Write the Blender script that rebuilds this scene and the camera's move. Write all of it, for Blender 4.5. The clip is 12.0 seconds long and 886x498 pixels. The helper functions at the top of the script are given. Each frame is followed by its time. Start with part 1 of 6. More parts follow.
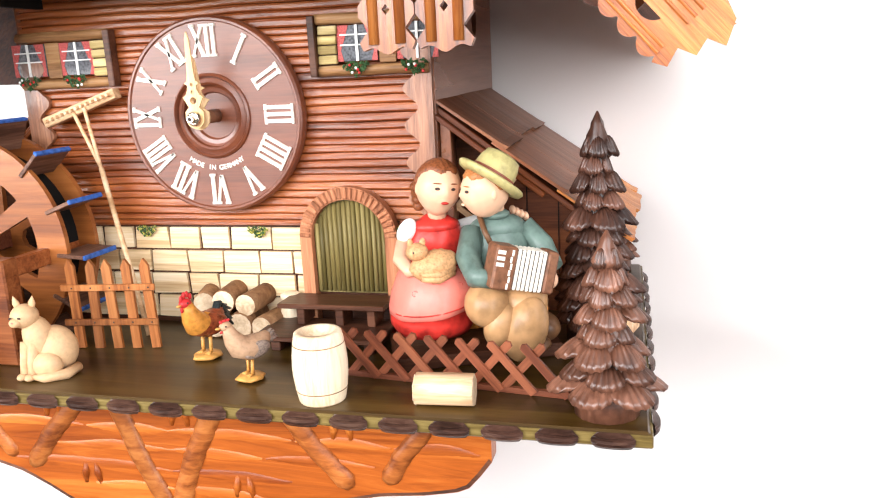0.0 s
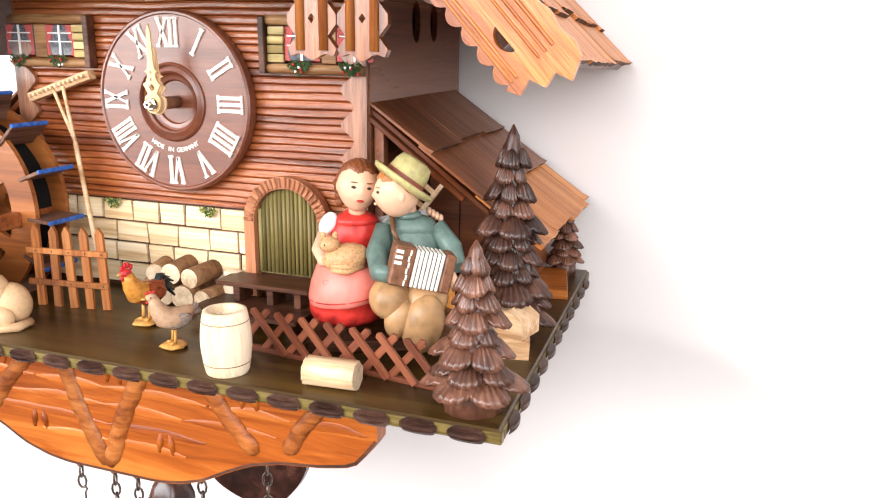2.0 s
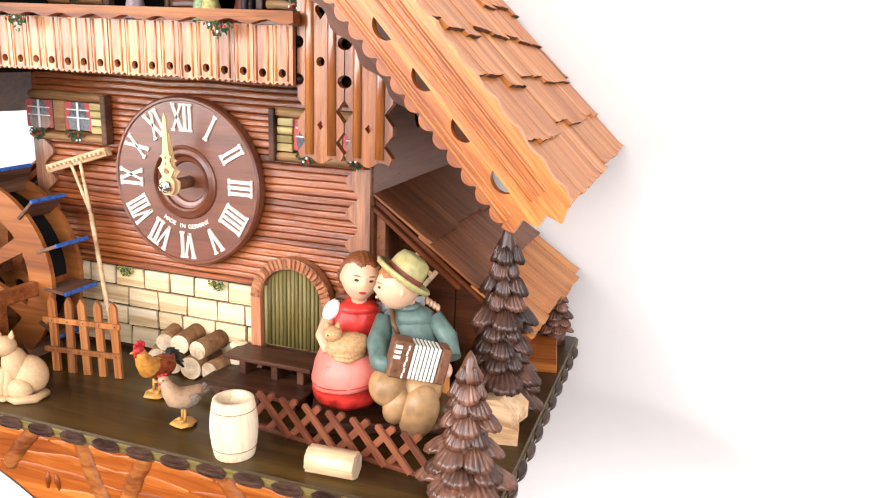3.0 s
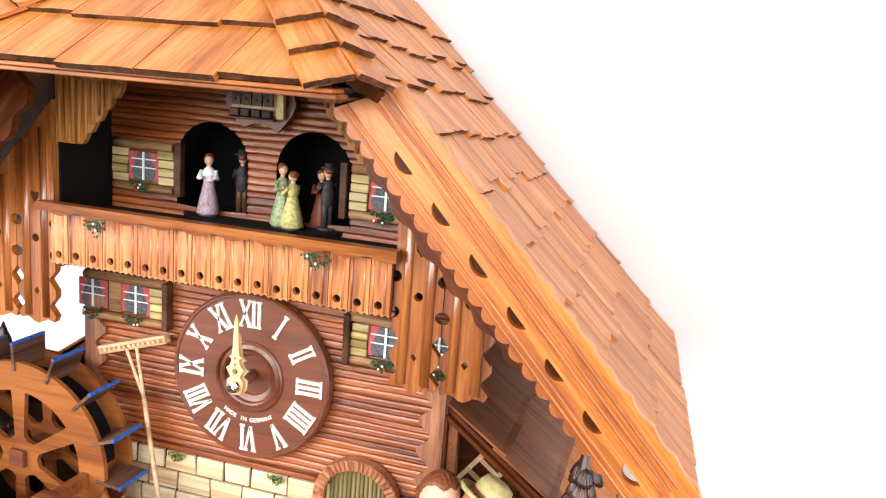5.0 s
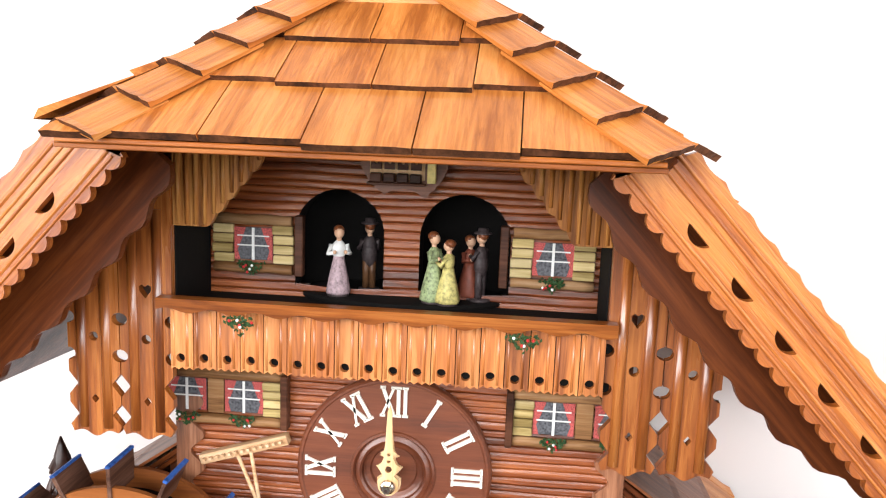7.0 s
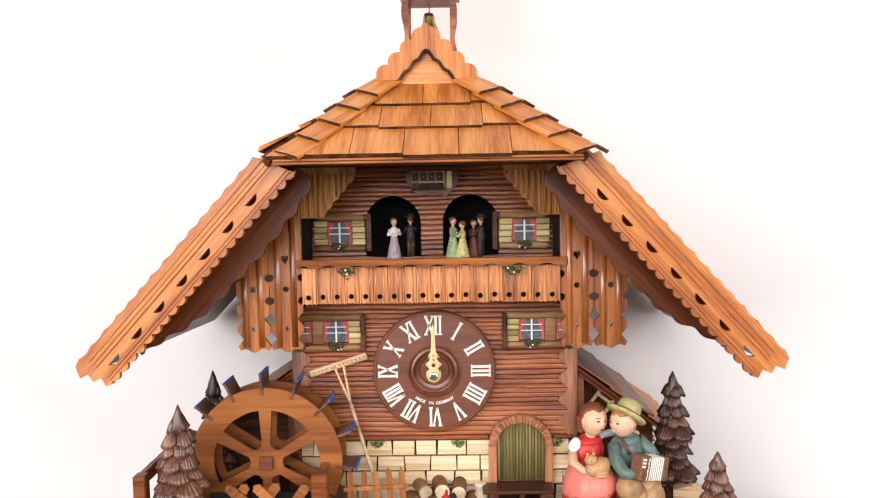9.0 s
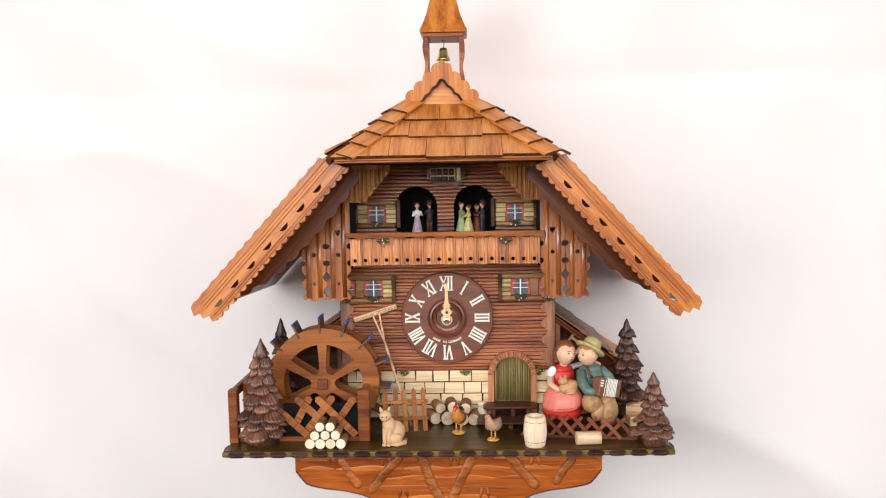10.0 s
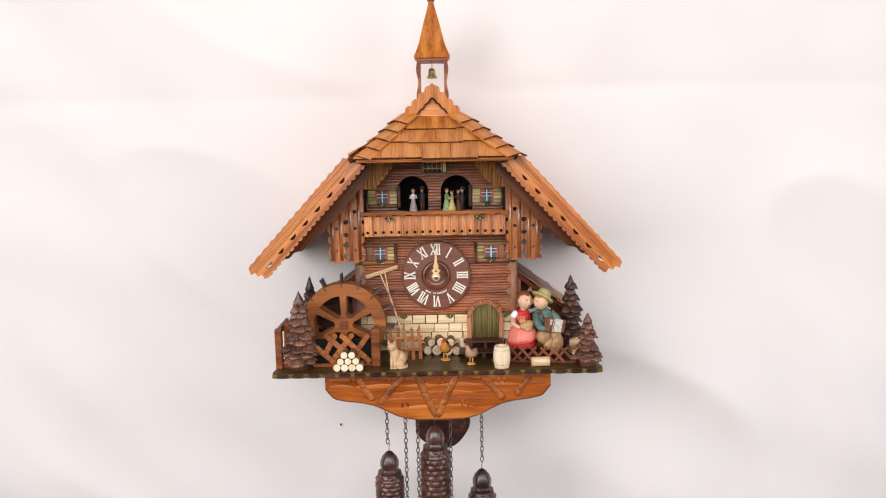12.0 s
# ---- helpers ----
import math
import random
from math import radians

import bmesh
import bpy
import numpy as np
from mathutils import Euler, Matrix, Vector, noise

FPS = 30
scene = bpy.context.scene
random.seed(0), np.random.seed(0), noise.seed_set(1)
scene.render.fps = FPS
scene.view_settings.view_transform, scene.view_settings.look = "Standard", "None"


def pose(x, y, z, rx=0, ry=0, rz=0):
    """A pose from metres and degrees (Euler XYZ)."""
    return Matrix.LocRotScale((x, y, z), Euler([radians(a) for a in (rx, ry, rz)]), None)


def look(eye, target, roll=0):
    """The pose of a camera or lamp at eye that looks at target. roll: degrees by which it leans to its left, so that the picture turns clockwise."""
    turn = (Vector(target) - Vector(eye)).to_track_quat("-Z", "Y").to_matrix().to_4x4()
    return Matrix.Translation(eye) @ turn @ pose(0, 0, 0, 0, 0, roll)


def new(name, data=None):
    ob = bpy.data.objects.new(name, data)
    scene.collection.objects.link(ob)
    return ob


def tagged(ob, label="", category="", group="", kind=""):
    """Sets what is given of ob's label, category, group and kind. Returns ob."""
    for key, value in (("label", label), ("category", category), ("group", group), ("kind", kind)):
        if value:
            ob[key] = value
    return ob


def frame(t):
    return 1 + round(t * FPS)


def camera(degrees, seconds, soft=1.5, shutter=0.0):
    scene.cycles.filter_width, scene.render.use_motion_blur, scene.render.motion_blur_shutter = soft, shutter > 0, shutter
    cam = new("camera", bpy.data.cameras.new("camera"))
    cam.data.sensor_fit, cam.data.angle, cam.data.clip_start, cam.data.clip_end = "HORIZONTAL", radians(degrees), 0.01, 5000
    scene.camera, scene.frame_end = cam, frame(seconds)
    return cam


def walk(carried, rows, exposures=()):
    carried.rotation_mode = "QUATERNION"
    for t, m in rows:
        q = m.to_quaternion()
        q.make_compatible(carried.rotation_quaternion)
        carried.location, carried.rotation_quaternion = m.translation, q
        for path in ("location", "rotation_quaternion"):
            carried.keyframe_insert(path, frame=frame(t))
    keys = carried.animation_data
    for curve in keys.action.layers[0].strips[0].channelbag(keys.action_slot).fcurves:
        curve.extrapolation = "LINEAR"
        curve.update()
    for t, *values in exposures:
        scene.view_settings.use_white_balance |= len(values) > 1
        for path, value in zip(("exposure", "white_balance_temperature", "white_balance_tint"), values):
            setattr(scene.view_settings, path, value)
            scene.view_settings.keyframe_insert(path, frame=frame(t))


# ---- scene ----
cam = camera(57.3, 12.0, soft=1.15)
PATH = [
    (0, (0.265, -0.462, 1.662), (-0.242, 1.419, 1.21), -2.8),
    (0.5, (0.299, -0.466, 1.662), (-0.247, 1.405, 1.214), -1.6),
    (1, (0.327, -0.466, 1.659), (-0.248, 1.396, 1.21), -0.8),
    (1.5, (0.343, -0.464, 1.66), (-0.277, 1.38, 1.196), -0.3),
    (2, (0.354, -0.464, 1.677), (-0.293, 1.362, 1.182), 0.8),
    (2.5, (0.357, -0.471, 1.704), (-0.288, 1.353, 1.195), 1.9),
    (3, (0.356, -0.478, 1.74), (-0.279, 1.35, 1.237), 2.2),
    (5, (0.262, -0.483, 1.848), (-0.26, 1.403, 1.433), 4.6),
    (5.5, (0.224, -0.472, 1.855), (-0.266, 1.429, 1.476), 4.4),
    (6, (0.181, -0.463, 1.863), (-0.263, 1.452, 1.492), 4.1),
    (6.5, (0.125, -0.462, 1.863), (-0.209, 1.477, 1.504), 3.4),
    (7, (0.067, -0.47, 1.856), (-0.11, 1.493, 1.513), 2.2),
    (9, (0.025, -0.785, 1.823), (-0.012, 1.207, 1.648), -1.0),
    (9.5, (0.035, -0.928, 1.825), (-0.027, 1.062, 1.642), -0.8),
    (10, (0.029, -1.049, 1.82), (-0.034, 0.942, 1.639), -1.0),
    (10.5, (0.002, -1.148, 1.831), (-0.039, 0.842, 1.63), -1.1),
    (11, (-0.005, -1.241, 1.842), (-0.015, 0.747, 1.627), -0.6),
    (11.5, (0.007, -1.324, 1.86), (0.008, 0.662, 1.625), -0.7),
    (12, (0.012, -1.388, 1.871), (0.013, 0.594, 1.598), -1.1),
]
EXPOSURES = [(0.0, 0.6), (1.5, 0.5), (3.0, 0.41), (5.0, 0.38), (7.0, 0.24), (9.0, -0.12), (9.5, -0.26), (10.5, -0.39), (12.0, -0.47)]
walk(cam, [(t, look(eye, target, roll)) for t, eye, target, roll in PATH], EXPOSURES)

# ---- world and large lights ----
world = bpy.data.worlds.new("world")
scene.world = world
world.use_nodes = True
wn = world.node_tree.nodes
sky = wn.new("ShaderNodeTexSky")
sky.sky_type, sky.sun_disc = "NISHITA", False
sky.sun_elevation, sky.sun_rotation = radians(40), radians(200)
world.node_tree.links.new(sky.outputs[0], wn["Background"].inputs[0])
wn["Background"].inputs[1].default_value = 0.1


def added_light(name, eye, target, w, h, watts, colour):
    lamp = bpy.data.lights.new(name, "AREA")
    lamp.shape, lamp.size, lamp.size_y, lamp.energy, lamp.color = "RECTANGLE", w, h, watts, colour
    ob = new(name, lamp)
    ob.matrix_world = look(eye, target)
    return ob


DAY = (0.97, 0.98, 1.0)
# Added lamps at invented, unseen windows; the east one only fills the shadow side.
added_light("added_light_west", (-1.95, -2.25, 2.35), (0.4, -1.7, 1.9), 1.5, 2.1, 92, DAY)
added_light("added_light_south", (-0.35, -3.15, 2.7), (-0.3, 0, 1.8), 2.9, 1.5, 106, DAY)
added_light("added_light_east", (1.95, -1.7, 2.35), (-0.4, -0.9, 1.9), 1.6, 2.2, 56, DAY)

# ---- materials ----


def mat_base(name, rough=0.5, metal=0.0, coat=0.0, spec=0.22):
    m = bpy.data.materials.new(name)
    m.use_nodes = True
    b = m.node_tree.nodes["Principled BSDF"]
    b.inputs["Roughness"].default_value, b.inputs["Metallic"].default_value = rough, metal
    b.inputs["Coat Weight"].default_value = coat * 0.35
    b.inputs["Specular IOR Level"].default_value = spec
    b.inputs["Coat Roughness"].default_value = 0.25
    return m, m.node_tree.nodes, m.node_tree.links, b


def ramp_node(nt, stops):
    r = nt.new("ShaderNodeValToRGB")
    e = r.color_ramp.elements
    e[0].position, e[0].color = stops[0][0], (*stops[0][1], 1)
    e[1].position, e[1].color = stops[-1][0], (*stops[-1][1], 1)
    for p, c in stops[1:-1]:
        e.new(p).color = (*c, 1)
    return r


def coords(nt, ln, scale, spread=3.0):
    """Object coordinates, moved by a random step for each object, scaled."""
    tc, oi = nt.new("ShaderNodeTexCoord"), nt.new("ShaderNodeObjectInfo")
    mul = nt.new("ShaderNodeVectorMath")
    mul.operation, mul.inputs[1].default_value = "MULTIPLY_ADD", (spread, spread * 0.7, spread * 1.3)
    ln.new(oi.outputs["Random"], mul.inputs[0])
    ln.new(tc.outputs["Object"], mul.inputs[2])
    mp = nt.new("ShaderNodeMapping")
    mp.inputs["Scale"].default_value = scale
    ln.new(mul.outputs[0], mp.inputs[0])
    return mp, oi


def wood(name, dark, mid, light, grain=(25, 380, 380), rough=0.42, bump=0.25, coat=0.15, vary=0.18, flow=0.6, spec=0.22):
    """Stained wood with its grain along the axis that has the small number in grain."""
    m, nt, ln, b = mat_base(name, rough, 0, coat, spec)
    mp, oi = coords(nt, ln, grain)
    n1 = nt.new("ShaderNodeTexNoise")
    n1.inputs["Scale"].default_value, n1.inputs["Detail"].default_value = 1.0, 5
    n1.inputs["Roughness"].default_value, n1.inputs["Distortion"].default_value = 0.65, flow
    ln.new(mp.outputs[0], n1.inputs[0])
    mp2, _ = coords(nt, ln, tuple(g * 0.17 for g in grain))
    n2 = nt.new("ShaderNodeTexNoise")
    n2.inputs["Scale"].default_value, n2.inputs["Detail"].default_value = 1.0, 3
    ln.new(mp2.outputs[0], n2.inputs[0])
    mix = nt.new("ShaderNodeMath")
    mix.operation, mix.inputs[1].default_value = "MULTIPLY_ADD", 0.55
    ln.new(n2.outputs[0], mix.inputs[0])
    half = nt.new("ShaderNodeMath")
    half.operation, half.inputs[1].default_value = "MULTIPLY", 0.5
    ln.new(n1.outputs[0], half.inputs[0])
    ln.new(half.outputs[0], mix.inputs[2])
    r = ramp_node(nt, [(0.4, dark), (0.52, mid), (0.64, light)])
    ln.new(mix.outputs[0], r.inputs[0])
    hsv = nt.new("ShaderNodeHueSaturation")
    mr = nt.new("ShaderNodeMapRange")
    mr.inputs["To Min"].default_value, mr.inputs["To Max"].default_value = 1 - vary, 1 + vary
    ln.new(oi.outputs["Random"], mr.inputs["Value"])
    ln.new(mr.outputs[0], hsv.inputs["Value"])
    ln.new(r.outputs[0], hsv.inputs["Color"])
    ln.new(hsv.outputs[0], b.inputs["Base Color"])
    rr = nt.new("ShaderNodeMapRange")
    rr.inputs["To Min"].default_value, rr.inputs["To Max"].default_value = rough + 0.12, rough - 0.1
    ln.new(n2.outputs[0], rr.inputs["Value"])
    ln.new(rr.outputs[0], b.inputs["Roughness"])
    bp = nt.new("ShaderNodeBump")
    bp.inputs["Strength"].default_value, bp.inputs["Distance"].default_value = bump, 0.0006
    ln.new(n1.outputs[0], bp.inputs["Height"])
    ln.new(bp.outputs[0], b.inputs["Normal"])
    return m


def paint(name, colour, rough=0.5, vary=0.15, bump=0.15, scale=300, coat=0.0, metal=0.0):
    """Hand-laid paint: the colour shifts a little at two sizes."""
    m, nt, ln, b = mat_base(name, rough, metal, coat)
    mp, _ = coords(nt, ln, (scale, scale, scale))
    n1 = nt.new("ShaderNodeTexNoise")
    n1.inputs["Scale"].default_value, n1.inputs["Detail"].default_value = 1.0, 4
    ln.new(mp.outputs[0], n1.inputs[0])
    lo = tuple(c * (1 - vary * 1.6) for c in colour)
    hi = tuple(min(1, c * (1 + vary)) for c in colour)
    r = ramp_node(nt, [(0.3, lo), (0.5, colour), (0.72, hi)])
    ln.new(n1.outputs[0], r.inputs[0])
    ln.new(r.outputs[0], b.inputs["Base Color"])
    bp = nt.new("ShaderNodeBump")
    bp.inputs["Strength"].default_value, bp.inputs["Distance"].default_value = bump, 0.0004
    ln.new(n1.outputs[0], bp.inputs["Height"])
    ln.new(bp.outputs[0], b.inputs["Normal"])
    return m


GX, GY, GZ = (22, 420, 420), (420, 22, 420), (420, 420, 22)
M_SIDING = wood("walnut_siding", (0.09, 0.019, 0.0035), (0.24, 0.054, 0.0105), (0.4, 0.115, 0.029), GX, 0.34, 0.9, 0.4, spec=0.7)
M_CASE = wood("walnut_case", (0.085, 0.024, 0.01), (0.17, 0.052, 0.02), (0.23, 0.078, 0.031), GY, 0.3, 0.2, 0.6, spec=0.8)
M_FASCIA = wood("orange_stained_wood", (0.22, 0.05, 0.007), (0.4, 0.112, 0.017), (0.57, 0.21, 0.046), (26, 520, 520), 0.32, 0.6, 0.5, 0.06, 1.2, spec=0.6)
M_PLANK = wood("red_brown_plank", (0.13, 0.03, 0.006), (0.31, 0.084, 0.016), (0.47, 0.162, 0.038), GZ, 0.28, 0.3, 0.8, spec=0.9)
M_SLAT = wood("balcony_slat_wood", (0.22, 0.058, 0.013), (0.47, 0.15, 0.036), (0.66, 0.27, 0.09), GZ, 0.33, 0.35, 0.5, spec=0.8)
M_RAIL = wood("orange_rail_wood", (0.14, 0.032, 0.005), (0.29, 0.08, 0.013), (0.42, 0.14, 0.03), GX, 0.33, 0.2, 0.25)
M_SHINGLE = wood("shingle_wood", (0.3, 0.083, 0.014), (0.48, 0.155, 0.029), (0.61, 0.243, 0.06), (22, 460, 460), 0.4, 0.6, 0.2, 0.11, spec=0.35)
M_BURNT = wood("burnt_shingle_edge", (0.02, 0.008, 0.004), (0.07, 0.025, 0.01), (0.12, 0.045, 0.02), GX, 0.6, 0.3, 0)
# Red-brown wood, darkened further to carry the shade under the eaves.
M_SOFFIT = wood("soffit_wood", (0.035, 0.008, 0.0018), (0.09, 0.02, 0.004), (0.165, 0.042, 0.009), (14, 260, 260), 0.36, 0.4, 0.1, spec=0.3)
M_BRACKET = wood("bracket_wood", (0.17, 0.032, 0.004), (0.34, 0.078, 0.01), (0.49, 0.15, 0.026), (7, 85, 85), 0.36, 0.6, 0.3, 0.05, 1.6)
M_BRANCH = wood("branch_wood", (0.14, 0.032, 0.007), (0.31, 0.086, 0.018), (0.45, 0.155, 0.04), (60, 260, 260), 0.38, 0.4, 0.2)
M_DIAL = wood("dial_wood", (0.1, 0.024, 0.008), (0.145, 0.036, 0.013), (0.185, 0.052, 0.02), GX, 0.4, 0.15, 0.6, 0.02, spec=0.75)
M_CARVED = wood("dark_carved_wood", (0.02, 0.007, 0.0045), (0.056, 0.022, 0.0135), (0.14, 0.058, 0.037), (90, 90, 60), 0.34, 0.5, 0.25, 0.1, spec=0.45)
M_CARVED2 = wood("brown_carved_wood", (0.045, 0.016, 0.009), (0.13, 0.05, 0.028), (0.27, 0.115, 0.07), (90, 90, 60), 0.34, 0.5, 0.25, 0.1, spec=0.55)
M_CONE = wood("cast_cone_brown", (0.017, 0.006, 0.004), (0.046, 0.016, 0.0105), (0.12, 0.044, 0.03), (110, 110, 110), 0.28, 0.4, 0.2, 0.1, spec=0.6)
M_PALE = wood("pale_turned_wood", (0.6, 0.43, 0.26), (0.74, 0.58, 0.4), (0.8, 0.67, 0.5), GZ, 0.5, 0.12, 0.05, 0.06)
M_PALEX = wood("pale_log_wood", (0.42, 0.22, 0.1), (0.64, 0.4, 0.22), (0.77, 0.55, 0.35), (30, 330, 330), 0.5, 0.3, 0.05, 0.1)
M_BRICK = wood("pale_veneer_brick", (0.48, 0.3, 0.145), (0.68, 0.49, 0.285), (0.79, 0.63, 0.43), (16, 300, 520), 0.42, 0.25, 0.1, 0.1)
M_CUT = wood("sawn_log_end", (0.36, 0.24, 0.14), (0.55, 0.4, 0.26), (0.68, 0.53, 0.37), (220, 220, 220), 0.6, 0.3, 0, 0.14)
M_BARK = wood("log_bark", (0.08, 0.034, 0.014), (0.2, 0.095, 0.042), (0.32, 0.17, 0.08), (160, 160, 160), 0.7, 0.6, 0)
M_WHEEL = wood("wheel_wood", (0.15, 0.04, 0.01), (0.24, 0.071, 0.016), (0.32, 0.105, 0.027), (14, 300, 300), 0.36, 0.2, 0.25, spec=0.4)
M_FENCE = wood("fence_wood", (0.14, 0.04, 0.011), (0.28, 0.092, 0.025), (0.4, 0.155, 0.05), GZ, 0.42, 0.25, 0.1)
M_LATTICE = wood("lattice_wood", (0.1, 0.028, 0.014), (0.19, 0.055, 0.026), (0.26, 0.085, 0.04), GX, 0.45, 0.25, 0.1)
M_LATTICE2 = wood("frame_wood", (0.11, 0.027, 0.008), (0.22, 0.06, 0.017), (0.31, 0.1, 0.032), GX, 0.42, 0.25, 0.12)
M_PLATFORM = wood("olive_stained_board", (0.022, 0.01, 0.0015), (0.048, 0.023, 0.0035), (0.085, 0.045, 0.008), (8, 160, 160), 0.34, 0.15, 0.3, 0.02, spec=0.4)
M_EDGE = wood("olive_edge", (0.05, 0.03, 0.008), (0.115, 0.075, 0.02), (0.2, 0.14, 0.045), GX, 0.4, 0.2, 0.2, 0.05)
M_STEP = wood("dark_step_wood", (0.022, 0.008, 0.004), (0.062, 0.021, 0.01), (0.11, 0.042, 0.022), GX, 0.4, 0.25, 0.15)
M_ORANGE = wood("bright_orange_board", (0.42, 0.13, 0.02), (0.58, 0.2, 0.035), (0.66, 0.27, 0.06), GZ, 0.42, 0.2, 0.15)
# Near-black of black parts; also puts the shade of deep recesses into colour.
M_BLACK = paint("black_parts_and_shade", (0.004, 0.003, 0.0025), 0.85)
M_GREENDOOR = wood("green_door_stain", (0.08, 0.06, 0.016), (0.165, 0.122, 0.038), (0.26, 0.2, 0.075), GZ, 0.5, 0.4, 0.05)
M_SHUTTER = wood("olive_yellow_shutter", (0.28, 0.19, 0.06), (0.5, 0.37, 0.15), (0.64, 0.5, 0.26), GX, 0.5, 0.3, 0.05)
M_IVORY = paint("ivory_plastic", (0.82, 0.76, 0.66), 0.35, 0.05, 0.05)
M_HAND = wood("carved_hand_wood", (0.6, 0.36, 0.16), (0.72, 0.48, 0.25), (0.78, 0.56, 0.32), GZ, 0.4, 0.1, 0.1, 0.02)
M_WHITE = paint("white_paint", (0.8, 0.79, 0.76), 0.5, 0.05)
M_RED = paint("red_paint", (0.5, 0.03, 0.022), 0.35, 0.3, 0.15, 160, 0.25)
M_PINK = paint("pink_paint", (0.7, 0.19, 0.145), 0.35, 0.07, 0.15, 160, 0.25)
M_SKIN = paint("skin_paint", (0.7, 0.42, 0.27), 0.38, 0.06, 0.08, 150, 0.2)
M_HAIR = paint("hair_paint", (0.2, 0.06, 0.022), 0.42, 0.35, 0.6, 900, 0.15)
M_FAIRHAIR = paint("fair_hair_paint", (0.4, 0.15, 0.05), 0.42, 0.3, 0.6, 900, 0.15)
M_GREENCOAT = paint("green_coat_paint", (0.115, 0.165, 0.14), 0.34, 0.2, 0.3, 170, 0.3)
M_HAT = paint("olive_hat_paint", (0.43, 0.36, 0.15), 0.42, 0.16, 0.3, 260, 0.15)
M_HATBAND = paint("hat_band_paint", (0.22, 0.06, 0.035), 0.45)
M_TROUSER = paint("tan_trouser_paint", (0.4, 0.22, 0.1), 0.32, 0.2, 0.15, 130, 0.3)
M_BOOT = paint("boot_paint", (0.12, 0.055, 0.025), 0.38, 0.25, 0.2, 150, 0.25)
M_KITTEN = paint("kitten_paint", (0.52, 0.28, 0.13), 0.45, 0.2, 0.5, 700)
M_ACCBROWN = paint("accordion_brown", (0.19, 0.08, 0.042), 0.4, 0.25)
M_LINE = paint("dark_line_paint", (0.05, 0.03, 0.025), 0.5)
M_BRASS = paint("aged_brass", (0.5, 0.36, 0.14), 0.28, 0.2, 0.1, 200, 0, 1.0)
M_NICKEL = paint("pale_brass_nut", (0.85, 0.8, 0.68), 0.2, 0.06, 0.05, 200, 0, 1.0)
M_IRON = paint("dark_chain_iron", (0.16, 0.12, 0.1), 0.4, 0.3, 0.1, 300, 0, 0.9)
M_LEAF = paint("garland_green", (0.03, 0.07, 0.022), 0.5, 0.4, 0.2, 600)
M_LEAFGOLD = paint("garland_gold", (0.4, 0.35, 0.06), 0.4, 0.3)
M_BERRY = paint("garland_red", (0.5, 0.03, 0.03), 0.4, 0.2)
M_GINGHAM = paint("red_curtain", (0.5, 0.1, 0.09), 0.7, 0.5, 0.1, 2200)
M_PANE = paint("printed_pane_grey", (0.12, 0.12, 0.13), 0.15, 0.4, 0.0, 700)
M_BLUE = paint("blue_paint", (0.035, 0.11, 0.38), 0.45, 0.3)
M_COCK_Y = paint("cock_yellow", (0.5, 0.2, 0.035), 0.4, 0.25, 0.5, 350)
M_COCK_R = paint("cock_rust", (0.24, 0.05, 0.018), 0.4, 0.4, 0.5, 500)
M_COCK_B = paint("cock_black", (0.02, 0.025, 0.025), 0.35, 0.5, 0.5, 600)
M_HEN = paint("hen_buff", (0.43, 0.26, 0.155), 0.5, 0.12, 0.6, 550)
M_HENWING = paint("hen_grey", (0.27, 0.2, 0.16), 0.5, 0.3, 0.6, 900)
M_CLAY = paint("amber_base", (0.55, 0.27, 0.07), 0.35, 0.3, 0.3, 300, 0.2)
M_CAT = paint("cat_cream", (0.56, 0.35, 0.19), 0.45, 0.07, 0.6, 420)
M_YELLOW = paint("dress_yellow", (0.55, 0.47, 0.17), 0.45, 0.3, 0.3, 500)
M_DGREEN = paint("dress_green", (0.3, 0.36, 0.18), 0.45, 0.4, 0.3, 500)
M_LILAC = paint("dress_lilac", (0.42, 0.3, 0.32), 0.45, 0.3, 0.3, 500)
M_DARKCOAT = paint("dark_coat", (0.06, 0.045, 0.045), 0.45, 0.3, 0.3, 500)

# backdrop cloth and room
M_CLOTH = paint("white_backdrop_cloth", (0.753, 0.687, 0.659), 0.9, 0.012, 0.05, 6)
# Room walls are unseen; their grey is kept dark to cut bounce light.
M_ROOM = paint("dim_grey_room_wall", (0.16, 0.155, 0.15), 0.85, 0.03, 0.05, 5)
M_FLOOR = wood("room_floor_wood", (0.06, 0.045, 0.035), (0.1, 0.075, 0.06), (0.15, 0.115, 0.09), (1.5, 25, 25), 0.5, 0.2, 0.1)

# ---- building helpers ----


def part(name, bm, material, parent=None, label="", smooth=False):
    """Links a bmesh as one mesh object, in its parent's own space. material: one, or a list for face material numbers."""
    bmesh.ops.recalc_face_normals(bm, faces=bm.faces)
    me = bpy.data.meshes.new(name)
    if smooth:
        for f in bm.faces:
            f.smooth = True
    bm.to_mesh(me)
    bm.free()
    for m in material if isinstance(material, list) else [material]:
        me.materials.append(m)
    ob = new(name, me)
    if parent:
        ob.parent = parent
    if label:
        ob["label"] = label
    return ob


def share(name, mesh, parent, m):
    """One more piece on a mesh that others use too."""
    ob = new(name, mesh)
    ob.parent = parent
    ob.matrix_basis = m
    return ob


def thing(name, m, label, category, group="", kind=""):
    ob = new(name)
    ob.empty_display_size = 0.01
    ob.matrix_basis = m
    return tagged(ob, label, category, group, kind)


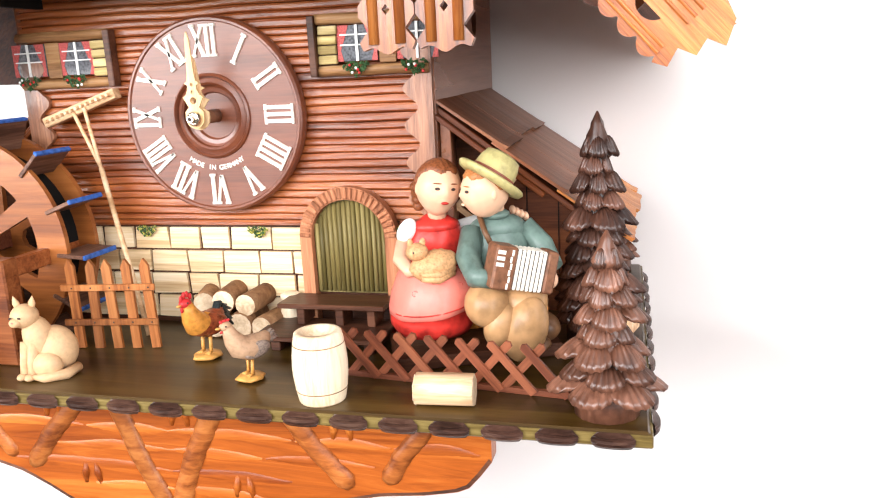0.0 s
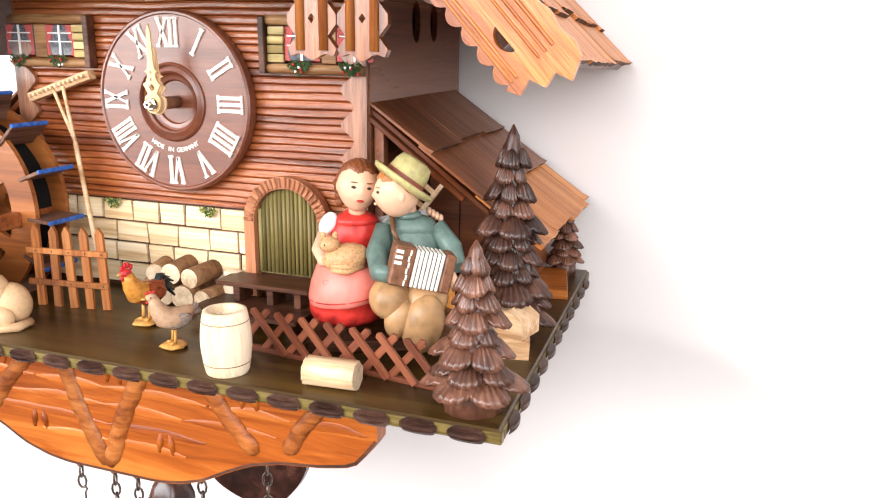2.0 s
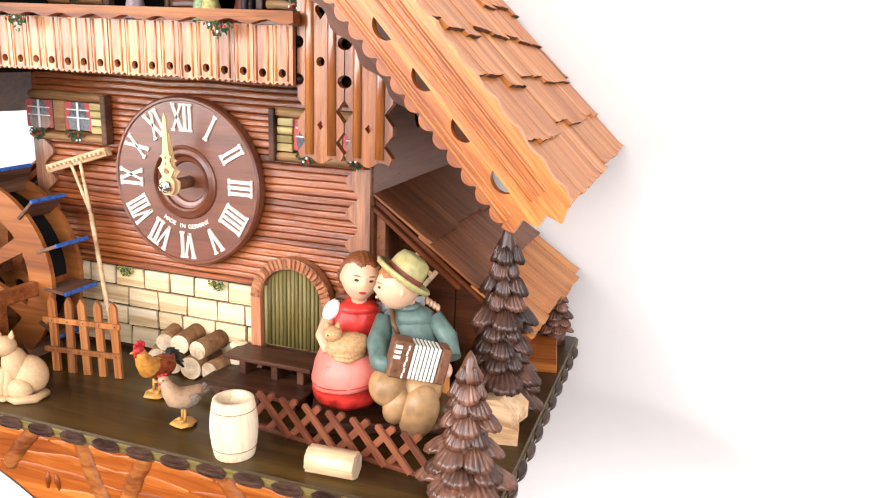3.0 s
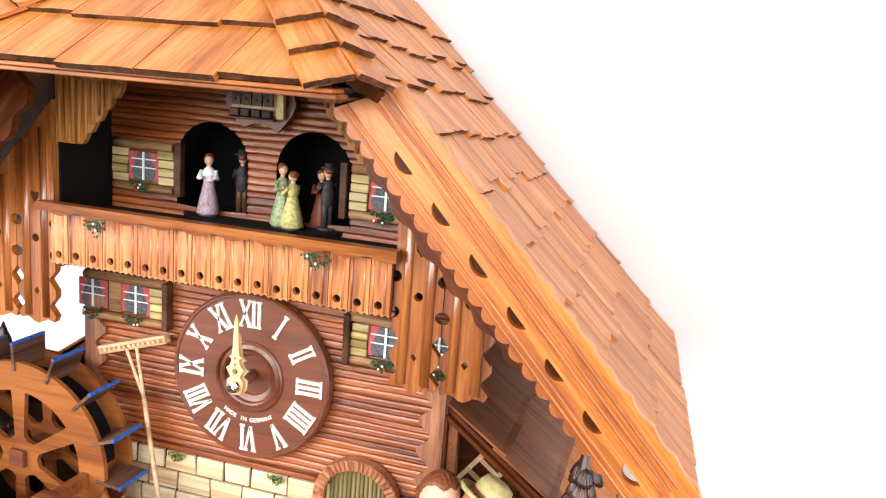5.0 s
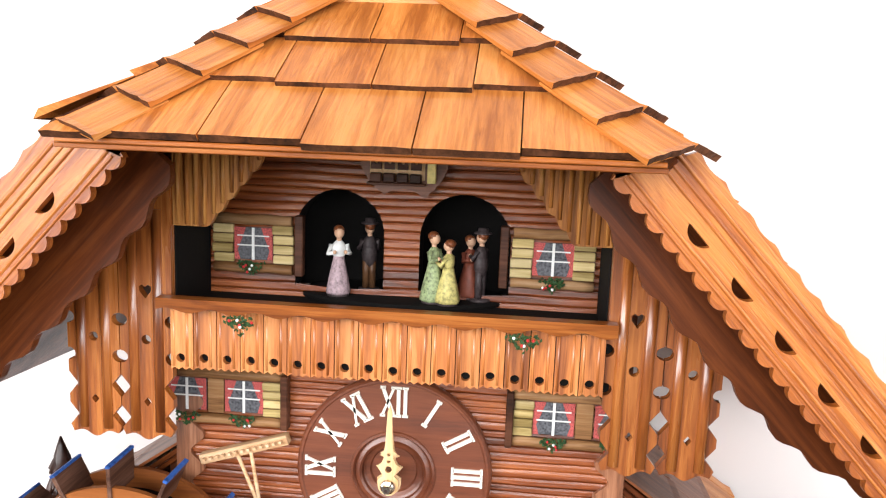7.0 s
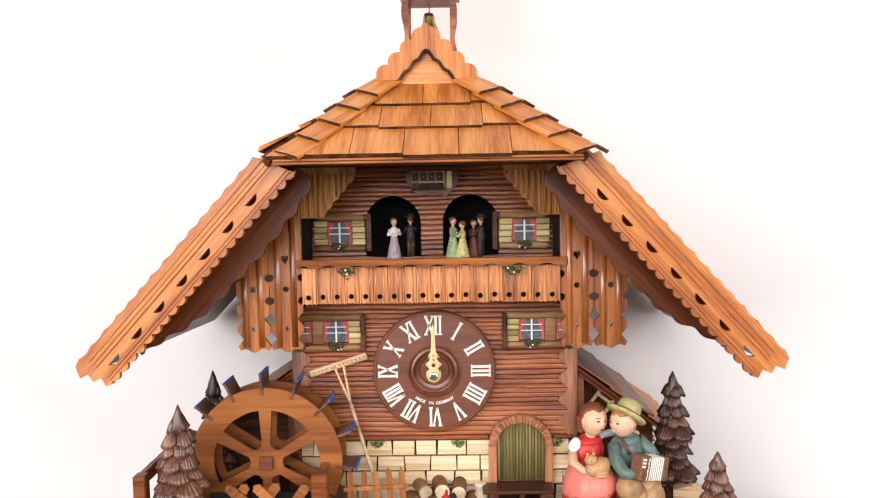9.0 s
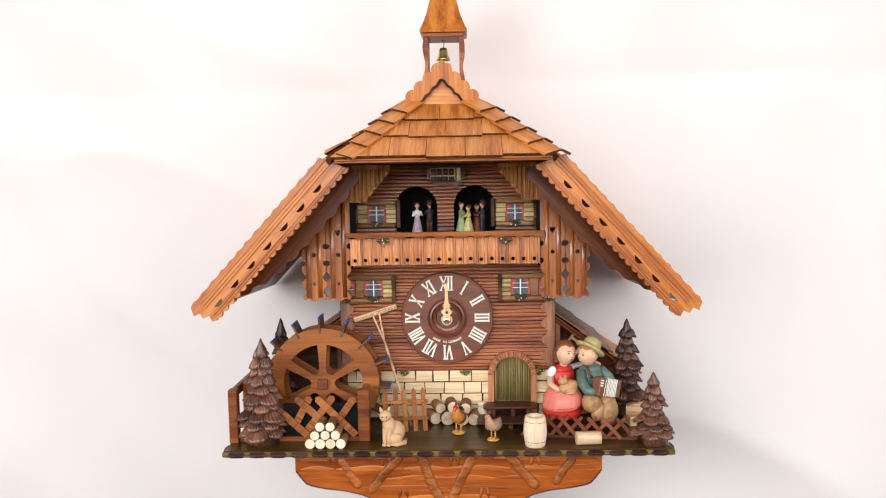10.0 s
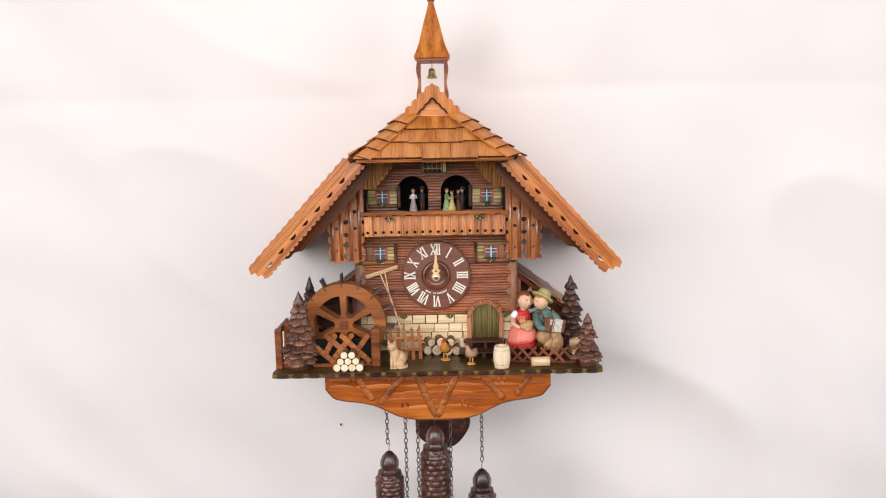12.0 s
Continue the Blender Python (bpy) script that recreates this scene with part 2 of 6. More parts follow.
def box(bm, x0, x1, y0, y1, z0, z1, bevel=0.0, mi=0, m=None):
    vs = [bm.verts.new((x, y, z)) for x in (x0, x1) for y in (y0, y1) for z in (z0, z1)]
    fs = [bm.faces.new([vs[i] for i in q]) for q in ((0, 1, 3, 2), (4, 6, 7, 5), (0, 4, 5, 1), (2, 3, 7, 6), (0, 2, 6, 4), (1, 5, 7, 3))]
    for f in fs:
        f.material_index = mi
    if bevel:
        r = bmesh.ops.bevel(bm, geom=list({e for f in fs for e in f.edges}), offset=bevel, segments=1, affect="EDGES")
        vs = list({v for f in r["faces"] for v in f.verts} | {v for v in vs if v.is_valid})
        for f in r["faces"]:
            f.material_index = mi
    if m:
        bmesh.ops.transform(bm, matrix=m, verts=vs)
    return vs


def boxed(x0, x1, y0, y1, z0, z1, bevel=0.0, m=None):
    bm = bmesh.new()
    box(bm, x0, x1, y0, y1, z0, z1, bevel, 0, m)
    return bm


def plate(outline, holes=(), depth=0.004, m=None, bevel=0.0):
    """A board: the outline (x, z) with holes, its front at y = 0 and its back at y = depth."""
    bm = bmesh.new()
    edges = []
    for loop in (outline, *holes):
        vs = [bm.verts.new((x, 0, z)) for x, z in loop]
        edges += [bm.edges.new((vs[i], vs[(i + 1) % len(vs)])) for i in range(len(vs))]
    bmesh.ops.triangle_fill(bm, use_beauty=True, use_dissolve=False, edges=edges)
    r = bmesh.ops.extrude_face_region(bm, geom=bm.faces[:])
    bmesh.ops.translate(bm, vec=(0, depth, 0), verts=[v for v in r["geom"] if isinstance(v, bmesh.types.BMVert)])
    if m:
        bm.transform(m)
    return bm


def circle(cx, cz, r, n=16, a0=0.0, a1=360.0, sx=1.0):
    full = abs(a1 - a0) >= 360
    k = n if full else n + 1
    return [(cx + sx * r * math.cos(radians(a0 + (a1 - a0) * i / n)), cz + r * math.sin(radians(a0 + (a1 - a0) * i / n))) for i in range(k)]


def diamond(cx, cz, w, h):
    return [(cx - w, cz), (cx, cz - h), (cx + w, cz), (cx, cz + h)]


def lathe(bm, profile, n=24, cx=0, cy=0, mi=0, m=None, cap=True):
    """Turns a profile of (radius, z) round the upright axis."""
    rings = []
    for r, z in profile:
        rings.append([bm.verts.new((cx + r * math.cos(2 * math.pi * i / n), cy + r * math.sin(2 * math.pi * i / n), z)) for i in range(n)])
    fs = []
    for a, b in zip(rings, rings[1:]):
        for i in range(n):
            fs.append(bm.faces.new((a[i], a[(i + 1) % n], b[(i + 1) % n], b[i])))
    if cap:
        fs.append(bm.faces.new(list(reversed(rings[0]))))
        fs.append(bm.faces.new(rings[-1]))
    for f in fs:
        f.material_index = mi
    vs = [v for r in rings for v in r]
    if m:
        bmesh.ops.transform(bm, matrix=m, verts=vs)
    return vs


def blob(bm, c, r, mi=0, rot=(0, 0, 0), seg=14, rings=10, fn=None):
    """A rounded mass with half-axes r at c; fn may shape its points on the unit ball first."""
    g = bmesh.ops.create_uvsphere(bm, u_segments=seg, v_segments=rings, radius=1.0)
    vs = g["verts"]
    if fn:
        for v in vs:
            v.co = Vector(fn(*v.co))
    rr = r if isinstance(r, tuple) else (r, r, r)
    mt = pose(*c, *rot) @ Matrix.Diagonal((*rr, 1))
    bmesh.ops.transform(bm, matrix=mt, verts=vs)
    for f in {f for v in vs for f in v.link_faces}:
        f.material_index, f.smooth = mi, True
    return vs


def tube(bm, points, radii, n=8, mi=0, cap=True):
    """A rod through points, with a radius at each."""
    pts = [Vector(p) for p in points]
    rings, up = [], Vector((0.13, 0.31, 0.94))
    for i, p in enumerate(pts):
        d = (pts[min(i + 1, len(pts) - 1)] - pts[max(i - 1, 0)]).normalized()
        a = d.cross(up).normalized() if abs(d.dot(up)) < 0.98 else d.cross(Vector((1, 0, 0))).normalized()
        b = d.cross(a)
        r = radii[i] if isinstance(radii, (list, tuple)) else radii
        rings.append([bm.verts.new(p + r * (math.cos(2 * math.pi * k / n) * a + math.sin(2 * math.pi * k / n) * b)) for k in range(n)])
    fs = []
    for a, b in zip(rings, rings[1:]):
        fs += [bm.faces.new((a[k], a[(k + 1) % n], b[(k + 1) % n], b[k])) for k in range(n)]
    for f in fs:
        f.smooth = True
    if cap:
        fs += [bm.faces.new(rings[0]), bm.faces.new(rings[-1])]
    for f in fs:
        f.material_index = mi


def smooth01(x):
    x = max(0.0, min(1.0, x))
    return x * x * (3 - 2 * x)


def jitter(bm, amount, scale=200.0):
    """Uneven hand-cut edges."""
    for v in bm.verts:
        v.co += amount * noise.noise_vector(v.co * scale)


rnd = random.Random(7)
P = 1.5          # top of the clock's platform
WALL_Y = 0.176   # face of the backdrop

# ---- backdrop and room ----


def backdrop():
    bm = bmesh.new()
    nx, nz = 180, 220
    grid = []
    for j in range(nz + 1):
        z = 0.35 + 2.2 * j / nz
        row = []
        for i in range(nx + 1):
            x = -2.0 + 4.0 * i / nx
            lip = z - 1.955 - 0.008 * math.sin(x * 3.1)
            crease = 0.0045 * math.exp(-(lip / 0.02) ** 2) * (0.6 + 0.4 * math.sin(x * 5 + 1))
            drape = abs(noise.noise(Vector((x * 2.2 + z * 2.6, z * 1.1 - x, 5.5))))
            fold = crease - 0.016 * (1 - drape) ** 6 + 0.034 * noise.noise(Vector((x * 1.6 + z * 1.9, z * 0.9 - x * 0.5, 3.1))) + 0.02 * noise.noise(Vector((x * 5 + z * 4, z * 3 - x * 2, 8.0)))
            near = math.exp(-((x / 0.45) ** 2 + ((z - 1.75) / 0.4) ** 2))
            # Lean added to the shape so the upper band catches more light.
            lean = 0.16 * max(0.0, lip)
            row.append(bm.verts.new((x, WALL_Y + 0.012 + fold * (1 - 0.8 * near) - lean, z)))
        grid.append(row)
    for j in range(nz):
        for i in range(nx):
            bm.faces.new((grid[j][i], grid[j][i + 1], grid[j + 1][i + 1], grid[j + 1][i]))
    ob = part("backdrop", bm, M_CLOTH, smooth=True)
    return tagged(ob, "white cloth backdrop hung flat with soft folds", "backdrop", kind="structure")


def room():
    """An invented grey room round the camera closes the place; three openings hold lamps."""
    def slab(name, *b):
        return tagged(part(name, boxed(*b), M_ROOM), "unseen grey room wall, added", "wall", kind="structure")
    slab("wall_north", -2.1, 2.1, 0.26, 0.36, 0, 3.7)
    for name, x0, x1, y0, y1 in (("wall_east", 2.0, 2.1, -2.55, -0.85), ("wall_west", -2.1, -2.0, -3.1, -1.4)):
        bm = bmesh.new()
        box(bm, x0, x1, -3.3, y0, 0, 3.7), box(bm, x0, x1, y1, 0.26, 0, 3.7)
        box(bm, x0, x1, y0, y1, 0, 1.2), box(bm, x0, x1, y0, y1, 3.5, 3.7)
        tagged(part(name, bm, M_ROOM), "unseen grey room wall with an opening for an added lamp", "wall", kind="structure")
    bm = bmesh.new()
    box(bm, -2.0, -1.85, -3.3, -3.2, 0, 3.7), box(bm, 1.15, 2.0, -3.3, -3.2, 0, 3.7)
    box(bm, -1.85, 1.15, -3.3, -3.2, 0, 1.9), box(bm, -1.85, 1.15, -3.3, -3.2, 3.5, 3.7)
    tagged(part("wall_south", bm, M_ROOM), "unseen grey room wall with an opening for an added lamp", "wall", kind="structure")
    tagged(part("floor", boxed(-2.1, 2.1, -3.3, 0.36, -0.05, 0), M_FLOOR), "unseen brown wooden room floor, added", "floor", kind="structure")
    tagged(part("ceiling", boxed(-2.1, 2.1, -3.3, 0.36, 3.7, 3.75), M_ROOM), "unseen grey room ceiling, added", "ceiling", kind="structure")


backdrop()
room()
bm = bmesh.new()
blob(bm, (-0.199, WALL_Y + 0.004, 1.303), (0.0022, 0.006, 0.0022), seg=8, rings=6)
tagged(part("nail", bm, M_STEP), "small dark nail head in the white backdrop", "nail")

# ---- platform and bracket ----
PLAT_F, PLAT_B, PLAT_W, PLAT_T = -0.126, 0.170, 0.264, 0.0082


def taper(bm):
    """The platform is a little narrower at the back."""
    for v in bm.verts:
        v.co.x *= 1 - 0.038 * (v.co.y - PLAT_F) / (PLAT_B - PLAT_F)
    return bm


def platform():
    t = thing("platform", pose(0, 0, P), "olive-stained wooden clock platform with carved dark edge", "platform")
    part("board", taper(boxed(-PLAT_W, PLAT_W, PLAT_F, PLAT_B, -PLAT_T, 0, 0.0012)), [M_PLATFORM], t)
    bm = bmesh.new()
    box(bm, -PLAT_W - 0.0012, PLAT_W + 0.0012, PLAT_F - 0.0012, PLAT_F + 0.004, -PLAT_T + 0.001, -0.0012, 0.0006)
    part("edge_strip", bm, M_EDGE, t, "pale olive carved edge")
    for s in (-1, 1):
        bm = bmesh.new()
        x = s * PLAT_W
        box(bm, min(x - s * 0.004, x + s * 0.0012), max(x - s * 0.004, x + s * 0.0012), PLAT_F + 0.005, PLAT_B, -PLAT_T + 0.001, -0.0012, 0.0006)
        part("edge_strip", taper(bm), M_EDGE, t, "pale olive carved edge")
    # burnt half-moon lobes left standing between the gouges
    bm = bmesh.new()
    n = 12
    for zz, dep, w in ((-0.0079, 0.0, 0.7), (-0.0076, 0.002, 0.8), (-0.006, 0.0036, 0.94), (-0.0054, 0.0024, 0.96), (-0.0048, 0.0038, 0.99), (-0.0033, 0.0037, 1.0), (-0.0028, 0.0023, 0.97), (-0.0021, 0.003, 0.9), (-0.0006, 0.0, 0.72)):
        for i in range(n + 1):
            u = -1 + 2 * i / n
            bm.verts.new((0.0098 * w * u, -dep * math.sqrt(max(0.0, 1 - 0.9 * u * u)), zz))
    bm.verts.ensure_lookup_table()
    for k in range(8):
        for i in range(n):
            a = k * (n + 1) + i
            bm.faces.new([bm.verts[q] for q in (a, a + 1, a + n + 2, a + n + 1)])
    first = part("scallop", bm, M_BURNT_LOBE, t, "burnt dark brown carved lobe")
    count, step = 21, 0.0248
    first.matrix_basis = pose(-10 * step, PLAT_F - 0.0012, 0)
    for i in range(1, count):
        share("scallop", first.data, t, pose((i - 10) * step, PLAT_F - 0.0012, 0))
    for s in (-1, 1):
        for i in range(11):
            y = PLAT_F + 0.02 + i * step
            share("scallop", first.data, t, pose(s * (PLAT_W * (1 - 0.038 * (y - PLAT_F) / (PLAT_B - PLAT_F)) + 0.0012), y, 0, 0, 0, 90 * s + 1.9 * s))
    return t


M_BURNT_LOBE = wood("burnt_lobe", (0.02, 0.009, 0.006), (0.05, 0.022, 0.015), (0.09, 0.045, 0.03), (120, 400, 500), 0.35, 0.4, 0.2)
platform()

BRK_Y = -0.094


def bracket_edge(x):
    """Lower edge of the bracket board under the platform, at x from its middle."""
    a = abs(x)
    pts = [(0, -0.0928), (0.035, -0.0928), (0.052, -0.0905), (0.07, -0.085), (0.087, -0.0758), (0.104, -0.0678), (0.125, -0.0625), (0.15, -0.0596), (0.167, -0.0562), (0.175, -0.0525), (0.186, -0.0375)]
    for (x0, z0), (x1, z1) in zip(pts, pts[1:]):
        if a <= x1:
            f = (a - x0) / (x1 - x0)
            return z0 + (z1 - z0) * f
    return pts[-1][1]


def bracket():
    t = thing("bracket_board", pose(0, BRK_Y, P), "orange-brown carved wooden board with branch reliefs under the platform", "bracket")
    xs = [-0.186 + 0.372 * i / 60 for i in range(61)]
    outline = [(-0.186, -PLAT_T), *[(x, bracket_edge(x)) for x in xs], (0.186, -PLAT_T)]
    bm = plate(outline, (), 0.012)
    part("board", bm, M_BRACKET, t)
    inner = [(x * 0.992, bracket_edge(x) + 0.0018) for x in xs]
    bm = bmesh.new()
    va = [bm.verts.new((x, -0.0003, bracket_edge(x) + 0.0004)) for x in xs]
    vb = [bm.verts.new((x, 0.0, z)) for x, z in inner]
    vc = [bm.verts.new((x, 0.011, bracket_edge(x) - 0.0004)) for x in xs]
    for i in range(60):
        bm.faces.new((va[i], va[i + 1], vb[i + 1], vb[i]))
        bm.faces.new((va[i], va[i + 1], vc[i + 1], vc[i]))
    part("chamfer", bm, M_STEP, t, "dark stained chamfered edge")
    # wavy horizontal carving over the face
    for k in range(6):
        z0 = -0.022 - 0.0122 * k
        for sx in (-1, 1):
            x0 = 0.0
            while x0 < 0.178:
                ln = rnd.uniform(0.05, 0.11)
                x1 = min(x0 + ln, 0.18)
                if min(z0 - 0.005 - bracket_edge(x0), z0 - 0.005 - bracket_edge(x1)) > 0.0015:
                    prev, bm = None, bmesh.new()
                    for i in range(9):
                        f = i / 8
                        x, w = sx * (x0 + (x1 - x0) * f), 0.0048 * math.sin(math.pi * (0.06 + 0.88 * f))
                        zz = z0 + 0.0016 * noise.noise(Vector((x * 40, z0 * 90, 1)))
                        ring = [bm.verts.new((x, 0.0004, zz - w)), bm.verts.new((x, -0.0008, zz + w * 0.5)), bm.verts.new((x, 0.0004, zz + w))]
                        if prev:
                            for q in range(2):
                                bm.faces.new((prev[q], ring[q], ring[q + 1], prev[q + 1]))
                        prev = ring
                    part("relief", bm, M_BRACKET, t, "", True)
                x0 = x1 + 0.002
    for pts, w in [(((-0.036, -0.012), (-0.004, -0.088)), 0.0048), (((0.032, -0.012), (-0.002, -0.088)), 0.0048),
                   (((-0.132, -0.02), (-0.108, -0.058)), 0.004), (((-0.056, -0.016), (-0.097, -0.063)), 0.0044),
                   (((0.069, -0.012), (0.108, -0.059)), 0.0048), (((0.152, -0.02), (0.128, -0.054)), 0.004)]:
        (ax, az), (bx, bz) = pts
        bm = bmesh.new()
        path, rad = [], []
        for i in range(13):
            f = i / 12
            path.append((ax + (bx - ax) * f + 0.0008 * math.sin(9 * f), 0.0012, az + (bz - az) * f))
            rad.append(1.35 * w * (1 + 0.045 * math.sin(23 * f + ax * 90)) * (0.55 if i in (0, 12) else 1))
        tube(bm, path, rad, 10)
        bmesh.ops.scale(bm, vec=(1, 0.6, 1), verts=bm.verts)
        part("branch", bm, M_BRANCH, t, "carved knotty branch")
    for cx, cz in ((-0.055, -0.064), (0.044, -0.064), (-0.075, -0.023), (0.008, -0.023), (0.105, -0.024), (-0.14, -0.022)):
        bm = bmesh.new()
        for dx, sgn in ((-0.003, 1), (0.0034, -1)):
            tube(bm, [(cx + dx, 0.0008, cz + 0.007), (cx + dx * 1.3, 0.0, cz), (cx + dx * 1.6, 0.0008, cz - 0.007)], [0.0013, 0.0024, 0.0015], 8)
        part("leaf_relief", bm, M_BRACKET, t, "small carved leaf pair")
    part("case_bottom", boxed(-0.12, 0.12, 0.012, 0.26, -0.045, -PLAT_T - 0.0002, 0.001), M_CASE, t, "dark brown clock case underside")
    return t


bracket()

# ---- chalet body ----
ARCH_X, ARCH_R, ARCH_Z0, ARCH_ZS = 0.0375, 0.0268, 0.2475, 0.2795


def arch_half(z):
    """Half-width of the dancers' arches at height z over the platform (0 outside)."""
    if z < ARCH_Z0 or z >= ARCH_ZS + ARCH_R:
        return 0.0
    return ARCH_R if z <= ARCH_ZS else math.sqrt(max(0.0, ARCH_R ** 2 - (z - ARCH_ZS) ** 2))


def front_wall(parent):
    bm = bmesh.new()
    levels, z, r2 = [], 0.0, random.Random(3)
    while z < 0.345:
        h = r2.uniform(0.0038, 0.0054)
        for f, d in ((0.0, 0.002), (0.1, 0.0003), (0.26, -0.0003), (0.7, -0.0002), (0.94, 0.0004)):
            levels.append((z + f * h, d))
        z += h
    cols = 24
    for (za, da), (zb, db) in zip(levels, levels[1:]):
        ha, hb = arch_half(za), arch_half(zb)
        wa, wb = (min(0.139, 0.1375 - (zz + 0.012 - 0.3225) / 0.85) for zz in (za, zb))
        spans = [(-wa, wa, -wb, wb)] if ha == 0 and hb == 0 else [
            (-wa, -ARCH_X - ha, -wb, -ARCH_X - hb), (-ARCH_X + ha, ARCH_X - ha, -ARCH_X + hb, ARCH_X - hb), (ARCH_X + ha, wa, ARCH_X + hb, wb)]
        for a0, a1, b0, b1 in spans:
            prev = None
            for i in range(cols + 1):
                f = i / cols
                xa, xb = a0 + (a1 - a0) * f, b0 + (b1 - b0) * f
                w = 0.0011
                pa = bm.verts.new((xa, da, za + w * noise.noise(Vector((xa * 22, za * 60, 0)))))
                pb = bm.verts.new((xb, db, zb + w * noise.noise(Vector((xb * 22, zb * 60, 0)))))
                if prev:
                    bm.faces.new((prev[0], pa, pb, prev[1]))
                prev = (pa, pb)
    bmesh.ops.remove_doubles(bm, verts=bm.verts, dist=0.00002)
    part("front_wall", bm, M_SIDING, parent, "dark walnut front with rough horizontal siding")


def chalet():
    t = thing("chalet_body", pose(0, 0, P), "dark walnut chalet clock case with horizontal siding and arched niches", "clock case")
    front_wall(t)
    # right side wall with two oval sound holes, left side wall plain
    out = [(0.0, 0.0), (0.171, 0.0), (0.171, 0.288), (0.0, 0.306)]
    holes = [circle(0.077, 0.19, 0.014, 18, sx=0.55), circle(0.112, 0.19, 0.0135, 18, sx=0.55)]
    part("side_wall", plate(out, holes, 0.004, pose(0.1405, 0, 0, 0, 0, 90)), M_CASE, t, "smooth reddish brown side with two oval holes")
    part("side_wall", plate(out, (), 0.004, pose(-0.1365, 0, 0, 0, 0, 90)), M_CASE, t)
    # Black box added inside so the sound holes read as shaded.
    part("inner_box", boxed(0.10, 0.134, 0.03, 0.168, 0.13, 0.25), M_BLACK, t, "black box added inside to darken the sound holes")
    # niche behind the arches; its near-black lining puts the shade into the colour
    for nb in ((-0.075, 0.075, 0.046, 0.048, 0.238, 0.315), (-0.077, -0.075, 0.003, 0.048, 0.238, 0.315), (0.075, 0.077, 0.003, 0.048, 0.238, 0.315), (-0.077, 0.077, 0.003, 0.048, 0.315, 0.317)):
        part("niche_board", boxed(*nb), M_BLACK, t, "near-black board lining the shaded niche")
    for s in (-1, 1):
        bm = bmesh.new()
        prev = None
        arc = [(ARCH_R * 1.0, -0.033)] + [(ARCH_R * math.cos(a * math.pi / 24), ARCH_R * math.sin(a * math.pi / 24)) for a in range(25)] + [(-ARCH_R, -0.033)]
        for x, z in arc:
            q = [bm.verts.new((s * ARCH_X + x * k, y, ARCH_ZS + z * k)) for k, y in ((1.0, -0.0006), (1.0, 0.02))]
            if prev:
                bm.faces.new((prev[0], q[0], q[1], prev[1]))
            prev = q
        part("arch_reveal", bm, M_BLACK, t, "near-black shaded reveal of the arch")
    # corner boards with a wavy inner edge
    for s in (-1, 1):
        zs = [0.066 + 0.108 * i / 50 for i in range(51)]
        edge = [(s * (0.126 + 0.0045 * math.sin((z - 0.066) * 290)), z) for z in zs]
        part("corner_board", plate([(s * 0.1395, 0.066), *edge, (s * 0.1395, 0.174)], (), 0.003, pose(0, -0.0032, 0)), M_CORNER, t, "grained corner board with wavy edge")
    # base panel behind the bricks
    part("base_panel", boxed(-0.134, 0.134, -0.0032, 0.0, 0.0, 0.068), M_STEP, t, "dark mortar panel")
    part("base_moulding", boxed(-0.134, 0.052, -0.0058, -0.003, 0.0662, 0.0695, 0.0006), M_SIDING, t)
    part("base_moulding", boxed(0.1155, 0.134, -0.0058, -0.003, 0.0662, 0.0695, 0.0006), M_SIDING, t)
    return t


M_CORNER = wood("corner_board_walnut", (0.09, 0.03, 0.012), (0.25, 0.093, 0.042), (0.42, 0.19, 0.1), GZ, 0.36, 0.7, 0.4, spec=0.9)
body = chalet()


def bricks():
    rb = random.Random(5)
    z = 0.003
    for row in range(4):
        h = (0.0165, 0.015, 0.0155, 0.0155)[row]
        x = -0.133 - (0.012 if row % 2 else 0.0)
        while x < 0.132:
            w = rb.uniform(0.021, 0.029)
            a, b = max(x, -0.133), min(x + w, 0.133)
            if b - a > 0.004 and not (a > 0.054 and b < 0.113):
                if a < 0.0535 < b:
                    b = 0.0535
                if a < 0.1135 < b and b > 0.1135:
                    a = max(a, 0.1135)
                if b - a > 0.003:
                    k = [rb.uniform(-0.0009, 0.0009) for _ in range(6)]
                    g = 0.0008
                    q = [(a + g + k[0], z + g + k[2] * 0.5), (b - g + k[1], z + g + k[3] * 0.5), (b - g + k[4], z + h - g), (a + g + k[5], z + h - g)]
                    part("brick", plate(q, (), 0.0022, pose(0, -0.0052 - rb.uniform(0, 0.0004), 0)), M_BRICK, body)
            x += w
        z += h


# ---- roof ----
EAVE, KINK, TOP = (0.287, 0.170), (0.1375, 0.337), (0.0445, 0.404)
ROOF_F = -0.130   # front of the side roofs
HIP_F, HIP_T = (-0.165, 0.3395), (-0.065, 0.404)
ROOF_B = 0.170    # back edge of the side roofs, at the backdrop
# the side roofs are bent at the front and run straight and a little lower at the back
PROFILE_F, PROFILE_B = (TOP, KINK, EAVE), ((0.0445, 0.401), (0.1375, 0.3035), (0.2735, 0.1615))


def along(profile, u):
    """Point (x, z) of a bent profile at the share u of its length."""
    a, b, c = (Vector(p) for p in profile)
    k = (b - a).length / ((b - a).length + (c - b).length)

    def straight(v):
        return a.lerp(b, v / k) if v < k else b.lerp(c, (v - k) / (1 - k))
    return (straight(u - 0.09) + straight(u - 0.03) + straight(u + 0.03) + straight(u + 0.09)) / 4


def roof_at(s, u, y):
    p = along(PROFILE_F, u).lerp(along(PROFILE_B, u), (y - ROOF_F) / (ROOF_B - ROOF_F))
    return Vector((s * p.x, y, p.y))


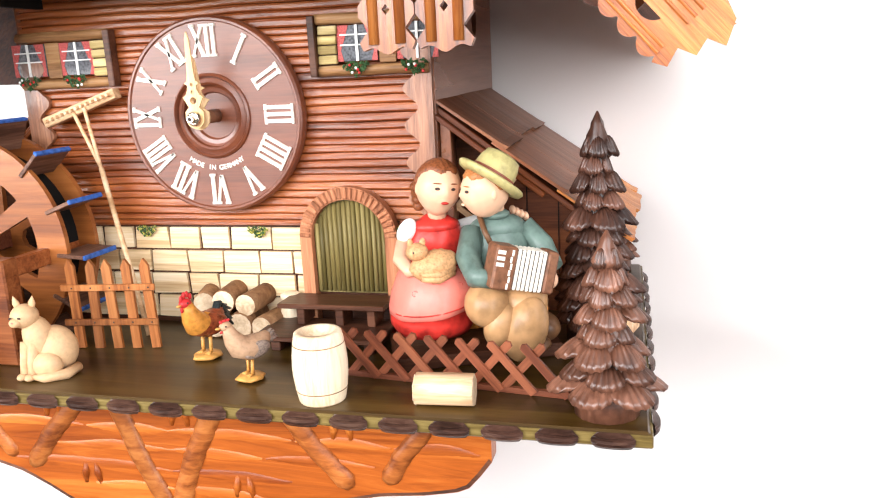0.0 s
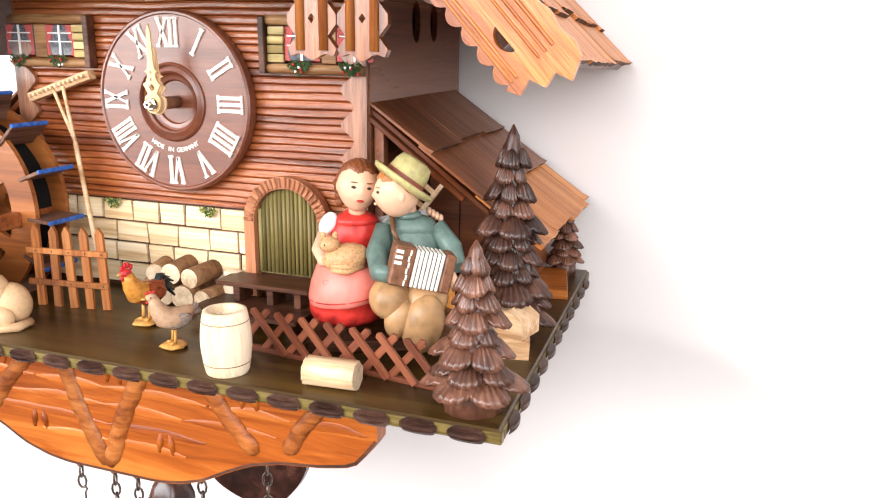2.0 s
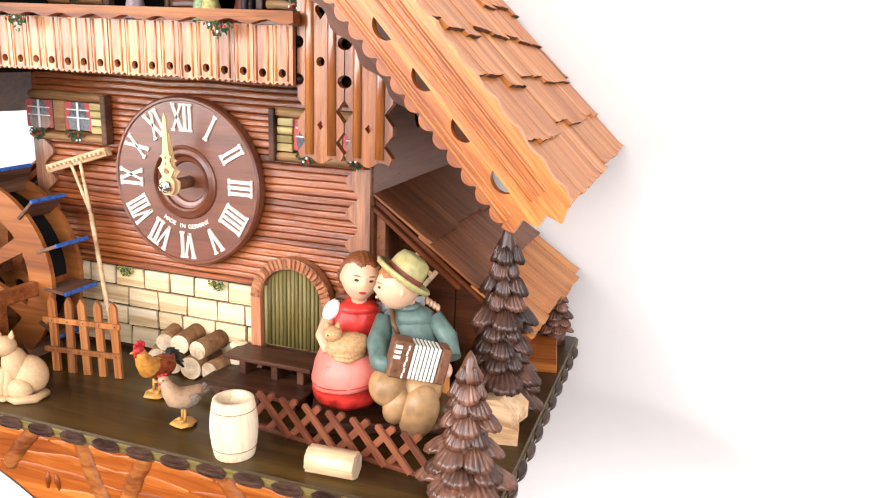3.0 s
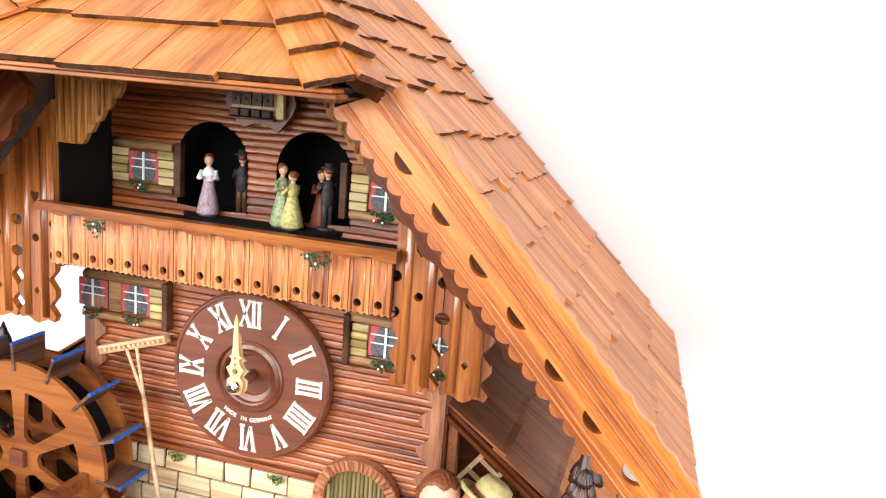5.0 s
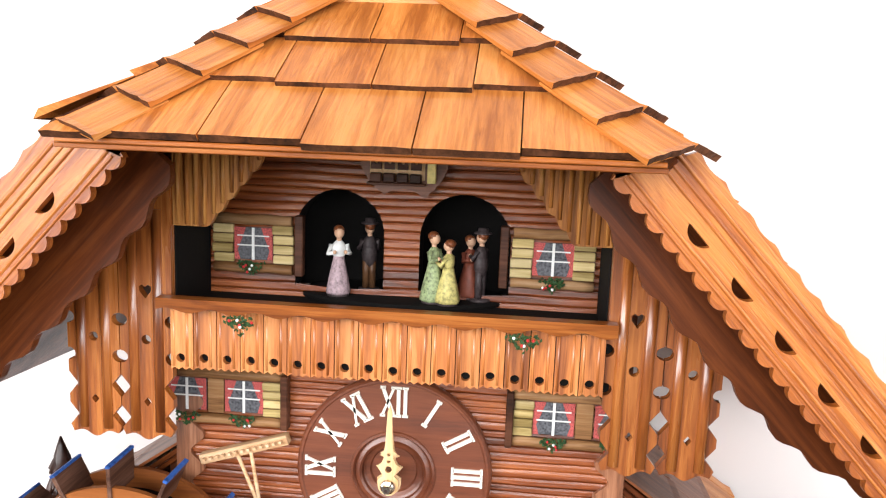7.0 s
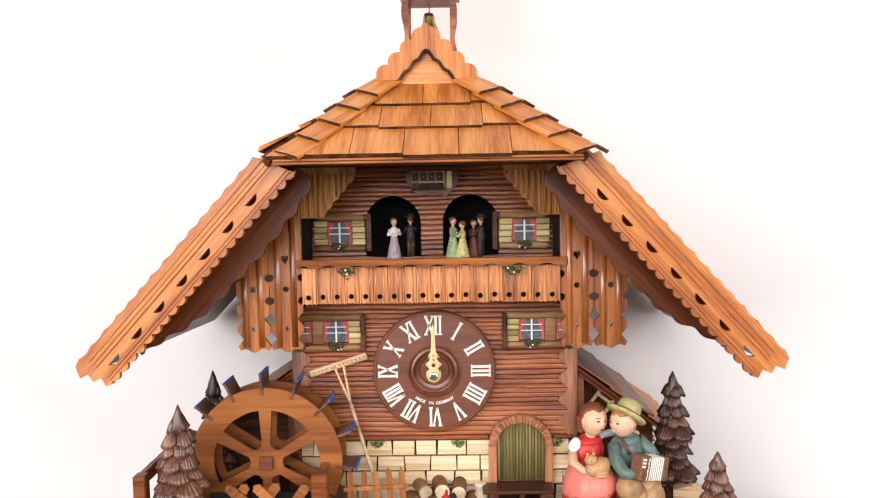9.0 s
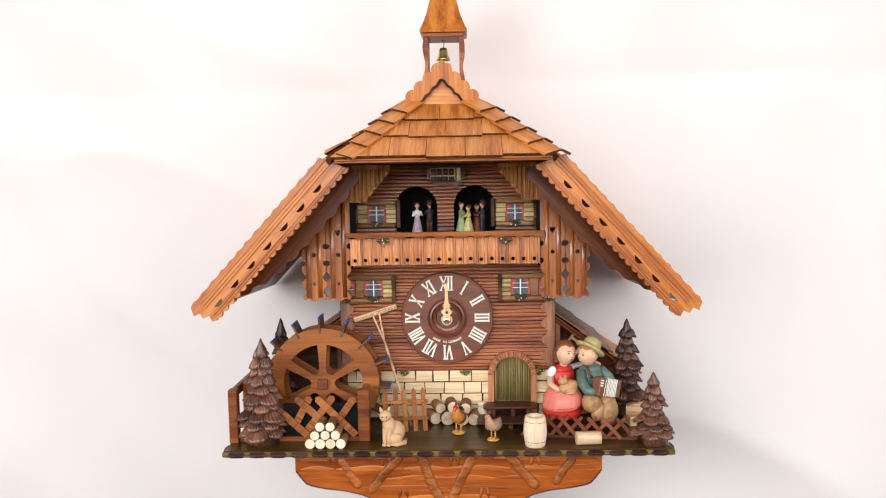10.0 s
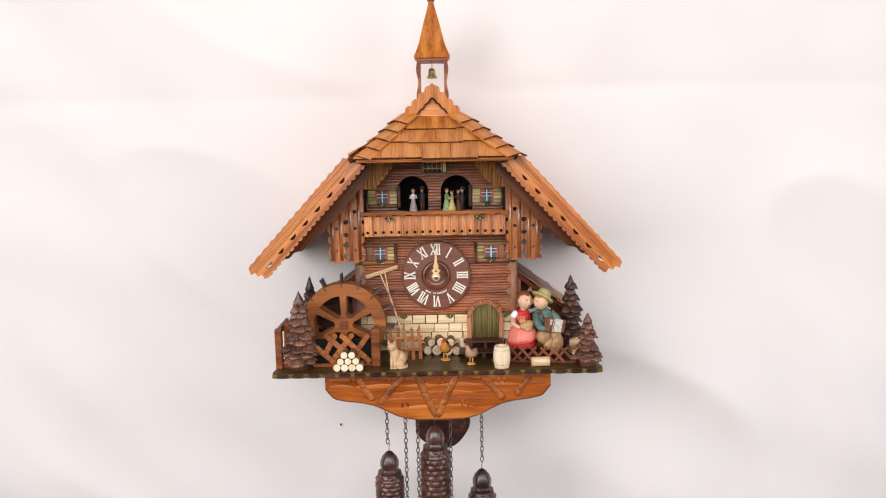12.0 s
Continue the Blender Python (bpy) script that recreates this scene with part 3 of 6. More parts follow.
def roof_pose(s, u, y):
    """Frame on a side roof: local x down the slope, local z outward."""
    d = (roof_at(s, u + 0.03, y) - roof_at(s, u - 0.03, y)).normalized()
    zv = d.cross(roof_at(s, u, y + 0.01) - roof_at(s, u, y - 0.01)).normalized()
    if zv.z < 0:
        zv = -zv
    return Matrix.Translation(roof_at(s, u, y)) @ Matrix((d, zv.cross(d), zv)).transposed().to_4x4()


def roof_front(u):
    """Front edge of a side roof: along the hip above, straight below."""
    hip = -0.065 - 0.096 * max(0.0, u) / 0.31
    return hip if u < 0.302 else ROOF_F


def slope_pose(s, a, b):
    """Local x down the slope from a to b (x, z of the right side), local y to the back, local z outward. s: side."""
    d = Vector((s * (b[0] - a[0]), 0, b[1] - a[1])).normalized()
    yv = Vector((0, 1, 0))
    zv = d.cross(yv)
    if zv.z < 0:
        zv = -zv
    return Matrix((d, yv, zv)).transposed().to_4x4()


def shingle_mesh(length, width, thick, seed, skew=0.0):
    """A thin split board, thicker at its burnt butt end; local x runs down the slope."""
    rs = random.Random(seed)
    bm = bmesh.new()
    n = 6
    rows = []
    for i, x in enumerate((0.0, length * 0.9, length)):
        th = thick * (0.45 + 0.55 * i / 2)
        top = [bm.verts.new((x + (rs.uniform(-0.0005, 0.0005) if i == 2 else 0) + skew * (k / n - 0.5) * (i > 0), width * (k / n - 0.5), th + rs.uniform(-0.0001, 0.0001))) for k in range(n + 1)]
        rows.append(top)
    low0 = [bm.verts.new((0, width * (k / n - 0.5), 0)) for k in (0, n)]
    low1 = [bm.verts.new((v.co.x - 0.0006, v.co.y, thick * 0.12)) for v in rows[2]]
    for a, b in zip(rows, rows[1:]):
        for k in range(n):
            bm.faces.new((a[k], a[k + 1], b[k + 1], b[k]))
    for k in range(n):
        f = bm.faces.new((rows[2][k], rows[2][k + 1], low1[k + 1], low1[k]))
        f.material_index = 1
    for k, j in ((0, 0), (n, 1)):
        bm.faces.new((rows[0][k], rows[1][k], rows[2][k], low1[k], low0[j]))
    bm.faces.new((low0[0], low0[1], low1[n], low1[0]))
    bmesh.ops.recalc_face_normals(bm, faces=bm.faces)
    me = bpy.data.meshes.new("shingle")
    bm.to_mesh(me)
    bm.free()
    me.materials.append(M_SHINGLE), me.materials.append(M_BURNT)
    return me


M_SPIRE = wood("spire_wood", (0.21, 0.052, 0.007), (0.39, 0.112, 0.015), (0.5, 0.175, 0.034), GZ, 0.36, 0.3, 0.25, 0.03)


def roof():
    t = thing("roof", pose(0, 0, P), "orange-brown hipped chalet roof with overlapping wooden shingles", "roof")
    ra = random.Random(11)
    lens = {}

    def piece(length, width):
        key = (round(length, 3), round(width, 3), ra.randrange(3))
        if key not in lens:
            lens[key] = shingle_mesh(key[0], key[1], 0.0034, hash(key) % 1000, ra.uniform(-0.001, 0.001))
        return lens[key]

    rows = 10
    for s in (-1, 1):
        # deck boards under the shingles, one bent sheet a side
        bm = bmesh.new()
        nu, ny, sheets = 24, 8, []
        for off in (-0.0012, -0.0068):
            grid = []
            for i in range(nu + 1):
                u = 0.994 * i / nu
                y0 = roof_front(u) + 0.005
                grid.append([bm.verts.new(roof_pose(s, u, y0 + (ROOF_B - y0) * k / ny) @ Vector((0, 0, off))) for k in range(ny + 1)])
            for i in range(nu):
                for k in range(ny):
                    bm.faces.new((grid[i][k], grid[i][k + 1], grid[i + 1][k + 1], grid[i + 1][k]))
            sheets.append(grid)
        p, q = sheets
        for i in range(nu):
            for k in (0, ny):
                bm.faces.new((p[i][k], p[i + 1][k], q[i + 1][k], q[i][k]))
        for k in range(ny):
            for i in (0, nu):
                bm.faces.new((p[i][k], p[i][k + 1], q[i][k + 1], q[i][k]))
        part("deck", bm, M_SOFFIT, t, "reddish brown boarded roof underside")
        ex = 0.338 / rows
        for r in range(rows - 1, -1, -1):
            u0, u1 = r / rows, (r + 1) / rows
            y = ROOF_F
            if r < 3:
                # the first board of a course is cut along the hip
                y = roof_front(u0) + ra.uniform(0.014, 0.03)
                bm = bmesh.new()
                ends = [(u0 - 0.015, 0.0006), (u1 - 0.008, 0.0036), (u1 + 0.003, 0.0038), (u1 + 0.001, 0.0003)]
                cut = [[bm.verts.new(roof_pose(s, u, roof_front(u) + (y - roof_front(u)) * k / 4) @ Vector((0, 0, z))) for k in range(5)] for u, z in ends]
                for j in range(3):
                    for k in range(4):
                        bm.faces.new((cut[j][k], cut[j][k + 1], cut[j + 1][k + 1], cut[j + 1][k])).material_index = int(j == 2)
                for k in (0, 4):
                    bm.faces.new([cut[j][k] for j in range(4)])
                part("shingle", bm, [M_SHINGLE, M_BURNT], t)
            while y < ROOF_B - 0.005:
                w = round(min(ra.choice((0.03, 0.036, 0.042)), ROOF_B - y), 3)
                if w > 0.008:
                    down = ra.choice((-0.0036, -0.0012, 0.0012, 0.0036)) if r < rows - 1 else ra.uniform(-0.0014, 0.0024)
                    share("shingle", piece(ex + 0.009, w - 0.0008), t, roof_pose(s, (u0 + u1) / 2, y + w / 2) @ pose(-0.0075 - ex / 2 + down, 0, 0.0003, 0, -1.5 - ra.uniform(0, 0.5), 0))
                y += w
    # hip front: local x down the slope, local y across
    hl = math.hypot(HIP_F[0] - HIP_T[0], HIP_F[1] - HIP_T[1])
    dv = Vector((0, HIP_F[0] - HIP_T[0], HIP_F[1] - HIP_T[1])).normalized()
    mh = Matrix((dv, Vector((1, 0, 0)), dv.cross(Vector((1, 0, 0))))).transposed().to_4x4()
    mh = pose(0, HIP_T[0], HIP_T[1]) @ mh
    bm = bmesh.new()
    vs = [(0.0, -0.0445), (hl - 0.012, -0.115), (hl - 0.012, 0.115), (0.0, 0.0445)]
    a = [bm.verts.new((x, y, -0.0012)) for x, y in vs]
    b = [bm.verts.new((x, y, -0.006)) for x, y in vs]
    bm.faces.new(a), bm.faces.new(b)
    for i in range(4):
        bm.faces.new((a[i], a[(i + 1) % 4], b[(i + 1) % 4], b[i]))
    part("deck", bm, M_SOFFIT, t).matrix_basis = mh
    cuts = [0.0, 0.038, 0.074, hl]
    for r in (2, 1, 0):
        x0, x1 = cuts[r], cuts[r + 1]
        half0, half1 = 0.0445 + 0.0755 * x0 / hl, 0.0445 + 0.0755 * x1 / hl
        edges = [-half1]
        y = -half1 + (0.026, 0.014, 0.021)[r]
        while y < half1 - 0.012:
            edges.append(y)
            y += 0.0415 + ra.uniform(-0.002, 0.002)
        edges.append(half1)
        for y0, y1 in zip(edges, edges[1:]):
            dn = ra.choice((-0.003, 0.0, 0.003)) if r < 2 else ra.choice((-0.0014, 0.0, 0.0014))
            def lim(y, at):
                h = 0.0445 + 0.0755 * at / hl
                return max(-h, min(h, y))
            bm = bmesh.new()
            n = 6
            top, mid, end, low1 = [], [], [], []
            xa, xb = x0 - 0.006, x1 + dn + 0.002
            for k in range(n + 1):
                y = y0 + 0.0003 + (y1 - y0 - 0.0006) * k / n
                top.append(bm.verts.new((xa, lim(y, xa), 0.0006)))
                mid.append(bm.verts.new((xb - 0.004, lim(y, xb - 0.004), 0.0036)))
                end.append(bm.verts.new((xb + ra.uniform(-0.0004, 0.0004), y, 0.0038)))
                low1.append(bm.verts.new((xb - 0.0005, y, 0.0003)))
            for p, q in ((top, mid), (mid, end), (end, low1)):
                for k in range(n):
                    f = bm.faces.new((p[k], p[k + 1], q[k + 1], q[k]))
                    f.material_index = 1 if q is low1 else 0
            for k in (0, n):
                bm.faces.new((top[k], mid[k], end[k], low1[k]))
            part("shingle", bm, [M_SHINGLE, M_BURNT], t).matrix_basis = mh
    # eave boards along the front of the hip
    part("eave_board", boxed(-0.1155, 0.121, HIP_F[0] - 0.001, HIP_F[0] + 0.012, HIP_F[1] - 0.0022, HIP_F[1] - 0.0002, 0.0004), M_RAIL, t, "orange layered eave board")
    part("eave_board", boxed(-0.1165, 0.122, HIP_F[0] + 0.0008, HIP_F[0] + 0.014, HIP_F[1] - 0.0046, HIP_F[1] - 0.0024, 0.0004), M_RAIL, t)
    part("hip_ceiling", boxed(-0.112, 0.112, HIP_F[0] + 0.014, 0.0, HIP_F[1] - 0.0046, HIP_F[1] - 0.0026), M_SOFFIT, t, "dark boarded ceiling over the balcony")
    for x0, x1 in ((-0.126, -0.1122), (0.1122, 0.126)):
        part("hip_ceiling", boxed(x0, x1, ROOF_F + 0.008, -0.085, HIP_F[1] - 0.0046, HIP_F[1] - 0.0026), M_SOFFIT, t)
    # ridge shingles along the two hips
    for s in (-1, 1):
        a = Vector((s * 0.0445, HIP_T[0], HIP_T[1] + 0.003))
        b = Vector((0.129 if s > 0 else -0.113, HIP_F[0] + 0.004, HIP_F[1] + 0.001))
        d = (b - a).normalized()
        side = Vector((0, 0, 1)).cross(d).normalized()
        up_v = d.cross(side)
        mm = Matrix((d, side, up_v)).transposed().to_4x4()
        ln = (b - a).length
        for i in range(4, -1, -1):
            for flip in (-1, 1):
                roll = (24 if flip * s > 0 else -24) * 1.0
                wide = 0.022 if flip * s < 0 else 0.017
                share("ridge_shingle", piece(ln / 5 + 0.009, wide), t, Matrix.Translation(a) @ mm @ pose(i * ln / 5 - 0.0085, 0, 0.0014) @ pose(0, 0, 0, flip * -17) @ pose(0, flip * (wide / 2 - 0.0003), 0, 0, -3.4))
    # gablet with scalloped barge boards
    for s in (-1, 1):
        pts = [(s * 0.0455, 0.399), (s * 0.0455, 0.409)]
        for k in range(4):
            x0, z0 = 0.044 - 0.0105 * k, 0.4115 + 0.0105 * k
            for q in range(1 if k else 0, 9):
                f = q / 8
                bulge = 0.0042 * math.sin(math.pi * f) ** 0.8
                pts.append((s * max(0.0, x0 - 0.0105 * f + bulge * 0.7), z0 + 0.0105 * f + bulge * 0.7))
        pts = [p for p in pts if abs(p[0]) > 0.0002 or p is pts[-1]]
        outl = pts[:-1] + [(0, 0.4575), (0, 0.434), (s * 0.034, 0.399)]
        part("barge_board", plate(outl, (), 0.004, pose(0, -0.0685, 0)), M_SPIRE, t, "orange-brown scalloped gable board")
    for s in (-1, 1):
        bm = bmesh.new()
        tube(bm, [(s * 0.0345 * i / 16, -0.0693, 0.4338 - 0.0352 * i / 16 + 0.0011 * math.sin(i * 1.57)) for i in range(17)], 0.0014, 6)
        part("dark_trim", bm, M_BURNT, t, "dark wavy strip along the lower edge of the gable board")
    part("gable_panel", plate([(-0.036, 0.399), (0.036, 0.399), (0, 0.438)], (), 0.002, pose(0, -0.0645, 0)), M_SHINGLE, t, "small triangular gable panel")
    for s in (-1, 1):
        m = slope_pose(s, (0, 0.452), (0.045, 0.402))
        part("gable_roof", boxed(-0.001, 0.066, -0.062, ROOF_B - 0.003, -0.004, 0.0, 0.0005), M_SHINGLE, t).matrix_basis = pose(0, 0, 0.452) @ m
    return t


roof_thing = roof()


def fascia(s):
    """Barge board along the front edge of a side roof: grooved, scalloped, with half-moon cut-outs."""
    t = thing("fascia_board", pose(0, 0, P), "orange-brown scalloped fascia board with half-moon cut-outs", "fascia board", "roof fascia boards")
    a, b = (0.1268, 0.3492), (0.2938, 0.1672)
    m = slope_pose(s, a, b)
    ln = math.hypot(b[0] - a[0], b[1] - a[1])
    wid = 0.0295
    out = [(ln * i / 90, 0.0052 - 0.0017 * abs(math.sin(i * 0.55 + 0.3 * math.sin(i * 0.21)))) for i in range(5, 88)]
    out += [(ln - 0.004, 0.003), (ln + 0.001, -0.006), (ln - 0.006, -0.009), (ln - 0.004, -0.016), (ln - 0.011, -0.019), (ln - 0.0085, -0.0265), (ln - 0.014, -wid)]
    x, pitch = ln - 0.015, 0.0098
    while x > 0.004:
        for q in range(0, 9):
            ang = math.pi * q / 8
            out.append((x - pitch * q / 8, -wid + 0.0024 - 0.0034 * math.sin(ang) ** 0.7))
        out.append((x - pitch - 0.0006, -wid + 0.0024))
        x -= pitch + 0.0008
    out.append((0.0, -wid))
    holes = []
    for i in range(8):
        cx = 0.041 + i * 0.0293
        if cx < ln - 0.02:
            holes.append(circle(cx, -0.0145, 0.006, 12, 195, 345, 1.15)[::-1])
    bm = plate(out, holes, 0.005)
    ob = part("board", bm, M_FASCIA, t)
    place = pose(s * a[0], ROOF_F, a[1]) @ m
    ob.matrix_basis = place
    # low raised fillets along the board
    for v, w in ((-0.0026, 0.0011), (-0.0066, 0.0009), (-0.0102, 0.0009), (-0.0225, 0.001), (-0.0255, 0.0008)):
        bm = bmesh.new()
        rows = []
        for i in range(25):
            x = 0.003 + (ln - 0.018) * i / 24
            rows.append([bm.verts.new((x, y, v + z)) for y, z in ((0.0003, -w), (-0.0006, -w * 0.6), (-0.001, 0.1 * w), (-0.0006, 0.7 * w), (0.0003, w))])
        for p, q in zip(rows, rows[1:]):
            for j in range(4):
                bm.faces.new((p[j], p[j + 1], q[j + 1], q[j]))
        part("fillet", bm, M_FASCIA, t, "raised grooved fillet", True).matrix_basis = place
    # inner board set back under the eave with a wavy lower edge
    low = ln - 0.034
    up = [(0.0, -0.008), (low, -0.008)]
    wave = [(low - low * i / 60, -0.027 - 0.011 * smooth01(i / 18) - 0.013 * math.sin(math.pi * min(1, (1 - i / 60) * 1.02)) ** 0.6 * (0.35 + 0.65 * (i / 60)) + 0.0018 * math.sin(i * 0.95)) for i in range(61)]
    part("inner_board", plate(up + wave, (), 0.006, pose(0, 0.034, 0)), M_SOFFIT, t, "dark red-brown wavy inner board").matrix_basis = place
    return t


for side in (-1, 1):
    fascia(side)


def bell_tower():
    t = thing("bell_tower", pose(0, 0.06, P + 0.43), "orange-brown shingled spire on carved posts over the roof ridge", "bell tower")
    for sx in (-1, 1):
        for sy in (-1, 1):
            left, right = [], []
            for i in range(25):
                f = i / 24
                z = 0.004 + 0.068 * f
                w = 0.0012 * math.sin(f * math.pi * 3.0 + 0.4)
                left.append((sx * (0.0262 + w * 1.3), z))
                right.append((sx * 0.0205, z))
            part("post", plate(left + right[::-1], (), 0.005, pose(0, sy * 0.022 - 0.0025, 0)), M_LATTICE2, t, "wavy carved post")
    part("top_plate", boxed(-0.027, 0.027, -0.027, 0.027, 0.071, 0.0765, 0.0008), M_LATTICE2, t)
    bm = bmesh.new()
    rings = []
    for r, z in ((0.0305, 0.0765), (0.031, 0.079), (0.0265, 0.089), (0.0225, 0.1), (0.0185, 0.116), (0.0135, 0.137), (0.0085, 0.155), (0.0052, 0.168), (0.0042, 0.174)):
        rings.append([bm.verts.new((x * r, y * r, z)) for x, y in ((-1, -1), (1, -1), (1, 1), (-1, 1))])
    for p, q in zip(rings, rings[1:]):
        for i in range(4):
            bm.faces.new((p[i], p[(i + 1) % 4], q[(i + 1) % 4], q[i]))
    bm.faces.new(rings[0]), bm.faces.new(rings[-1])
    part("spire", bm, M_SPIRE, t, "curved four-sided wooden spire")
    part("finial", boxed(-0.0062, 0.0062, -0.0062, 0.0062, 0.174, 0.1785, 0.001), M_WHEEL, t, "small square cap")
    return t


bell_tower()


def bell():
    t = thing("bell", pose(-0.001, 0.06, P + 0.474), "small brass bell hanging under the spire", "bell")
    bm = bmesh.new()
    lathe(bm, [(0.0008, 0.0165), (0.0045, 0.016), (0.0058, 0.012), (0.0066, 0.006), (0.0086, 0.002), (0.0095, 0.0), (0.0088, 0.0), (0.006, 0.004), (0.004, 0.013)], 20, cap=False)
    part("bell_body", bm, M_BRASS, t, "", True)
    bm = bmesh.new()
    tube(bm, [(0, 0, 0.016), (0.001, 0, 0.022), (-0.0008, 0, 0.027)], 0.0006, 6)
    part("hook", bm, M_IRON, t)
    bm = bmesh.new()
    tube(bm, [(0, 0, 0.012), (0, 0, 0.001)], 0.0006, 6), blob(bm, (0, 0, 0.0), 0.0018, 0, seg=8, rings=6)
    part("clapper", bm, M_BRASS, t)


bell()

# ---- balcony ----


def balcony():
    t = thing("balcony", pose(0, 0, P), "reddish balcony of narrow drilled slats under a wavy orange rail", "balcony")
    part("balcony_floor", boxed(-0.118, 0.118, -0.056, -0.001, 0.236, 0.2405, 0.0005), M_BLACK, t, "near-black balcony floor")
    n, x0, x1 = 18, -0.1165, 0.1165
    w = (x1 - x0) / n
    for i in range(n):
        a, b = -w / 2 + 0.00025, w / 2 - 0.00025
        out = [(a, 0.244)] + [(a + (b - a) * k / 6, 0.2105 + 0.0014 * (k % 2)) for k in range(7)] + [(b, 0.244)]
        bm = plate(out, [circle(-0.0008, 0.2172, 0.0025, 12)], 0.0035)
        for bx in (-0.0046, 0.003):
            tube(bm, [(bx, 0.0004, 0.2125), (bx, 0.0004, 0.2435)], 0.0009, 6)
        ob = part("slat", bm, M_SLAT, t, "" if i else "vertical slat with a drilled hole")
        ob.matrix_basis = pose(x0 + w * (i + 0.5), -0.0605 + rnd.uniform(-0.0003, 0.0003), rnd.uniform(-0.0005, 0.0005), 0, 0, rnd.uniform(-1.5, 1.5))
    # Black sheet added so the slat holes and gaps stay dark.
    part("slat_back", boxed(-0.116, 0.116, -0.0568, -0.0555, 0.211, 0.243), M_BLACK, t, "black sheet added behind the drilled slats")
    wave = [(-0.121 + 0.242 * i / 72, 0.2452 + 0.0013 * math.sin(i * 0.87)) for i in range(73)]
    part("rail", plate(wave + [(0.121, 0.2515), (-0.121, 0.2515)], (), 0.008, pose(0, -0.0685, 0)), M_RAIL, t, "orange rail with wavy lower edge")
    return t


balcony()


SCREEN_Y = -0.057


def side_screen(s):
    """Two fretted boards beside the balcony, cut off under the roof slope."""
    t = thing("fretwork_screen", pose(0, 0, P), "red-brown fretwork boards with drilled holes and zigzag edges", "fretwork screen", "fretwork screens")
    zb = 0.1685

    def ztop(x):
        return KINK[1] - 0.022 - max(0.0, x - KINK[0] + 0.02) * 1.11

    def zig(x, sign, z0, z1):
        """Edge from z0 up to z1 with two notches, then half-round bites."""
        pts = [(x, z0 + 0.004), (x + sign * 0.0052, z0 + 0.0105), (x, z0 + 0.017), (x, z0 + 0.022), (x + sign * 0.0052, z0 + 0.0285), (x, z0 + 0.035)]
        for c in (0.214, 0.235):
            arc = [(x + sign * 0.0042 * math.sin(math.pi * k / 8), c - 0.0036 * math.cos(math.pi * k / 8)) for k in range(9)]
            if c + 0.004 < z1:
                pts += arc
        return pts + [(x, z1)]

    for a, b, heart in ((0.117, 0.1468, True), (0.1474, 0.1772, False)):
        m = (a + b) / 2
        bottom = [(a + (b - a) * i / 16, zb - 0.0022 * math.sin(math.pi * i / 16) + 0.0028 * math.sin(math.pi * i / 8) ** 2) for i in range(1, 16)]
        left = zig(a, 1, zb, ztop(a))
        right = zig(b, -1, zb, ztop(b))
        out = left[::-1] + bottom + right
        out = [(s * x, z) for x, z in out]
        holes = [[(s * x, z) for x, z in diamond(m, 0.1885, 0.0022, 0.0027)], [(s * x, z) for x, z in circle(m, 0.2245, 0.0027, 12)]]
        if heart:
            hz = 0.2525
            hh = [(m, hz - 0.005), (m + 0.0032, hz - 0.0008), (m + 0.0034, hz + 0.0018), (m + 0.0016, hz + 0.003), (m, hz + 0.0016), (m - 0.0016, hz + 0.003), (m - 0.0034, hz + 0.0018), (m - 0.0032, hz - 0.0008)]
            holes.append([(s * x, z) for x, z in hh])
        bm = plate(out, holes, 0.005, pose(0, SCREEN_Y, 0))
        part("fret_board", bm, M_PLANK, t, "" if not heart else "fretted board with a heart hole")
        for dx in (-0.0071, 0.0071):
            bm = bmesh.new()
            tube(bm, [(s * (m + dx), SCREEN_Y + 0.0002, zb + 0.003), (s * (m + dx), SCREEN_Y + 0.0002, min(ztop(m + dx), ztop(m)) - 0.002)], 0.0029, 12)
            bmesh.ops.scale(bm, vec=(1.0, 0.62, 1), space=pose(-s * (m + dx), -SCREEN_Y, 0), verts=bm.verts)
            part("moulding", bm, M_PLANK, t)
    # stud that closes the balcony's end, near-black to hold the shade there
    part("end_post", boxed(*(sorted((s * 0.1205, s * 0.1165))), -0.0515, -0.001, 0.206, 0.318, 0.0005), M_BLACK, t, "upright end board, black for the shade in the recess")
    return t


for side in (-1, 1):
    side_screen(side)


def valance(s):
    """A board that follows the roof slope, with a toothed lower edge and upright flutes."""
    pts = [(0.1165, 0.2885), (0.099, 0.2885)]
    n, dx, dz = 5, 0.0064, 0.0076
    for i in range(n):
        x0, z0 = 0.099 - dx * i, 0.2885 + dz * i
        for k in range(1, 7):
            a = math.pi * k / 6
            pts.append((x0 - dx * k / 6, z0 + dz * k / 6 - 0.0024 * math.sin(a)))
    pts += [(0.066, 0.334), (0.1165, 0.334)]
    t = thing("valance", pose(0, -0.0545, P), "grained orange scalloped valance under the roof", "valance", "balcony valances")
    part("panel", plate([(s * x, z) for x, z in pts], (), 0.004), M_FASCIA_V, t)
    for i in range(10):
        x = 0.1138 - 0.005 * i
        zlow = 0.2895 + max(0.0, (0.099 - x)) * 1.19
        bm = bmesh.new()
        tube(bm, [(s * x, 0.0004, zlow), (s * x, 0.0004, 0.3285)], [0.0012, 0.0017], 6)
        part("rib", bm, M_FASCIA_V, t)


M_FASCIA_V = wood("orange_grained_upright", (0.13, 0.04, 0.008), (0.36, 0.13, 0.028), (0.58, 0.27, 0.075), GZ, 0.4, 0.6, 0.15)
for side in (-1, 1):
    valance(side)

# ---- windows, garlands, dial ----


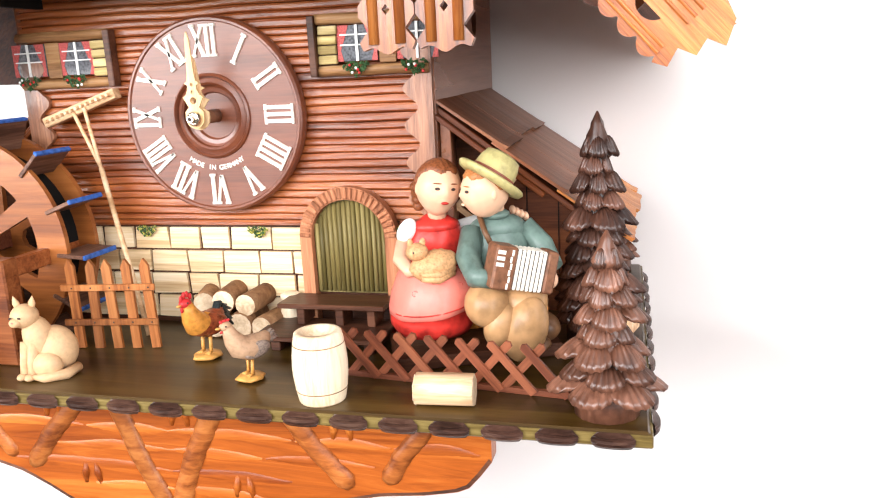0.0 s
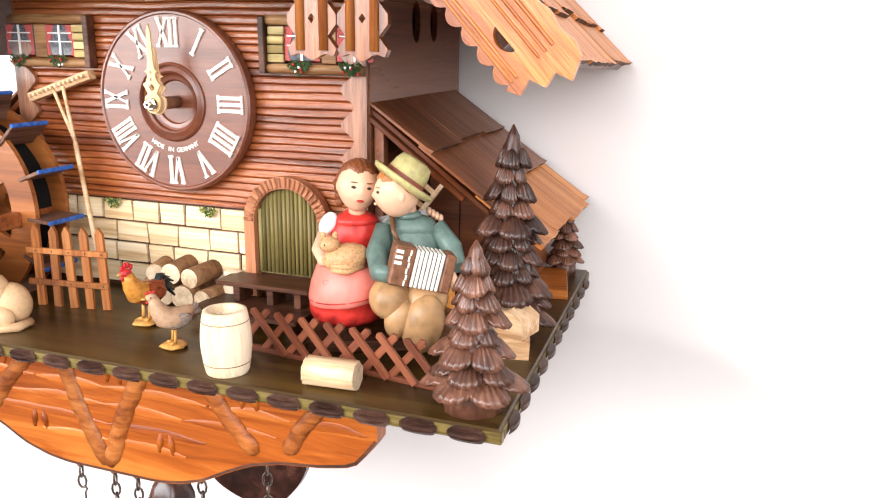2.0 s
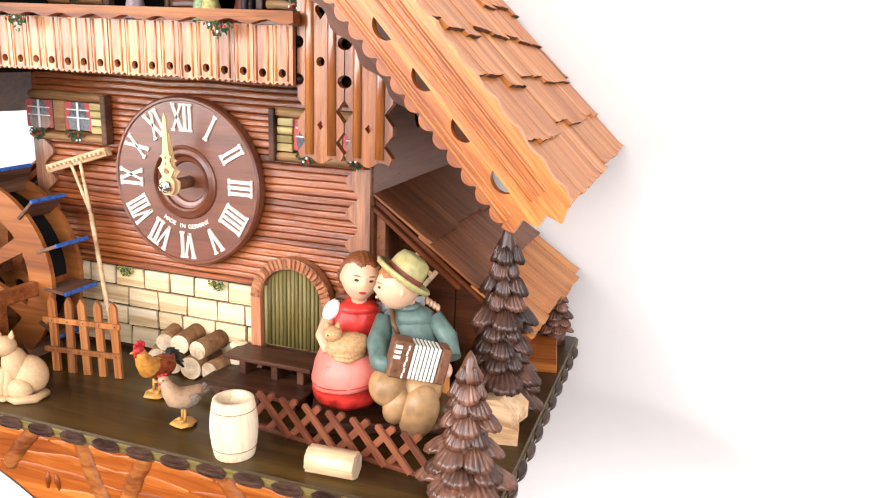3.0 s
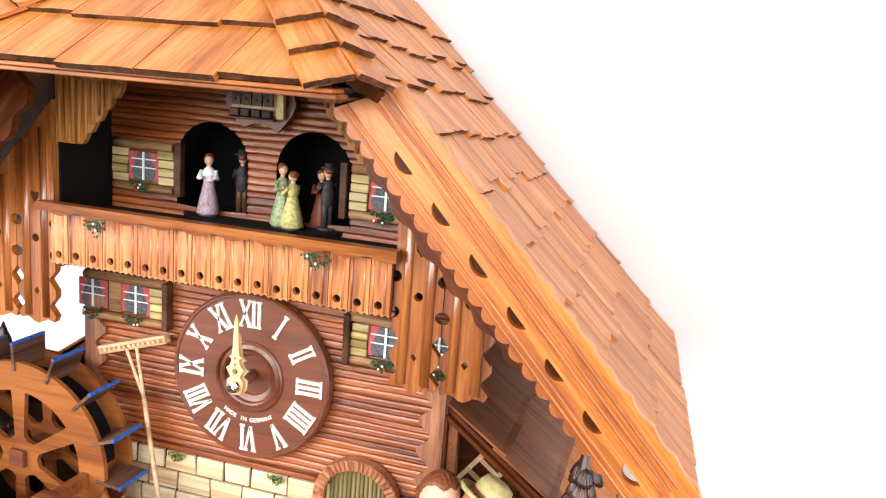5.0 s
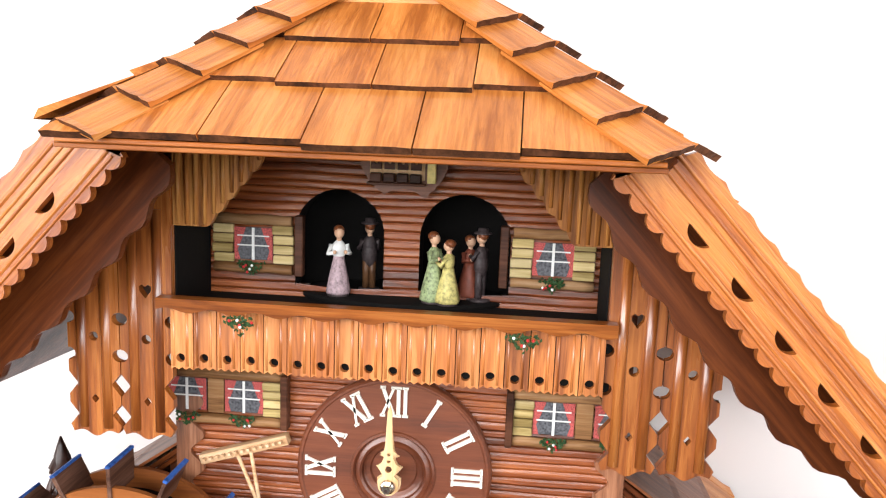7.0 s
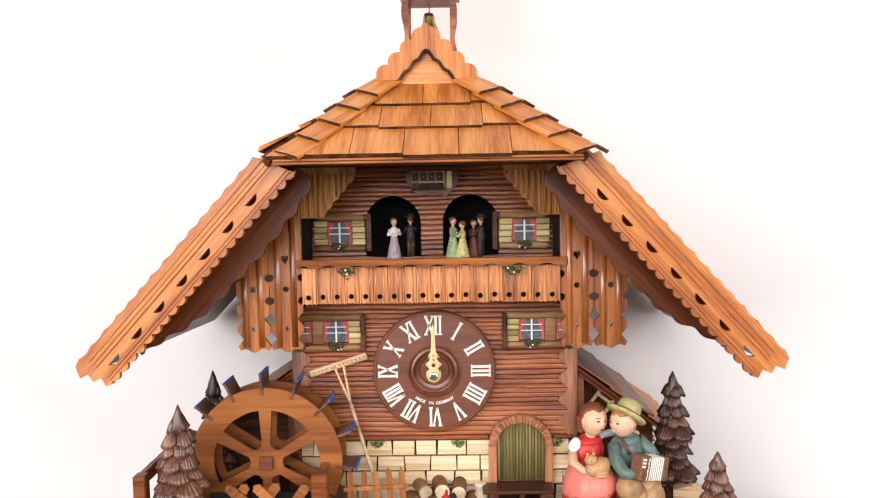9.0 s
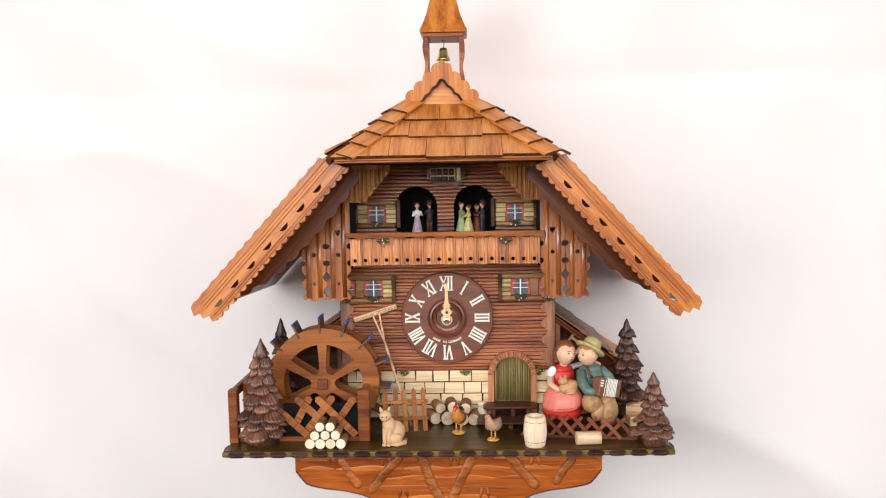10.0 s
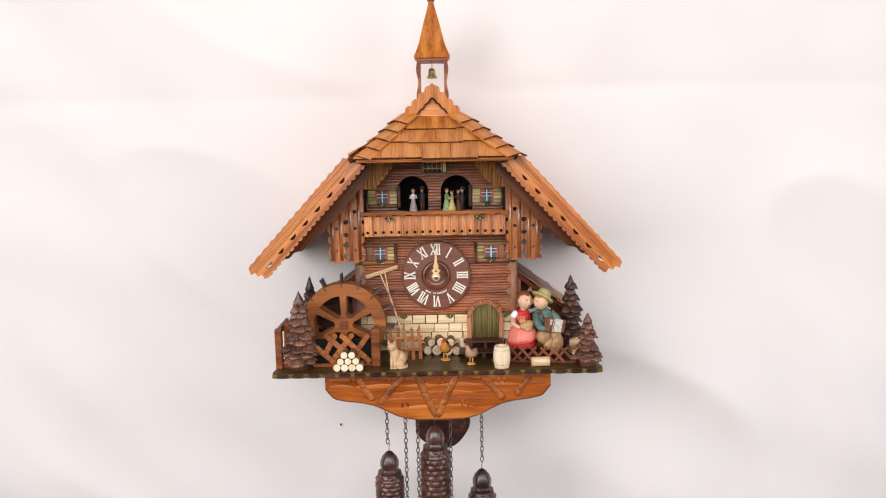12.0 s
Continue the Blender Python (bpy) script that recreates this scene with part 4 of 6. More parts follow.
def garland(m, seed, gold=False, w=0.008):
    rg = random.Random(seed)
    t = thing("garland", m, "small green painted garland with red and white flowers" if not gold else "small green and gold painted ivy garland", "garland", "garlands")
    bm = bmesh.new()
    for i in range(70):
        x = rg.uniform(-1, 1) * w * rg.uniform(0.5, 1.0)
        z = (0.45 - rg.random() * (1.05 - 0.8 * abs(x) / w)) * w
        c = Vector((x, -0.0006 - rg.random() * 0.0022, z))
        r = rg.uniform(0.0009, 0.0017)
        a = rg.uniform(0, 6.28)
        d, e = Vector((math.cos(a), rg.uniform(-0.4, 0.1), math.sin(a))) * r, Vector((-math.sin(a), rg.uniform(-0.3, 0.1), math.cos(a))) * r * 0.55
        q = [bm.verts.new(c + p) for p in (-d, e, d, -e)]
        mid = bm.verts.new(c + Vector((0, -0.0005, 0)))
        for k in range(4):
            f = bm.faces.new((q[k], q[(k + 1) % 4], mid))
            f.material_index = 1 if gold and rg.random() < 0.3 else 0
    part("leaves", bm, [M_LEAF, M_LEAFGOLD], t)
    if not gold:
        for k in range(5):
            bm = bmesh.new()
            blob(bm, (rg.uniform(-0.7, 0.7) * w, -0.0028, rg.uniform(-0.35, 0.3) * w), (0.0009, 0.0007, 0.0009), 0, seg=7, rings=5)
            part("flower", bm, M_WHITE if k % 2 else M_BERRY, t, "white flower" if k % 2 else "red flower")
    return t


def pane(parent, cx, cz, w=0.0245, h=0.0215):
    """A printed window: dark pane, red curtains, white bars."""
    f = part("pane", boxed(cx - w / 2, cx + w / 2, -0.0022, -0.0004, cz - h / 2, cz + h / 2, 0.0003), M_PANE, parent, "dark patterned pane")
    for s in (-1, 1):
        pts = [(cx + s * w / 2, cz + h / 2), (cx + s * w * 0.2, cz + h / 2), (cx + s * w * 0.31, cz + h * 0.12), (cx + s * w * 0.42, cz - h * 0.2), (cx + s * w * 0.35, cz - h / 2), (cx + s * w / 2, cz - h / 2)]
        part("curtain", plate(pts, (), 0.0003, pose(0, -0.0025, 0)), M_GINGHAM, f, "red checked curtain")
    part("bar", boxed(cx - 0.0008, cx + 0.0008, -0.0033, -0.0026, cz - h / 2, cz + h / 2), M_WHITE, f, "white glazing bar")
    for dz in (0.0, 0.0058):
        part("bar", boxed(cx - w / 2 + 0.002, cx + w / 2 - 0.002, -0.0031, -0.0026, cz - 0.0004 + dz - 0.001, cz + 0.0004 + dz - 0.001), M_WHITE, f)


def shutter(parent, cx, cz, w=0.0115, h=0.022, n=4):
    sh = part("shutter", boxed(cx - w / 2 + 0.0005, cx + w / 2 - 0.0005, -0.0018, -0.0003, cz - h / 2, cz + h / 2), M_STEP, parent, "slatted shutter stained olive yellow")
    for i in range(n):
        z = cz - h / 2 + h * (i + 0.5) / n
        e, g = rnd.uniform(-0.0006, 0.0006), h / n * 0.44
        part("shutter_slat", boxed(cx - w / 2 + e, cx + w / 2 + e, -0.0042, -0.0012, z - g, z + g, 0.0005), M_SHUTTER, sh)


def beam(parent, x0, x1, z, r=0.0033):
    bm = bmesh.new()
    n = 7
    tube(bm, [(x0 + (x1 - x0) * i / n, -0.0024 + 0.0002 * math.sin(i * 2.1), z + 0.0003 * math.sin(i * 1.7)) for i in range(n + 1)], r, 8)
    part("beam", bm, M_BEAM, parent, "round log beam")


M_BEAM = wood("window_beam_wood", (0.16, 0.07, 0.025), (0.32, 0.16, 0.065), (0.44, 0.26, 0.13), GX, 0.45, 0.35, 0.1)
for s in (-1, 1):
    w = thing("window", pose(s * 0.0893, -0.0006, P + 0.2715), "small lattice window with red curtains and yellow log shutters", "window", "upper windows")
    pane(w, 0, 0, 0.0235, 0.0195)
    shutter(w, -0.0183, 0, 0.0125, 0.0235), shutter(w, 0.0183, 0, 0.0125, 0.0235)
    beam(w, -0.0235, 0.0235, 0.0147, 0.0032), beam(w, -0.024, 0.024, -0.0148, 0.003)
    part("side_board", boxed(s * -0.0285 - 0.0025, s * -0.0285 + 0.0025, -0.006, 0.0, -0.018, 0.0185, 0.0005), M_STEP, w, "dark upright board")
    garland(pose(s * 0.0893, -0.0055, P + 0.2575), 21 + s, w=0.0085)
for s in (-1, 1):
    w = thing("window", pose(s * 0.0955, -0.0006, P + 0.1745), "double lattice window with red curtains between log beams", "window", "lower windows")
    pane(w, 0, 0, 0.0245, 0.0205)
    pane(w, s * 0.0365, 0, 0.0245, 0.0205)
    shutter(w, -s * 0.0183, -0.0005, 0.0118, 0.0225, 4)
    part("middle_board", boxed(s * 0.0183 - 0.0052, s * 0.0183 + 0.0052, -0.0022, -0.0002, -0.0118, 0.0108, 0.0004), M_BEAM, w, "brown board between the panes")
    beam(w, -s * 0.0255, s * 0.043, 0.0142, 0.0034), beam(w, -s * 0.0255, s * 0.043, -0.0155, 0.0032)
    part("side_board", boxed(-s * 0.0265 - 0.0022, -s * 0.0265 + 0.0022, -0.0075, 0.0, -0.0185, 0.0165, 0.0005), M_STEP, w, "dark upright board")
    garland(pose(s * 0.0955, -0.006, P + 0.160), 31 + s, w=0.0085)
    garland(pose(s * 0.131, -0.006, P + 0.160), 36 + s, w=0.0085)
for s in (-1, 1):
    garland(pose(s * 0.074, -0.069, P + 0.240), 41 + s, w=0.0095)
for x in (-0.105, -0.0575, 0.0225, 0.119):
    garland(pose(x, -0.0065, P + 0.0625), int(50 + x * 1000), True, 0.0075)


def numeral(text, bm, m):
    """One Roman numeral of carved strokes, its middle at the origin, standing in x and z."""
    widths = {"I": 0.0034, "V": 0.0066, "X": 0.007}
    total = sum(widths[c] for c in text)
    total *= 1.22
    k = min(1.22, 1.22 * 0.0172 / total)
    x, h = -total * k / 2.44, 0.0088

    def stroke(x0, z0, x1, z1, w):
        d = Vector((x1 - x0, z1 - z0)).normalized()
        nrm = Vector((-d.y, d.x)) * w
        pts = [(x0 + nrm.x, z0 + nrm.y), (x0 - nrm.x, z0 - nrm.y), (x1 - nrm.x, z1 - nrm.y), (x1 + nrm.x, z1 + nrm.y)]
        low = [bm.verts.new(m @ Vector((a, 0, b))) for a, b in pts]
        cx, cz = sum(p[0] for p in pts) / 4, sum(p[1] for p in pts) / 4
        top = [bm.verts.new(m @ Vector((cx + (a - cx) * 0.9, -0.0013, cz + (b - cz) * 0.97))) for a, b in pts]
        bm.faces.new(top)
        for i in range(4):
            bm.faces.new((low[i], low[(i + 1) % 4], top[(i + 1) % 4], top[i]))

    def serif(x0, z0, half):
        stroke(x0 - half, z0, x0 + half, z0, 0.0008)

    for c in text:
        w = widths[c] * k
        cx = x + w / 2
        if c == "I":
            stroke(cx, -h, cx, h, 0.0012 if k > 0.8 else 0.00095)
            serif(cx, h, w * 0.47), serif(cx, -h, w * 0.47)
        elif c == "V":
            stroke(cx - w * 0.42, h, cx, -h, 0.0012), stroke(cx + w * 0.42, h, cx, -h, 0.0008)
            serif(cx - w * 0.38, h, w * 0.23), serif(cx + w * 0.4, h, w * 0.2)
        else:
            stroke(cx - w * 0.42, h, cx + w * 0.42, -h, 0.0012), stroke(cx + w * 0.42, h, cx - w * 0.42, -h, 0.0008)
            for q in (-1, 1):
                serif(cx + q * w * 0.38, h, w * 0.2), serif(cx + q * w * 0.38, -h, w * 0.2)
        x += w



def clock_dial():
    cz = 0.1355
    t = thing("clock_dial", pose(0, 0, P + cz), "round reddish brown wooden dial with ivory Roman numerals and bone-coloured pointers", "clock dial")
    bm = bmesh.new()
    prof = [(0.0, 0.0), (0.0595, 0.0), (0.0602, 0.004), (0.0598, 0.0075), (0.0585, 0.0088), (0.0572, 0.0088), (0.0565, 0.0078), (0.045, 0.0078), (0.0262, 0.008), (0.0258, 0.0092), (0.0246, 0.0102), (0.0238, 0.0092), (0.0232, 0.0078), (0.0225, 0.0082), (0.0205, 0.0092), (0.0192, 0.0084), (0.0186, 0.006), (0.0172, 0.0052), (0.0148, 0.0046), (0.0138, 0.003), (0.0, 0.0028)]
    lathe(bm, [(max(r, 0.0001), z) for r, z in prof], 72, m=pose(0, -0.001, 0, 90, 0, 0), cap=False)
    disc = part("disc", bm, M_DIAL, t, "turned wooden disc with moulded rings")
    for i, n in enumerate(("XII", "I", "II", "III", "IIII", "V", "VI", "VII", "VIII", "IX", "X", "XI")):
        a = 30 * i
        bm = bmesh.new()
        numeral(n, bm, pose(0.0452 * math.sin(radians(a)), -0.0087, 0.0452 * math.cos(radians(a)), 0, a, 0))
        part("numeral", bm, M_IVORY, t, "raised ivory Roman numeral" if i == 0 else "")
    # arc of small lettering
    txt = "MADE IN GERMANY"
    for i, ch in enumerate(txt):
        if ch == " ":
            continue
        a = 180 + 33 - 66 * i / (len(txt) - 1)
        cu = bpy.data.curves.new("letter", "FONT")
        cu.body, cu.size, cu.align_x, cu.align_y, cu.extrude = ch, 0.0042, "CENTER", "CENTER", 0.00008
        cu.offset = 0.00008
        cu.materials.append(M_IVORY)
        ob = new("letter", cu)
        ob.parent = t
        ob.matrix_basis = pose(0.0318 * math.sin(radians(a)), -0.0091, 0.0318 * math.cos(radians(a)), 0, a + 180, 0) @ pose(0, 0, 0, 90)
    # hollow behind the pointers, shaft and pointers
    bm = bmesh.new()
    lathe(bm, [(0.0042, 0.0), (0.0042, 0.02), (0.0032, 0.02), (0.0032, 0.028)], 16, m=pose(0, -0.002, 0, 90, 0, 0))
    part("shaft", bm, M_ACCBROWN, t, "dark pointer shaft", True)

    def pointer(name, length, y, wide, label):
        pts = []
        prof = [(0.0, 0.0044), (0.004, 0.0046), (0.0065, 0.0026), (0.0085, 0.0034), (0.0105, 0.0042), (0.0125, 0.0052), (0.014, 0.0034), (0.0175, 0.0022), (0.0195, 0.0024), (0.0205, 0.0038), (0.022, 0.0022), (0.026, 0.0017), (1.0, 0.0010)]
        for f, w in prof[:-1]:
            pts.append((w * wide, f * (length / 0.05) ** 0.5))
        pts.append((0.0013, length * 0.92)), pts.append((0.0, length))
        out = pts + [(-x, z) for x, z in pts[::-1] if x > 0]
        out = [(x, z) for x, z in out if not (z == 0.0)]
        base = [(0.0046 * wide * math.cos(a), 0.0046 * wide * math.sin(a)) for a in [-math.pi * k / 8 for k in range(0, 9)]]
        holes = [circle(0, 0.0105 * (length / 0.05) ** 0.5, 0.0021, 12), circle(0, 0.0155 * (length / 0.05) ** 0.5, 0.0011, 10), circle(0, 0.0198 * (length / 0.05) ** 0.5, 0.0011, 10)]
        part(name, plate(out + base[::-1], holes, 0.0012, pose(0, y, 0)), M_HAND, t, label)

    pointer("hour_pointer", 0.036, -0.0245, 1.55, "carved pale wooden hour pointer")
    pointer("minute_pointer", 0.05, -0.0285, 1.3, "carved pale wooden minute pointer")
    bm = bmesh.new()
    lathe(bm, [(0.0044, 0.0), (0.0046, 0.001), (0.0040, 0.0024), (0.0032, 0.0028)], 18, m=pose(0, -0.0287, 0, 90, 0, 0))
    lathe(bm, [(0.0028, 0.0), (0.0028, 0.0036), (0.0024, 0.004)], 6, m=pose(0, -0.0306, 0, 90, 0, 0))
    part("nut", bm, M_NICKEL, t, "pale brass nut")
    bm = bmesh.new()
    lathe(bm, [(0.001, 0.0), (0.001, 0.0006)], 10, m=pose(0, -0.0345, 0, 90, 0, 0))
    part("pin", bm, M_LINE, t)


clock_dial()


def cuckoo_door():
    """A carved plaque with two rows of dark blocks before a pale strip."""
    t = thing("cuckoo_door", pose(0.001, -0.004, P + 0.318), "small carved cuckoo door plaque with dark blocks and a gilt strip", "cuckoo door")
    pts = [(-0.0255, 0.004), (-0.0205, -0.0045), (-0.0165, -0.0085), (-0.011, -0.0125), (-0.006, -0.0098), (0, -0.0088), (0.006, -0.0098), (0.013, -0.0138), (0.0175, -0.009), (0.0225, -0.003), (0.0255, 0.004), (0.0235, 0.012), (-0.0235, 0.012)]
    part("plaque", plate(pts, (), 0.004, pose(0, -0.004, 0)), M_PLANK_DARK, t, "grey-brown carved plaque")
    part("recess", boxed(-0.0195, 0.0125, -0.0052, -0.0041, -0.0035, 0.0115), M_HAND, t, "pale strip behind the blocks")
    for i in range(4):
        x = -0.0155 + i * 0.0077
        part("block", boxed(x - 0.0033, x + 0.0033, -0.0098, -0.0053, -0.005, 0.0002, 0.0006), M_STEP, t, "dark log end" if i == 0 else "")
        bm = plate([(x - 0.003, 0.0022), (x + 0.003, 0.0022), (x + 0.003, 0.0105), (x - 0.003, 0.0105)], [circle(x, 0.0062, 0.001, 8)], 0.0018, pose(0, -0.0072, 0))
        part("board", bm, M_STEP, t, "dark drilled board" if i == 0 else "")
    part("ledge", boxed(-0.0205, 0.0135, -0.0104, -0.0053, -0.0066, -0.0052, 0.0003), M_STEP, t)
    part("gilt_end", boxed(0.0142, 0.0192, -0.0088, -0.0053, -0.0048, 0.0112, 0.0003), M_GILT, t, "bright gilt upright strip")


M_PLANK_DARK = wood("plaque_wood", (0.07, 0.022, 0.009), (0.15, 0.05, 0.022), (0.24, 0.09, 0.042), GX, 0.4, 0.4, 0.2, spec=0.5)
M_GILT = paint("gilt_paint", (0.75, 0.6, 0.22), 0.3, 0.15, 0.1, 300, 0.2)
cuckoo_door()


def door():
    t = thing("door", pose(0.0835, -0.0055, P), "round-arched green grooved door in a brown log frame", "door")
    c, r = 0.0595, 0.0236
    arc = circle(0, c, r, 20, 0, 180)
    part("door_panel", plate([(-r, 0.024), (r, 0.024), *arc], (), 0.003, pose(0, -0.0005, 0)), M_GREENDOOR, t, "green stained panel")
    for i in range(15):
        x = -0.0217 + 0.0031 * i
        top = c + math.sqrt(max(0, r * r - x * x)) - 0.001
        bm = bmesh.new()
        tube(bm, [(x, -0.0005, 0.025), (x, -0.0005, top)], 0.0014, 7)
        part("door_slat", bm, M_GREENDOOR, t)
    out = [(0.0315, 0.0), *circle(0, c, 0.0315, 28, 0, 180), (-0.0315, 0.0), (-0.0238, 0.0), *circle(0, c, 0.0238, 28, 180, 0)]
    out.append((0.0238, 0.0))
    bm = plate(out, (), 0.007, pose(0, -0.005, 0))
    part("door_frame", bm, M_FENCEX, t, "arched brown frame")
    for i in range(25):
        a = math.pi * (i + 0.5) / 25
        part("frame_rib", boxed(0.0244, 0.0312, -0.0062, -0.0048, -0.0012, 0.0012, 0.0005, pose(0, 0, c) @ pose(0, 0, 0, 0, -math.degrees(a), 0)), M_FENCEX, t)


M_FENCEX = wood("door_frame_wood", (0.18, 0.06, 0.025), (0.35, 0.13, 0.06), (0.46, 0.2, 0.1), GZ, 0.45, 0.3, 0.1)
door()


def steps():
    t = thing("door_steps", pose(0.079, 0, P), "dark wooden two-tier steps in front of the door", "steps")
    part("tread", boxed(-0.034, 0.034, -0.036, -0.012, 0.0215, 0.0245, 0.0005), M_STEP, t, "upper dark tread")
    part("tread", boxed(-0.042, 0.036, -0.056, -0.018, 0.0078, 0.0106, 0.0005), M_STEP, t, "lower dark tread")
    for x in (-0.021, 0.004, 0.024):
        part("riser_block", boxed(x - 0.0025, x + 0.0025, -0.032, -0.016, 0.0106, 0.0215, 0.0004), M_STEP, t)
    for x in (-0.03, 0.0, 0.028):
        part("riser_block", boxed(x - 0.003, x + 0.003, -0.05, -0.016, 0.0, 0.0078, 0.0004), M_STEP, t)


steps()

# ---- lean-to shed ----


def annex(s):
    t = thing("lean_to_shed", pose(0, 0, P), "dark lean-to shed with a brown shingled roof beside the chalet", "shed", "lean-to sheds")
    back = 0.1695 if s > 0 else 0.09
    a, b = (0.1405, 0.1375), (0.246, 0.0578)
    m = pose(s * a[0], 0, a[1]) @ slope_pose(s, a, b)
    ln = math.hypot(b[0] - a[0], b[1] - a[1])
    part("roof_board", boxed(0.0, ln - 0.012, 0.003, back - 0.0015, -0.0045, -0.0012, 0.0004), M_SOFFIT, t, "dark brown roof board").matrix_basis = m
    part("roof_board", boxed(0.0, ln * 0.62, -0.001, 0.006, -0.0075, -0.0046, 0.0004), M_SOFFIT, t).matrix_basis = m
    rs = random.Random(19)
    for r in range(2, -1, -1):
        y = 0.0
        while y < back - 0.005:
            w = min(rs.choice((0.052, 0.06, 0.046)), back - y)
            if w > 0.01:
                ex = ln / 3
                me = shingle_mesh(ex + 0.008, w - 0.0006, 0.0032, rs.randrange(999))
                if r < 2:
                    me.materials[0] = M_ANNEX
                share("shingle", me, t, m @ pose(r * ex - 0.004 + rs.uniform(-0.002, 0.003), y + w / 2, 0.0004, 0, -1.6))
            y += w
    out = [(0.1405, 0.0), (0.225, 0.0), (0.225, 0.066), (0.1405, 0.13)]
    # Left panel takes a darker wood to imitate the shade behind the wheel.
    part("front_panel", plate([(s * x, z) for x, z in out], (), 0.004, pose(0, 0.045 if s > 0 else 0.012, 0)), M_CASEX if s > 0 else M_STEP, t, "dark reddish front boards")
    part("side_panel", boxed(*sorted((s * 0.221, s * 0.225)), 0.049, back - 0.0045, 0.0, 0.066), M_CASE, t)
    part("corner_post", boxed(*sorted((s * 0.141, s * 0.1475)), 0.004, 0.011, 0.0, 0.128, 0.0005), M_CASE, t)
    if s < 0:
        return
    for x, w in ((0.163, 0.0006), (0.185, 0.0006), (0.205, 0.0006)):
        part("board_joint", boxed(x, x + w, 0.0444, 0.045, 0.0, 0.13 - (x - 0.14) * 0.76), M_BLACK, t)


M_ANNEX = wood("annex_shingle_wood", (0.09, 0.025, 0.008), (0.19, 0.056, 0.017), (0.28, 0.095, 0.032), GX, 0.38, 0.3, 0.3, spec=0.45)
M_CASEX = wood("reddish_panel", (0.065, 0.017, 0.006), (0.13, 0.036, 0.012), (0.18, 0.056, 0.02), GX, 0.4, 0.2, 0.15)
annex(1)
annex(-1)


def ladder():
    """Three square gaps between broad flat rungs."""
    t = thing("ladder", pose(0.1585, 0.031, P + 0.0765, -3, 38, 0), "small pale wooden ladder leaning under the shed roof", "ladder")
    for x in (-0.009, 0.009):
        part("rail", boxed(x - 0.0017, x + 0.0017, -0.001, 0.001, -0.075, 0.0275, 0.0003), M_PALEX, t)
    for i in range(9):
        z = -0.0745 + i * 0.0122
        part("rung", boxed(-0.0073, 0.0073, -0.0009, 0.0009, z - 0.0016, z + 0.0016), M_PALEX, t)


ladder()

# ---- mill wheel ----


def mill_wheel():
    t = thing("mill_wheel", pose(-0.157, -0.05, P + 0.0605), "brown wooden mill wheel with blue-tipped paddles", "mill wheel")
    R = 0.071
    for y, nm in ((0.0, "front disc with spokes"), (0.027, "")):
        holes = []
        for k in range(6):
            a0, a1 = 60 * k + 30, 60 * k + 90
            g = 8.5
            pts = []
            for q in range(9):
                a = radians(a0 + g * 0.8 + (a1 - a0 - 1.6 * g) * q / 8)
                pts.append((0.05 * math.cos(a), 0.05 * math.sin(a)))
            am = radians((a0 + a1) / 2)
            inner = 0.0145
            pts += [(inner * 1.18 * math.cos(am + 0.3), inner * 1.18 * math.sin(am + 0.3)), (inner * math.cos(am), inner * math.sin(am)), (inner * 1.18 * math.cos(am - 0.3), inner * 1.18 * math.sin(am - 0.3))]
            holes.append(pts)
        part("disc", plate(circle(0, 0, R, 72), holes, 0.0035, pose(0, y, 0)), M_WHEEL, t, nm)
    bm = bmesh.new()
    lathe(bm, [(0.0585, 0.0), (0.0585, 0.0235), (0.0575, 0.0235), (0.0575, 0.0)], 48, m=pose(0, 0.027, 0, 90), cap=False)
    # The drum's near-black colour carries the shade inside the wheel.
    part("drum", bm, M_BLACK, t, "inner drum, near-black for the shade inside the wheel")
    part("hub", boxed(-0.0062, 0.0062, -0.004, 0.034, -0.0062, 0.0062, 0.0008), M_LATTICE, t, "square dark hub")
    for k in range(15):
        a = 90 - 24 * k + 2
        mm = pose(0, 0, 0, 0, 90 - a, 0)
        pd = part("paddle", boxed(-0.0012, 0.0012, -0.0015, 0.0285, 0.0645, 0.0845, 0.0003), M_PADDLE, t, "dark paddle board" if k == 0 else "")
        pd.matrix_basis = mm
        tip = part("painted_tip", boxed(-0.0015, 0.0015, -0.0019, 0.0289, 0.0832, 0.0851, 0.0004), M_BLUE, pd, "blue painted tip")


M_PADDLE = wood("dark_paddle_wood", (0.05, 0.022, 0.014), (0.12, 0.055, 0.035), (0.2, 0.1, 0.065), GY, 0.4, 0.2, 0.15)
mill_wheel()


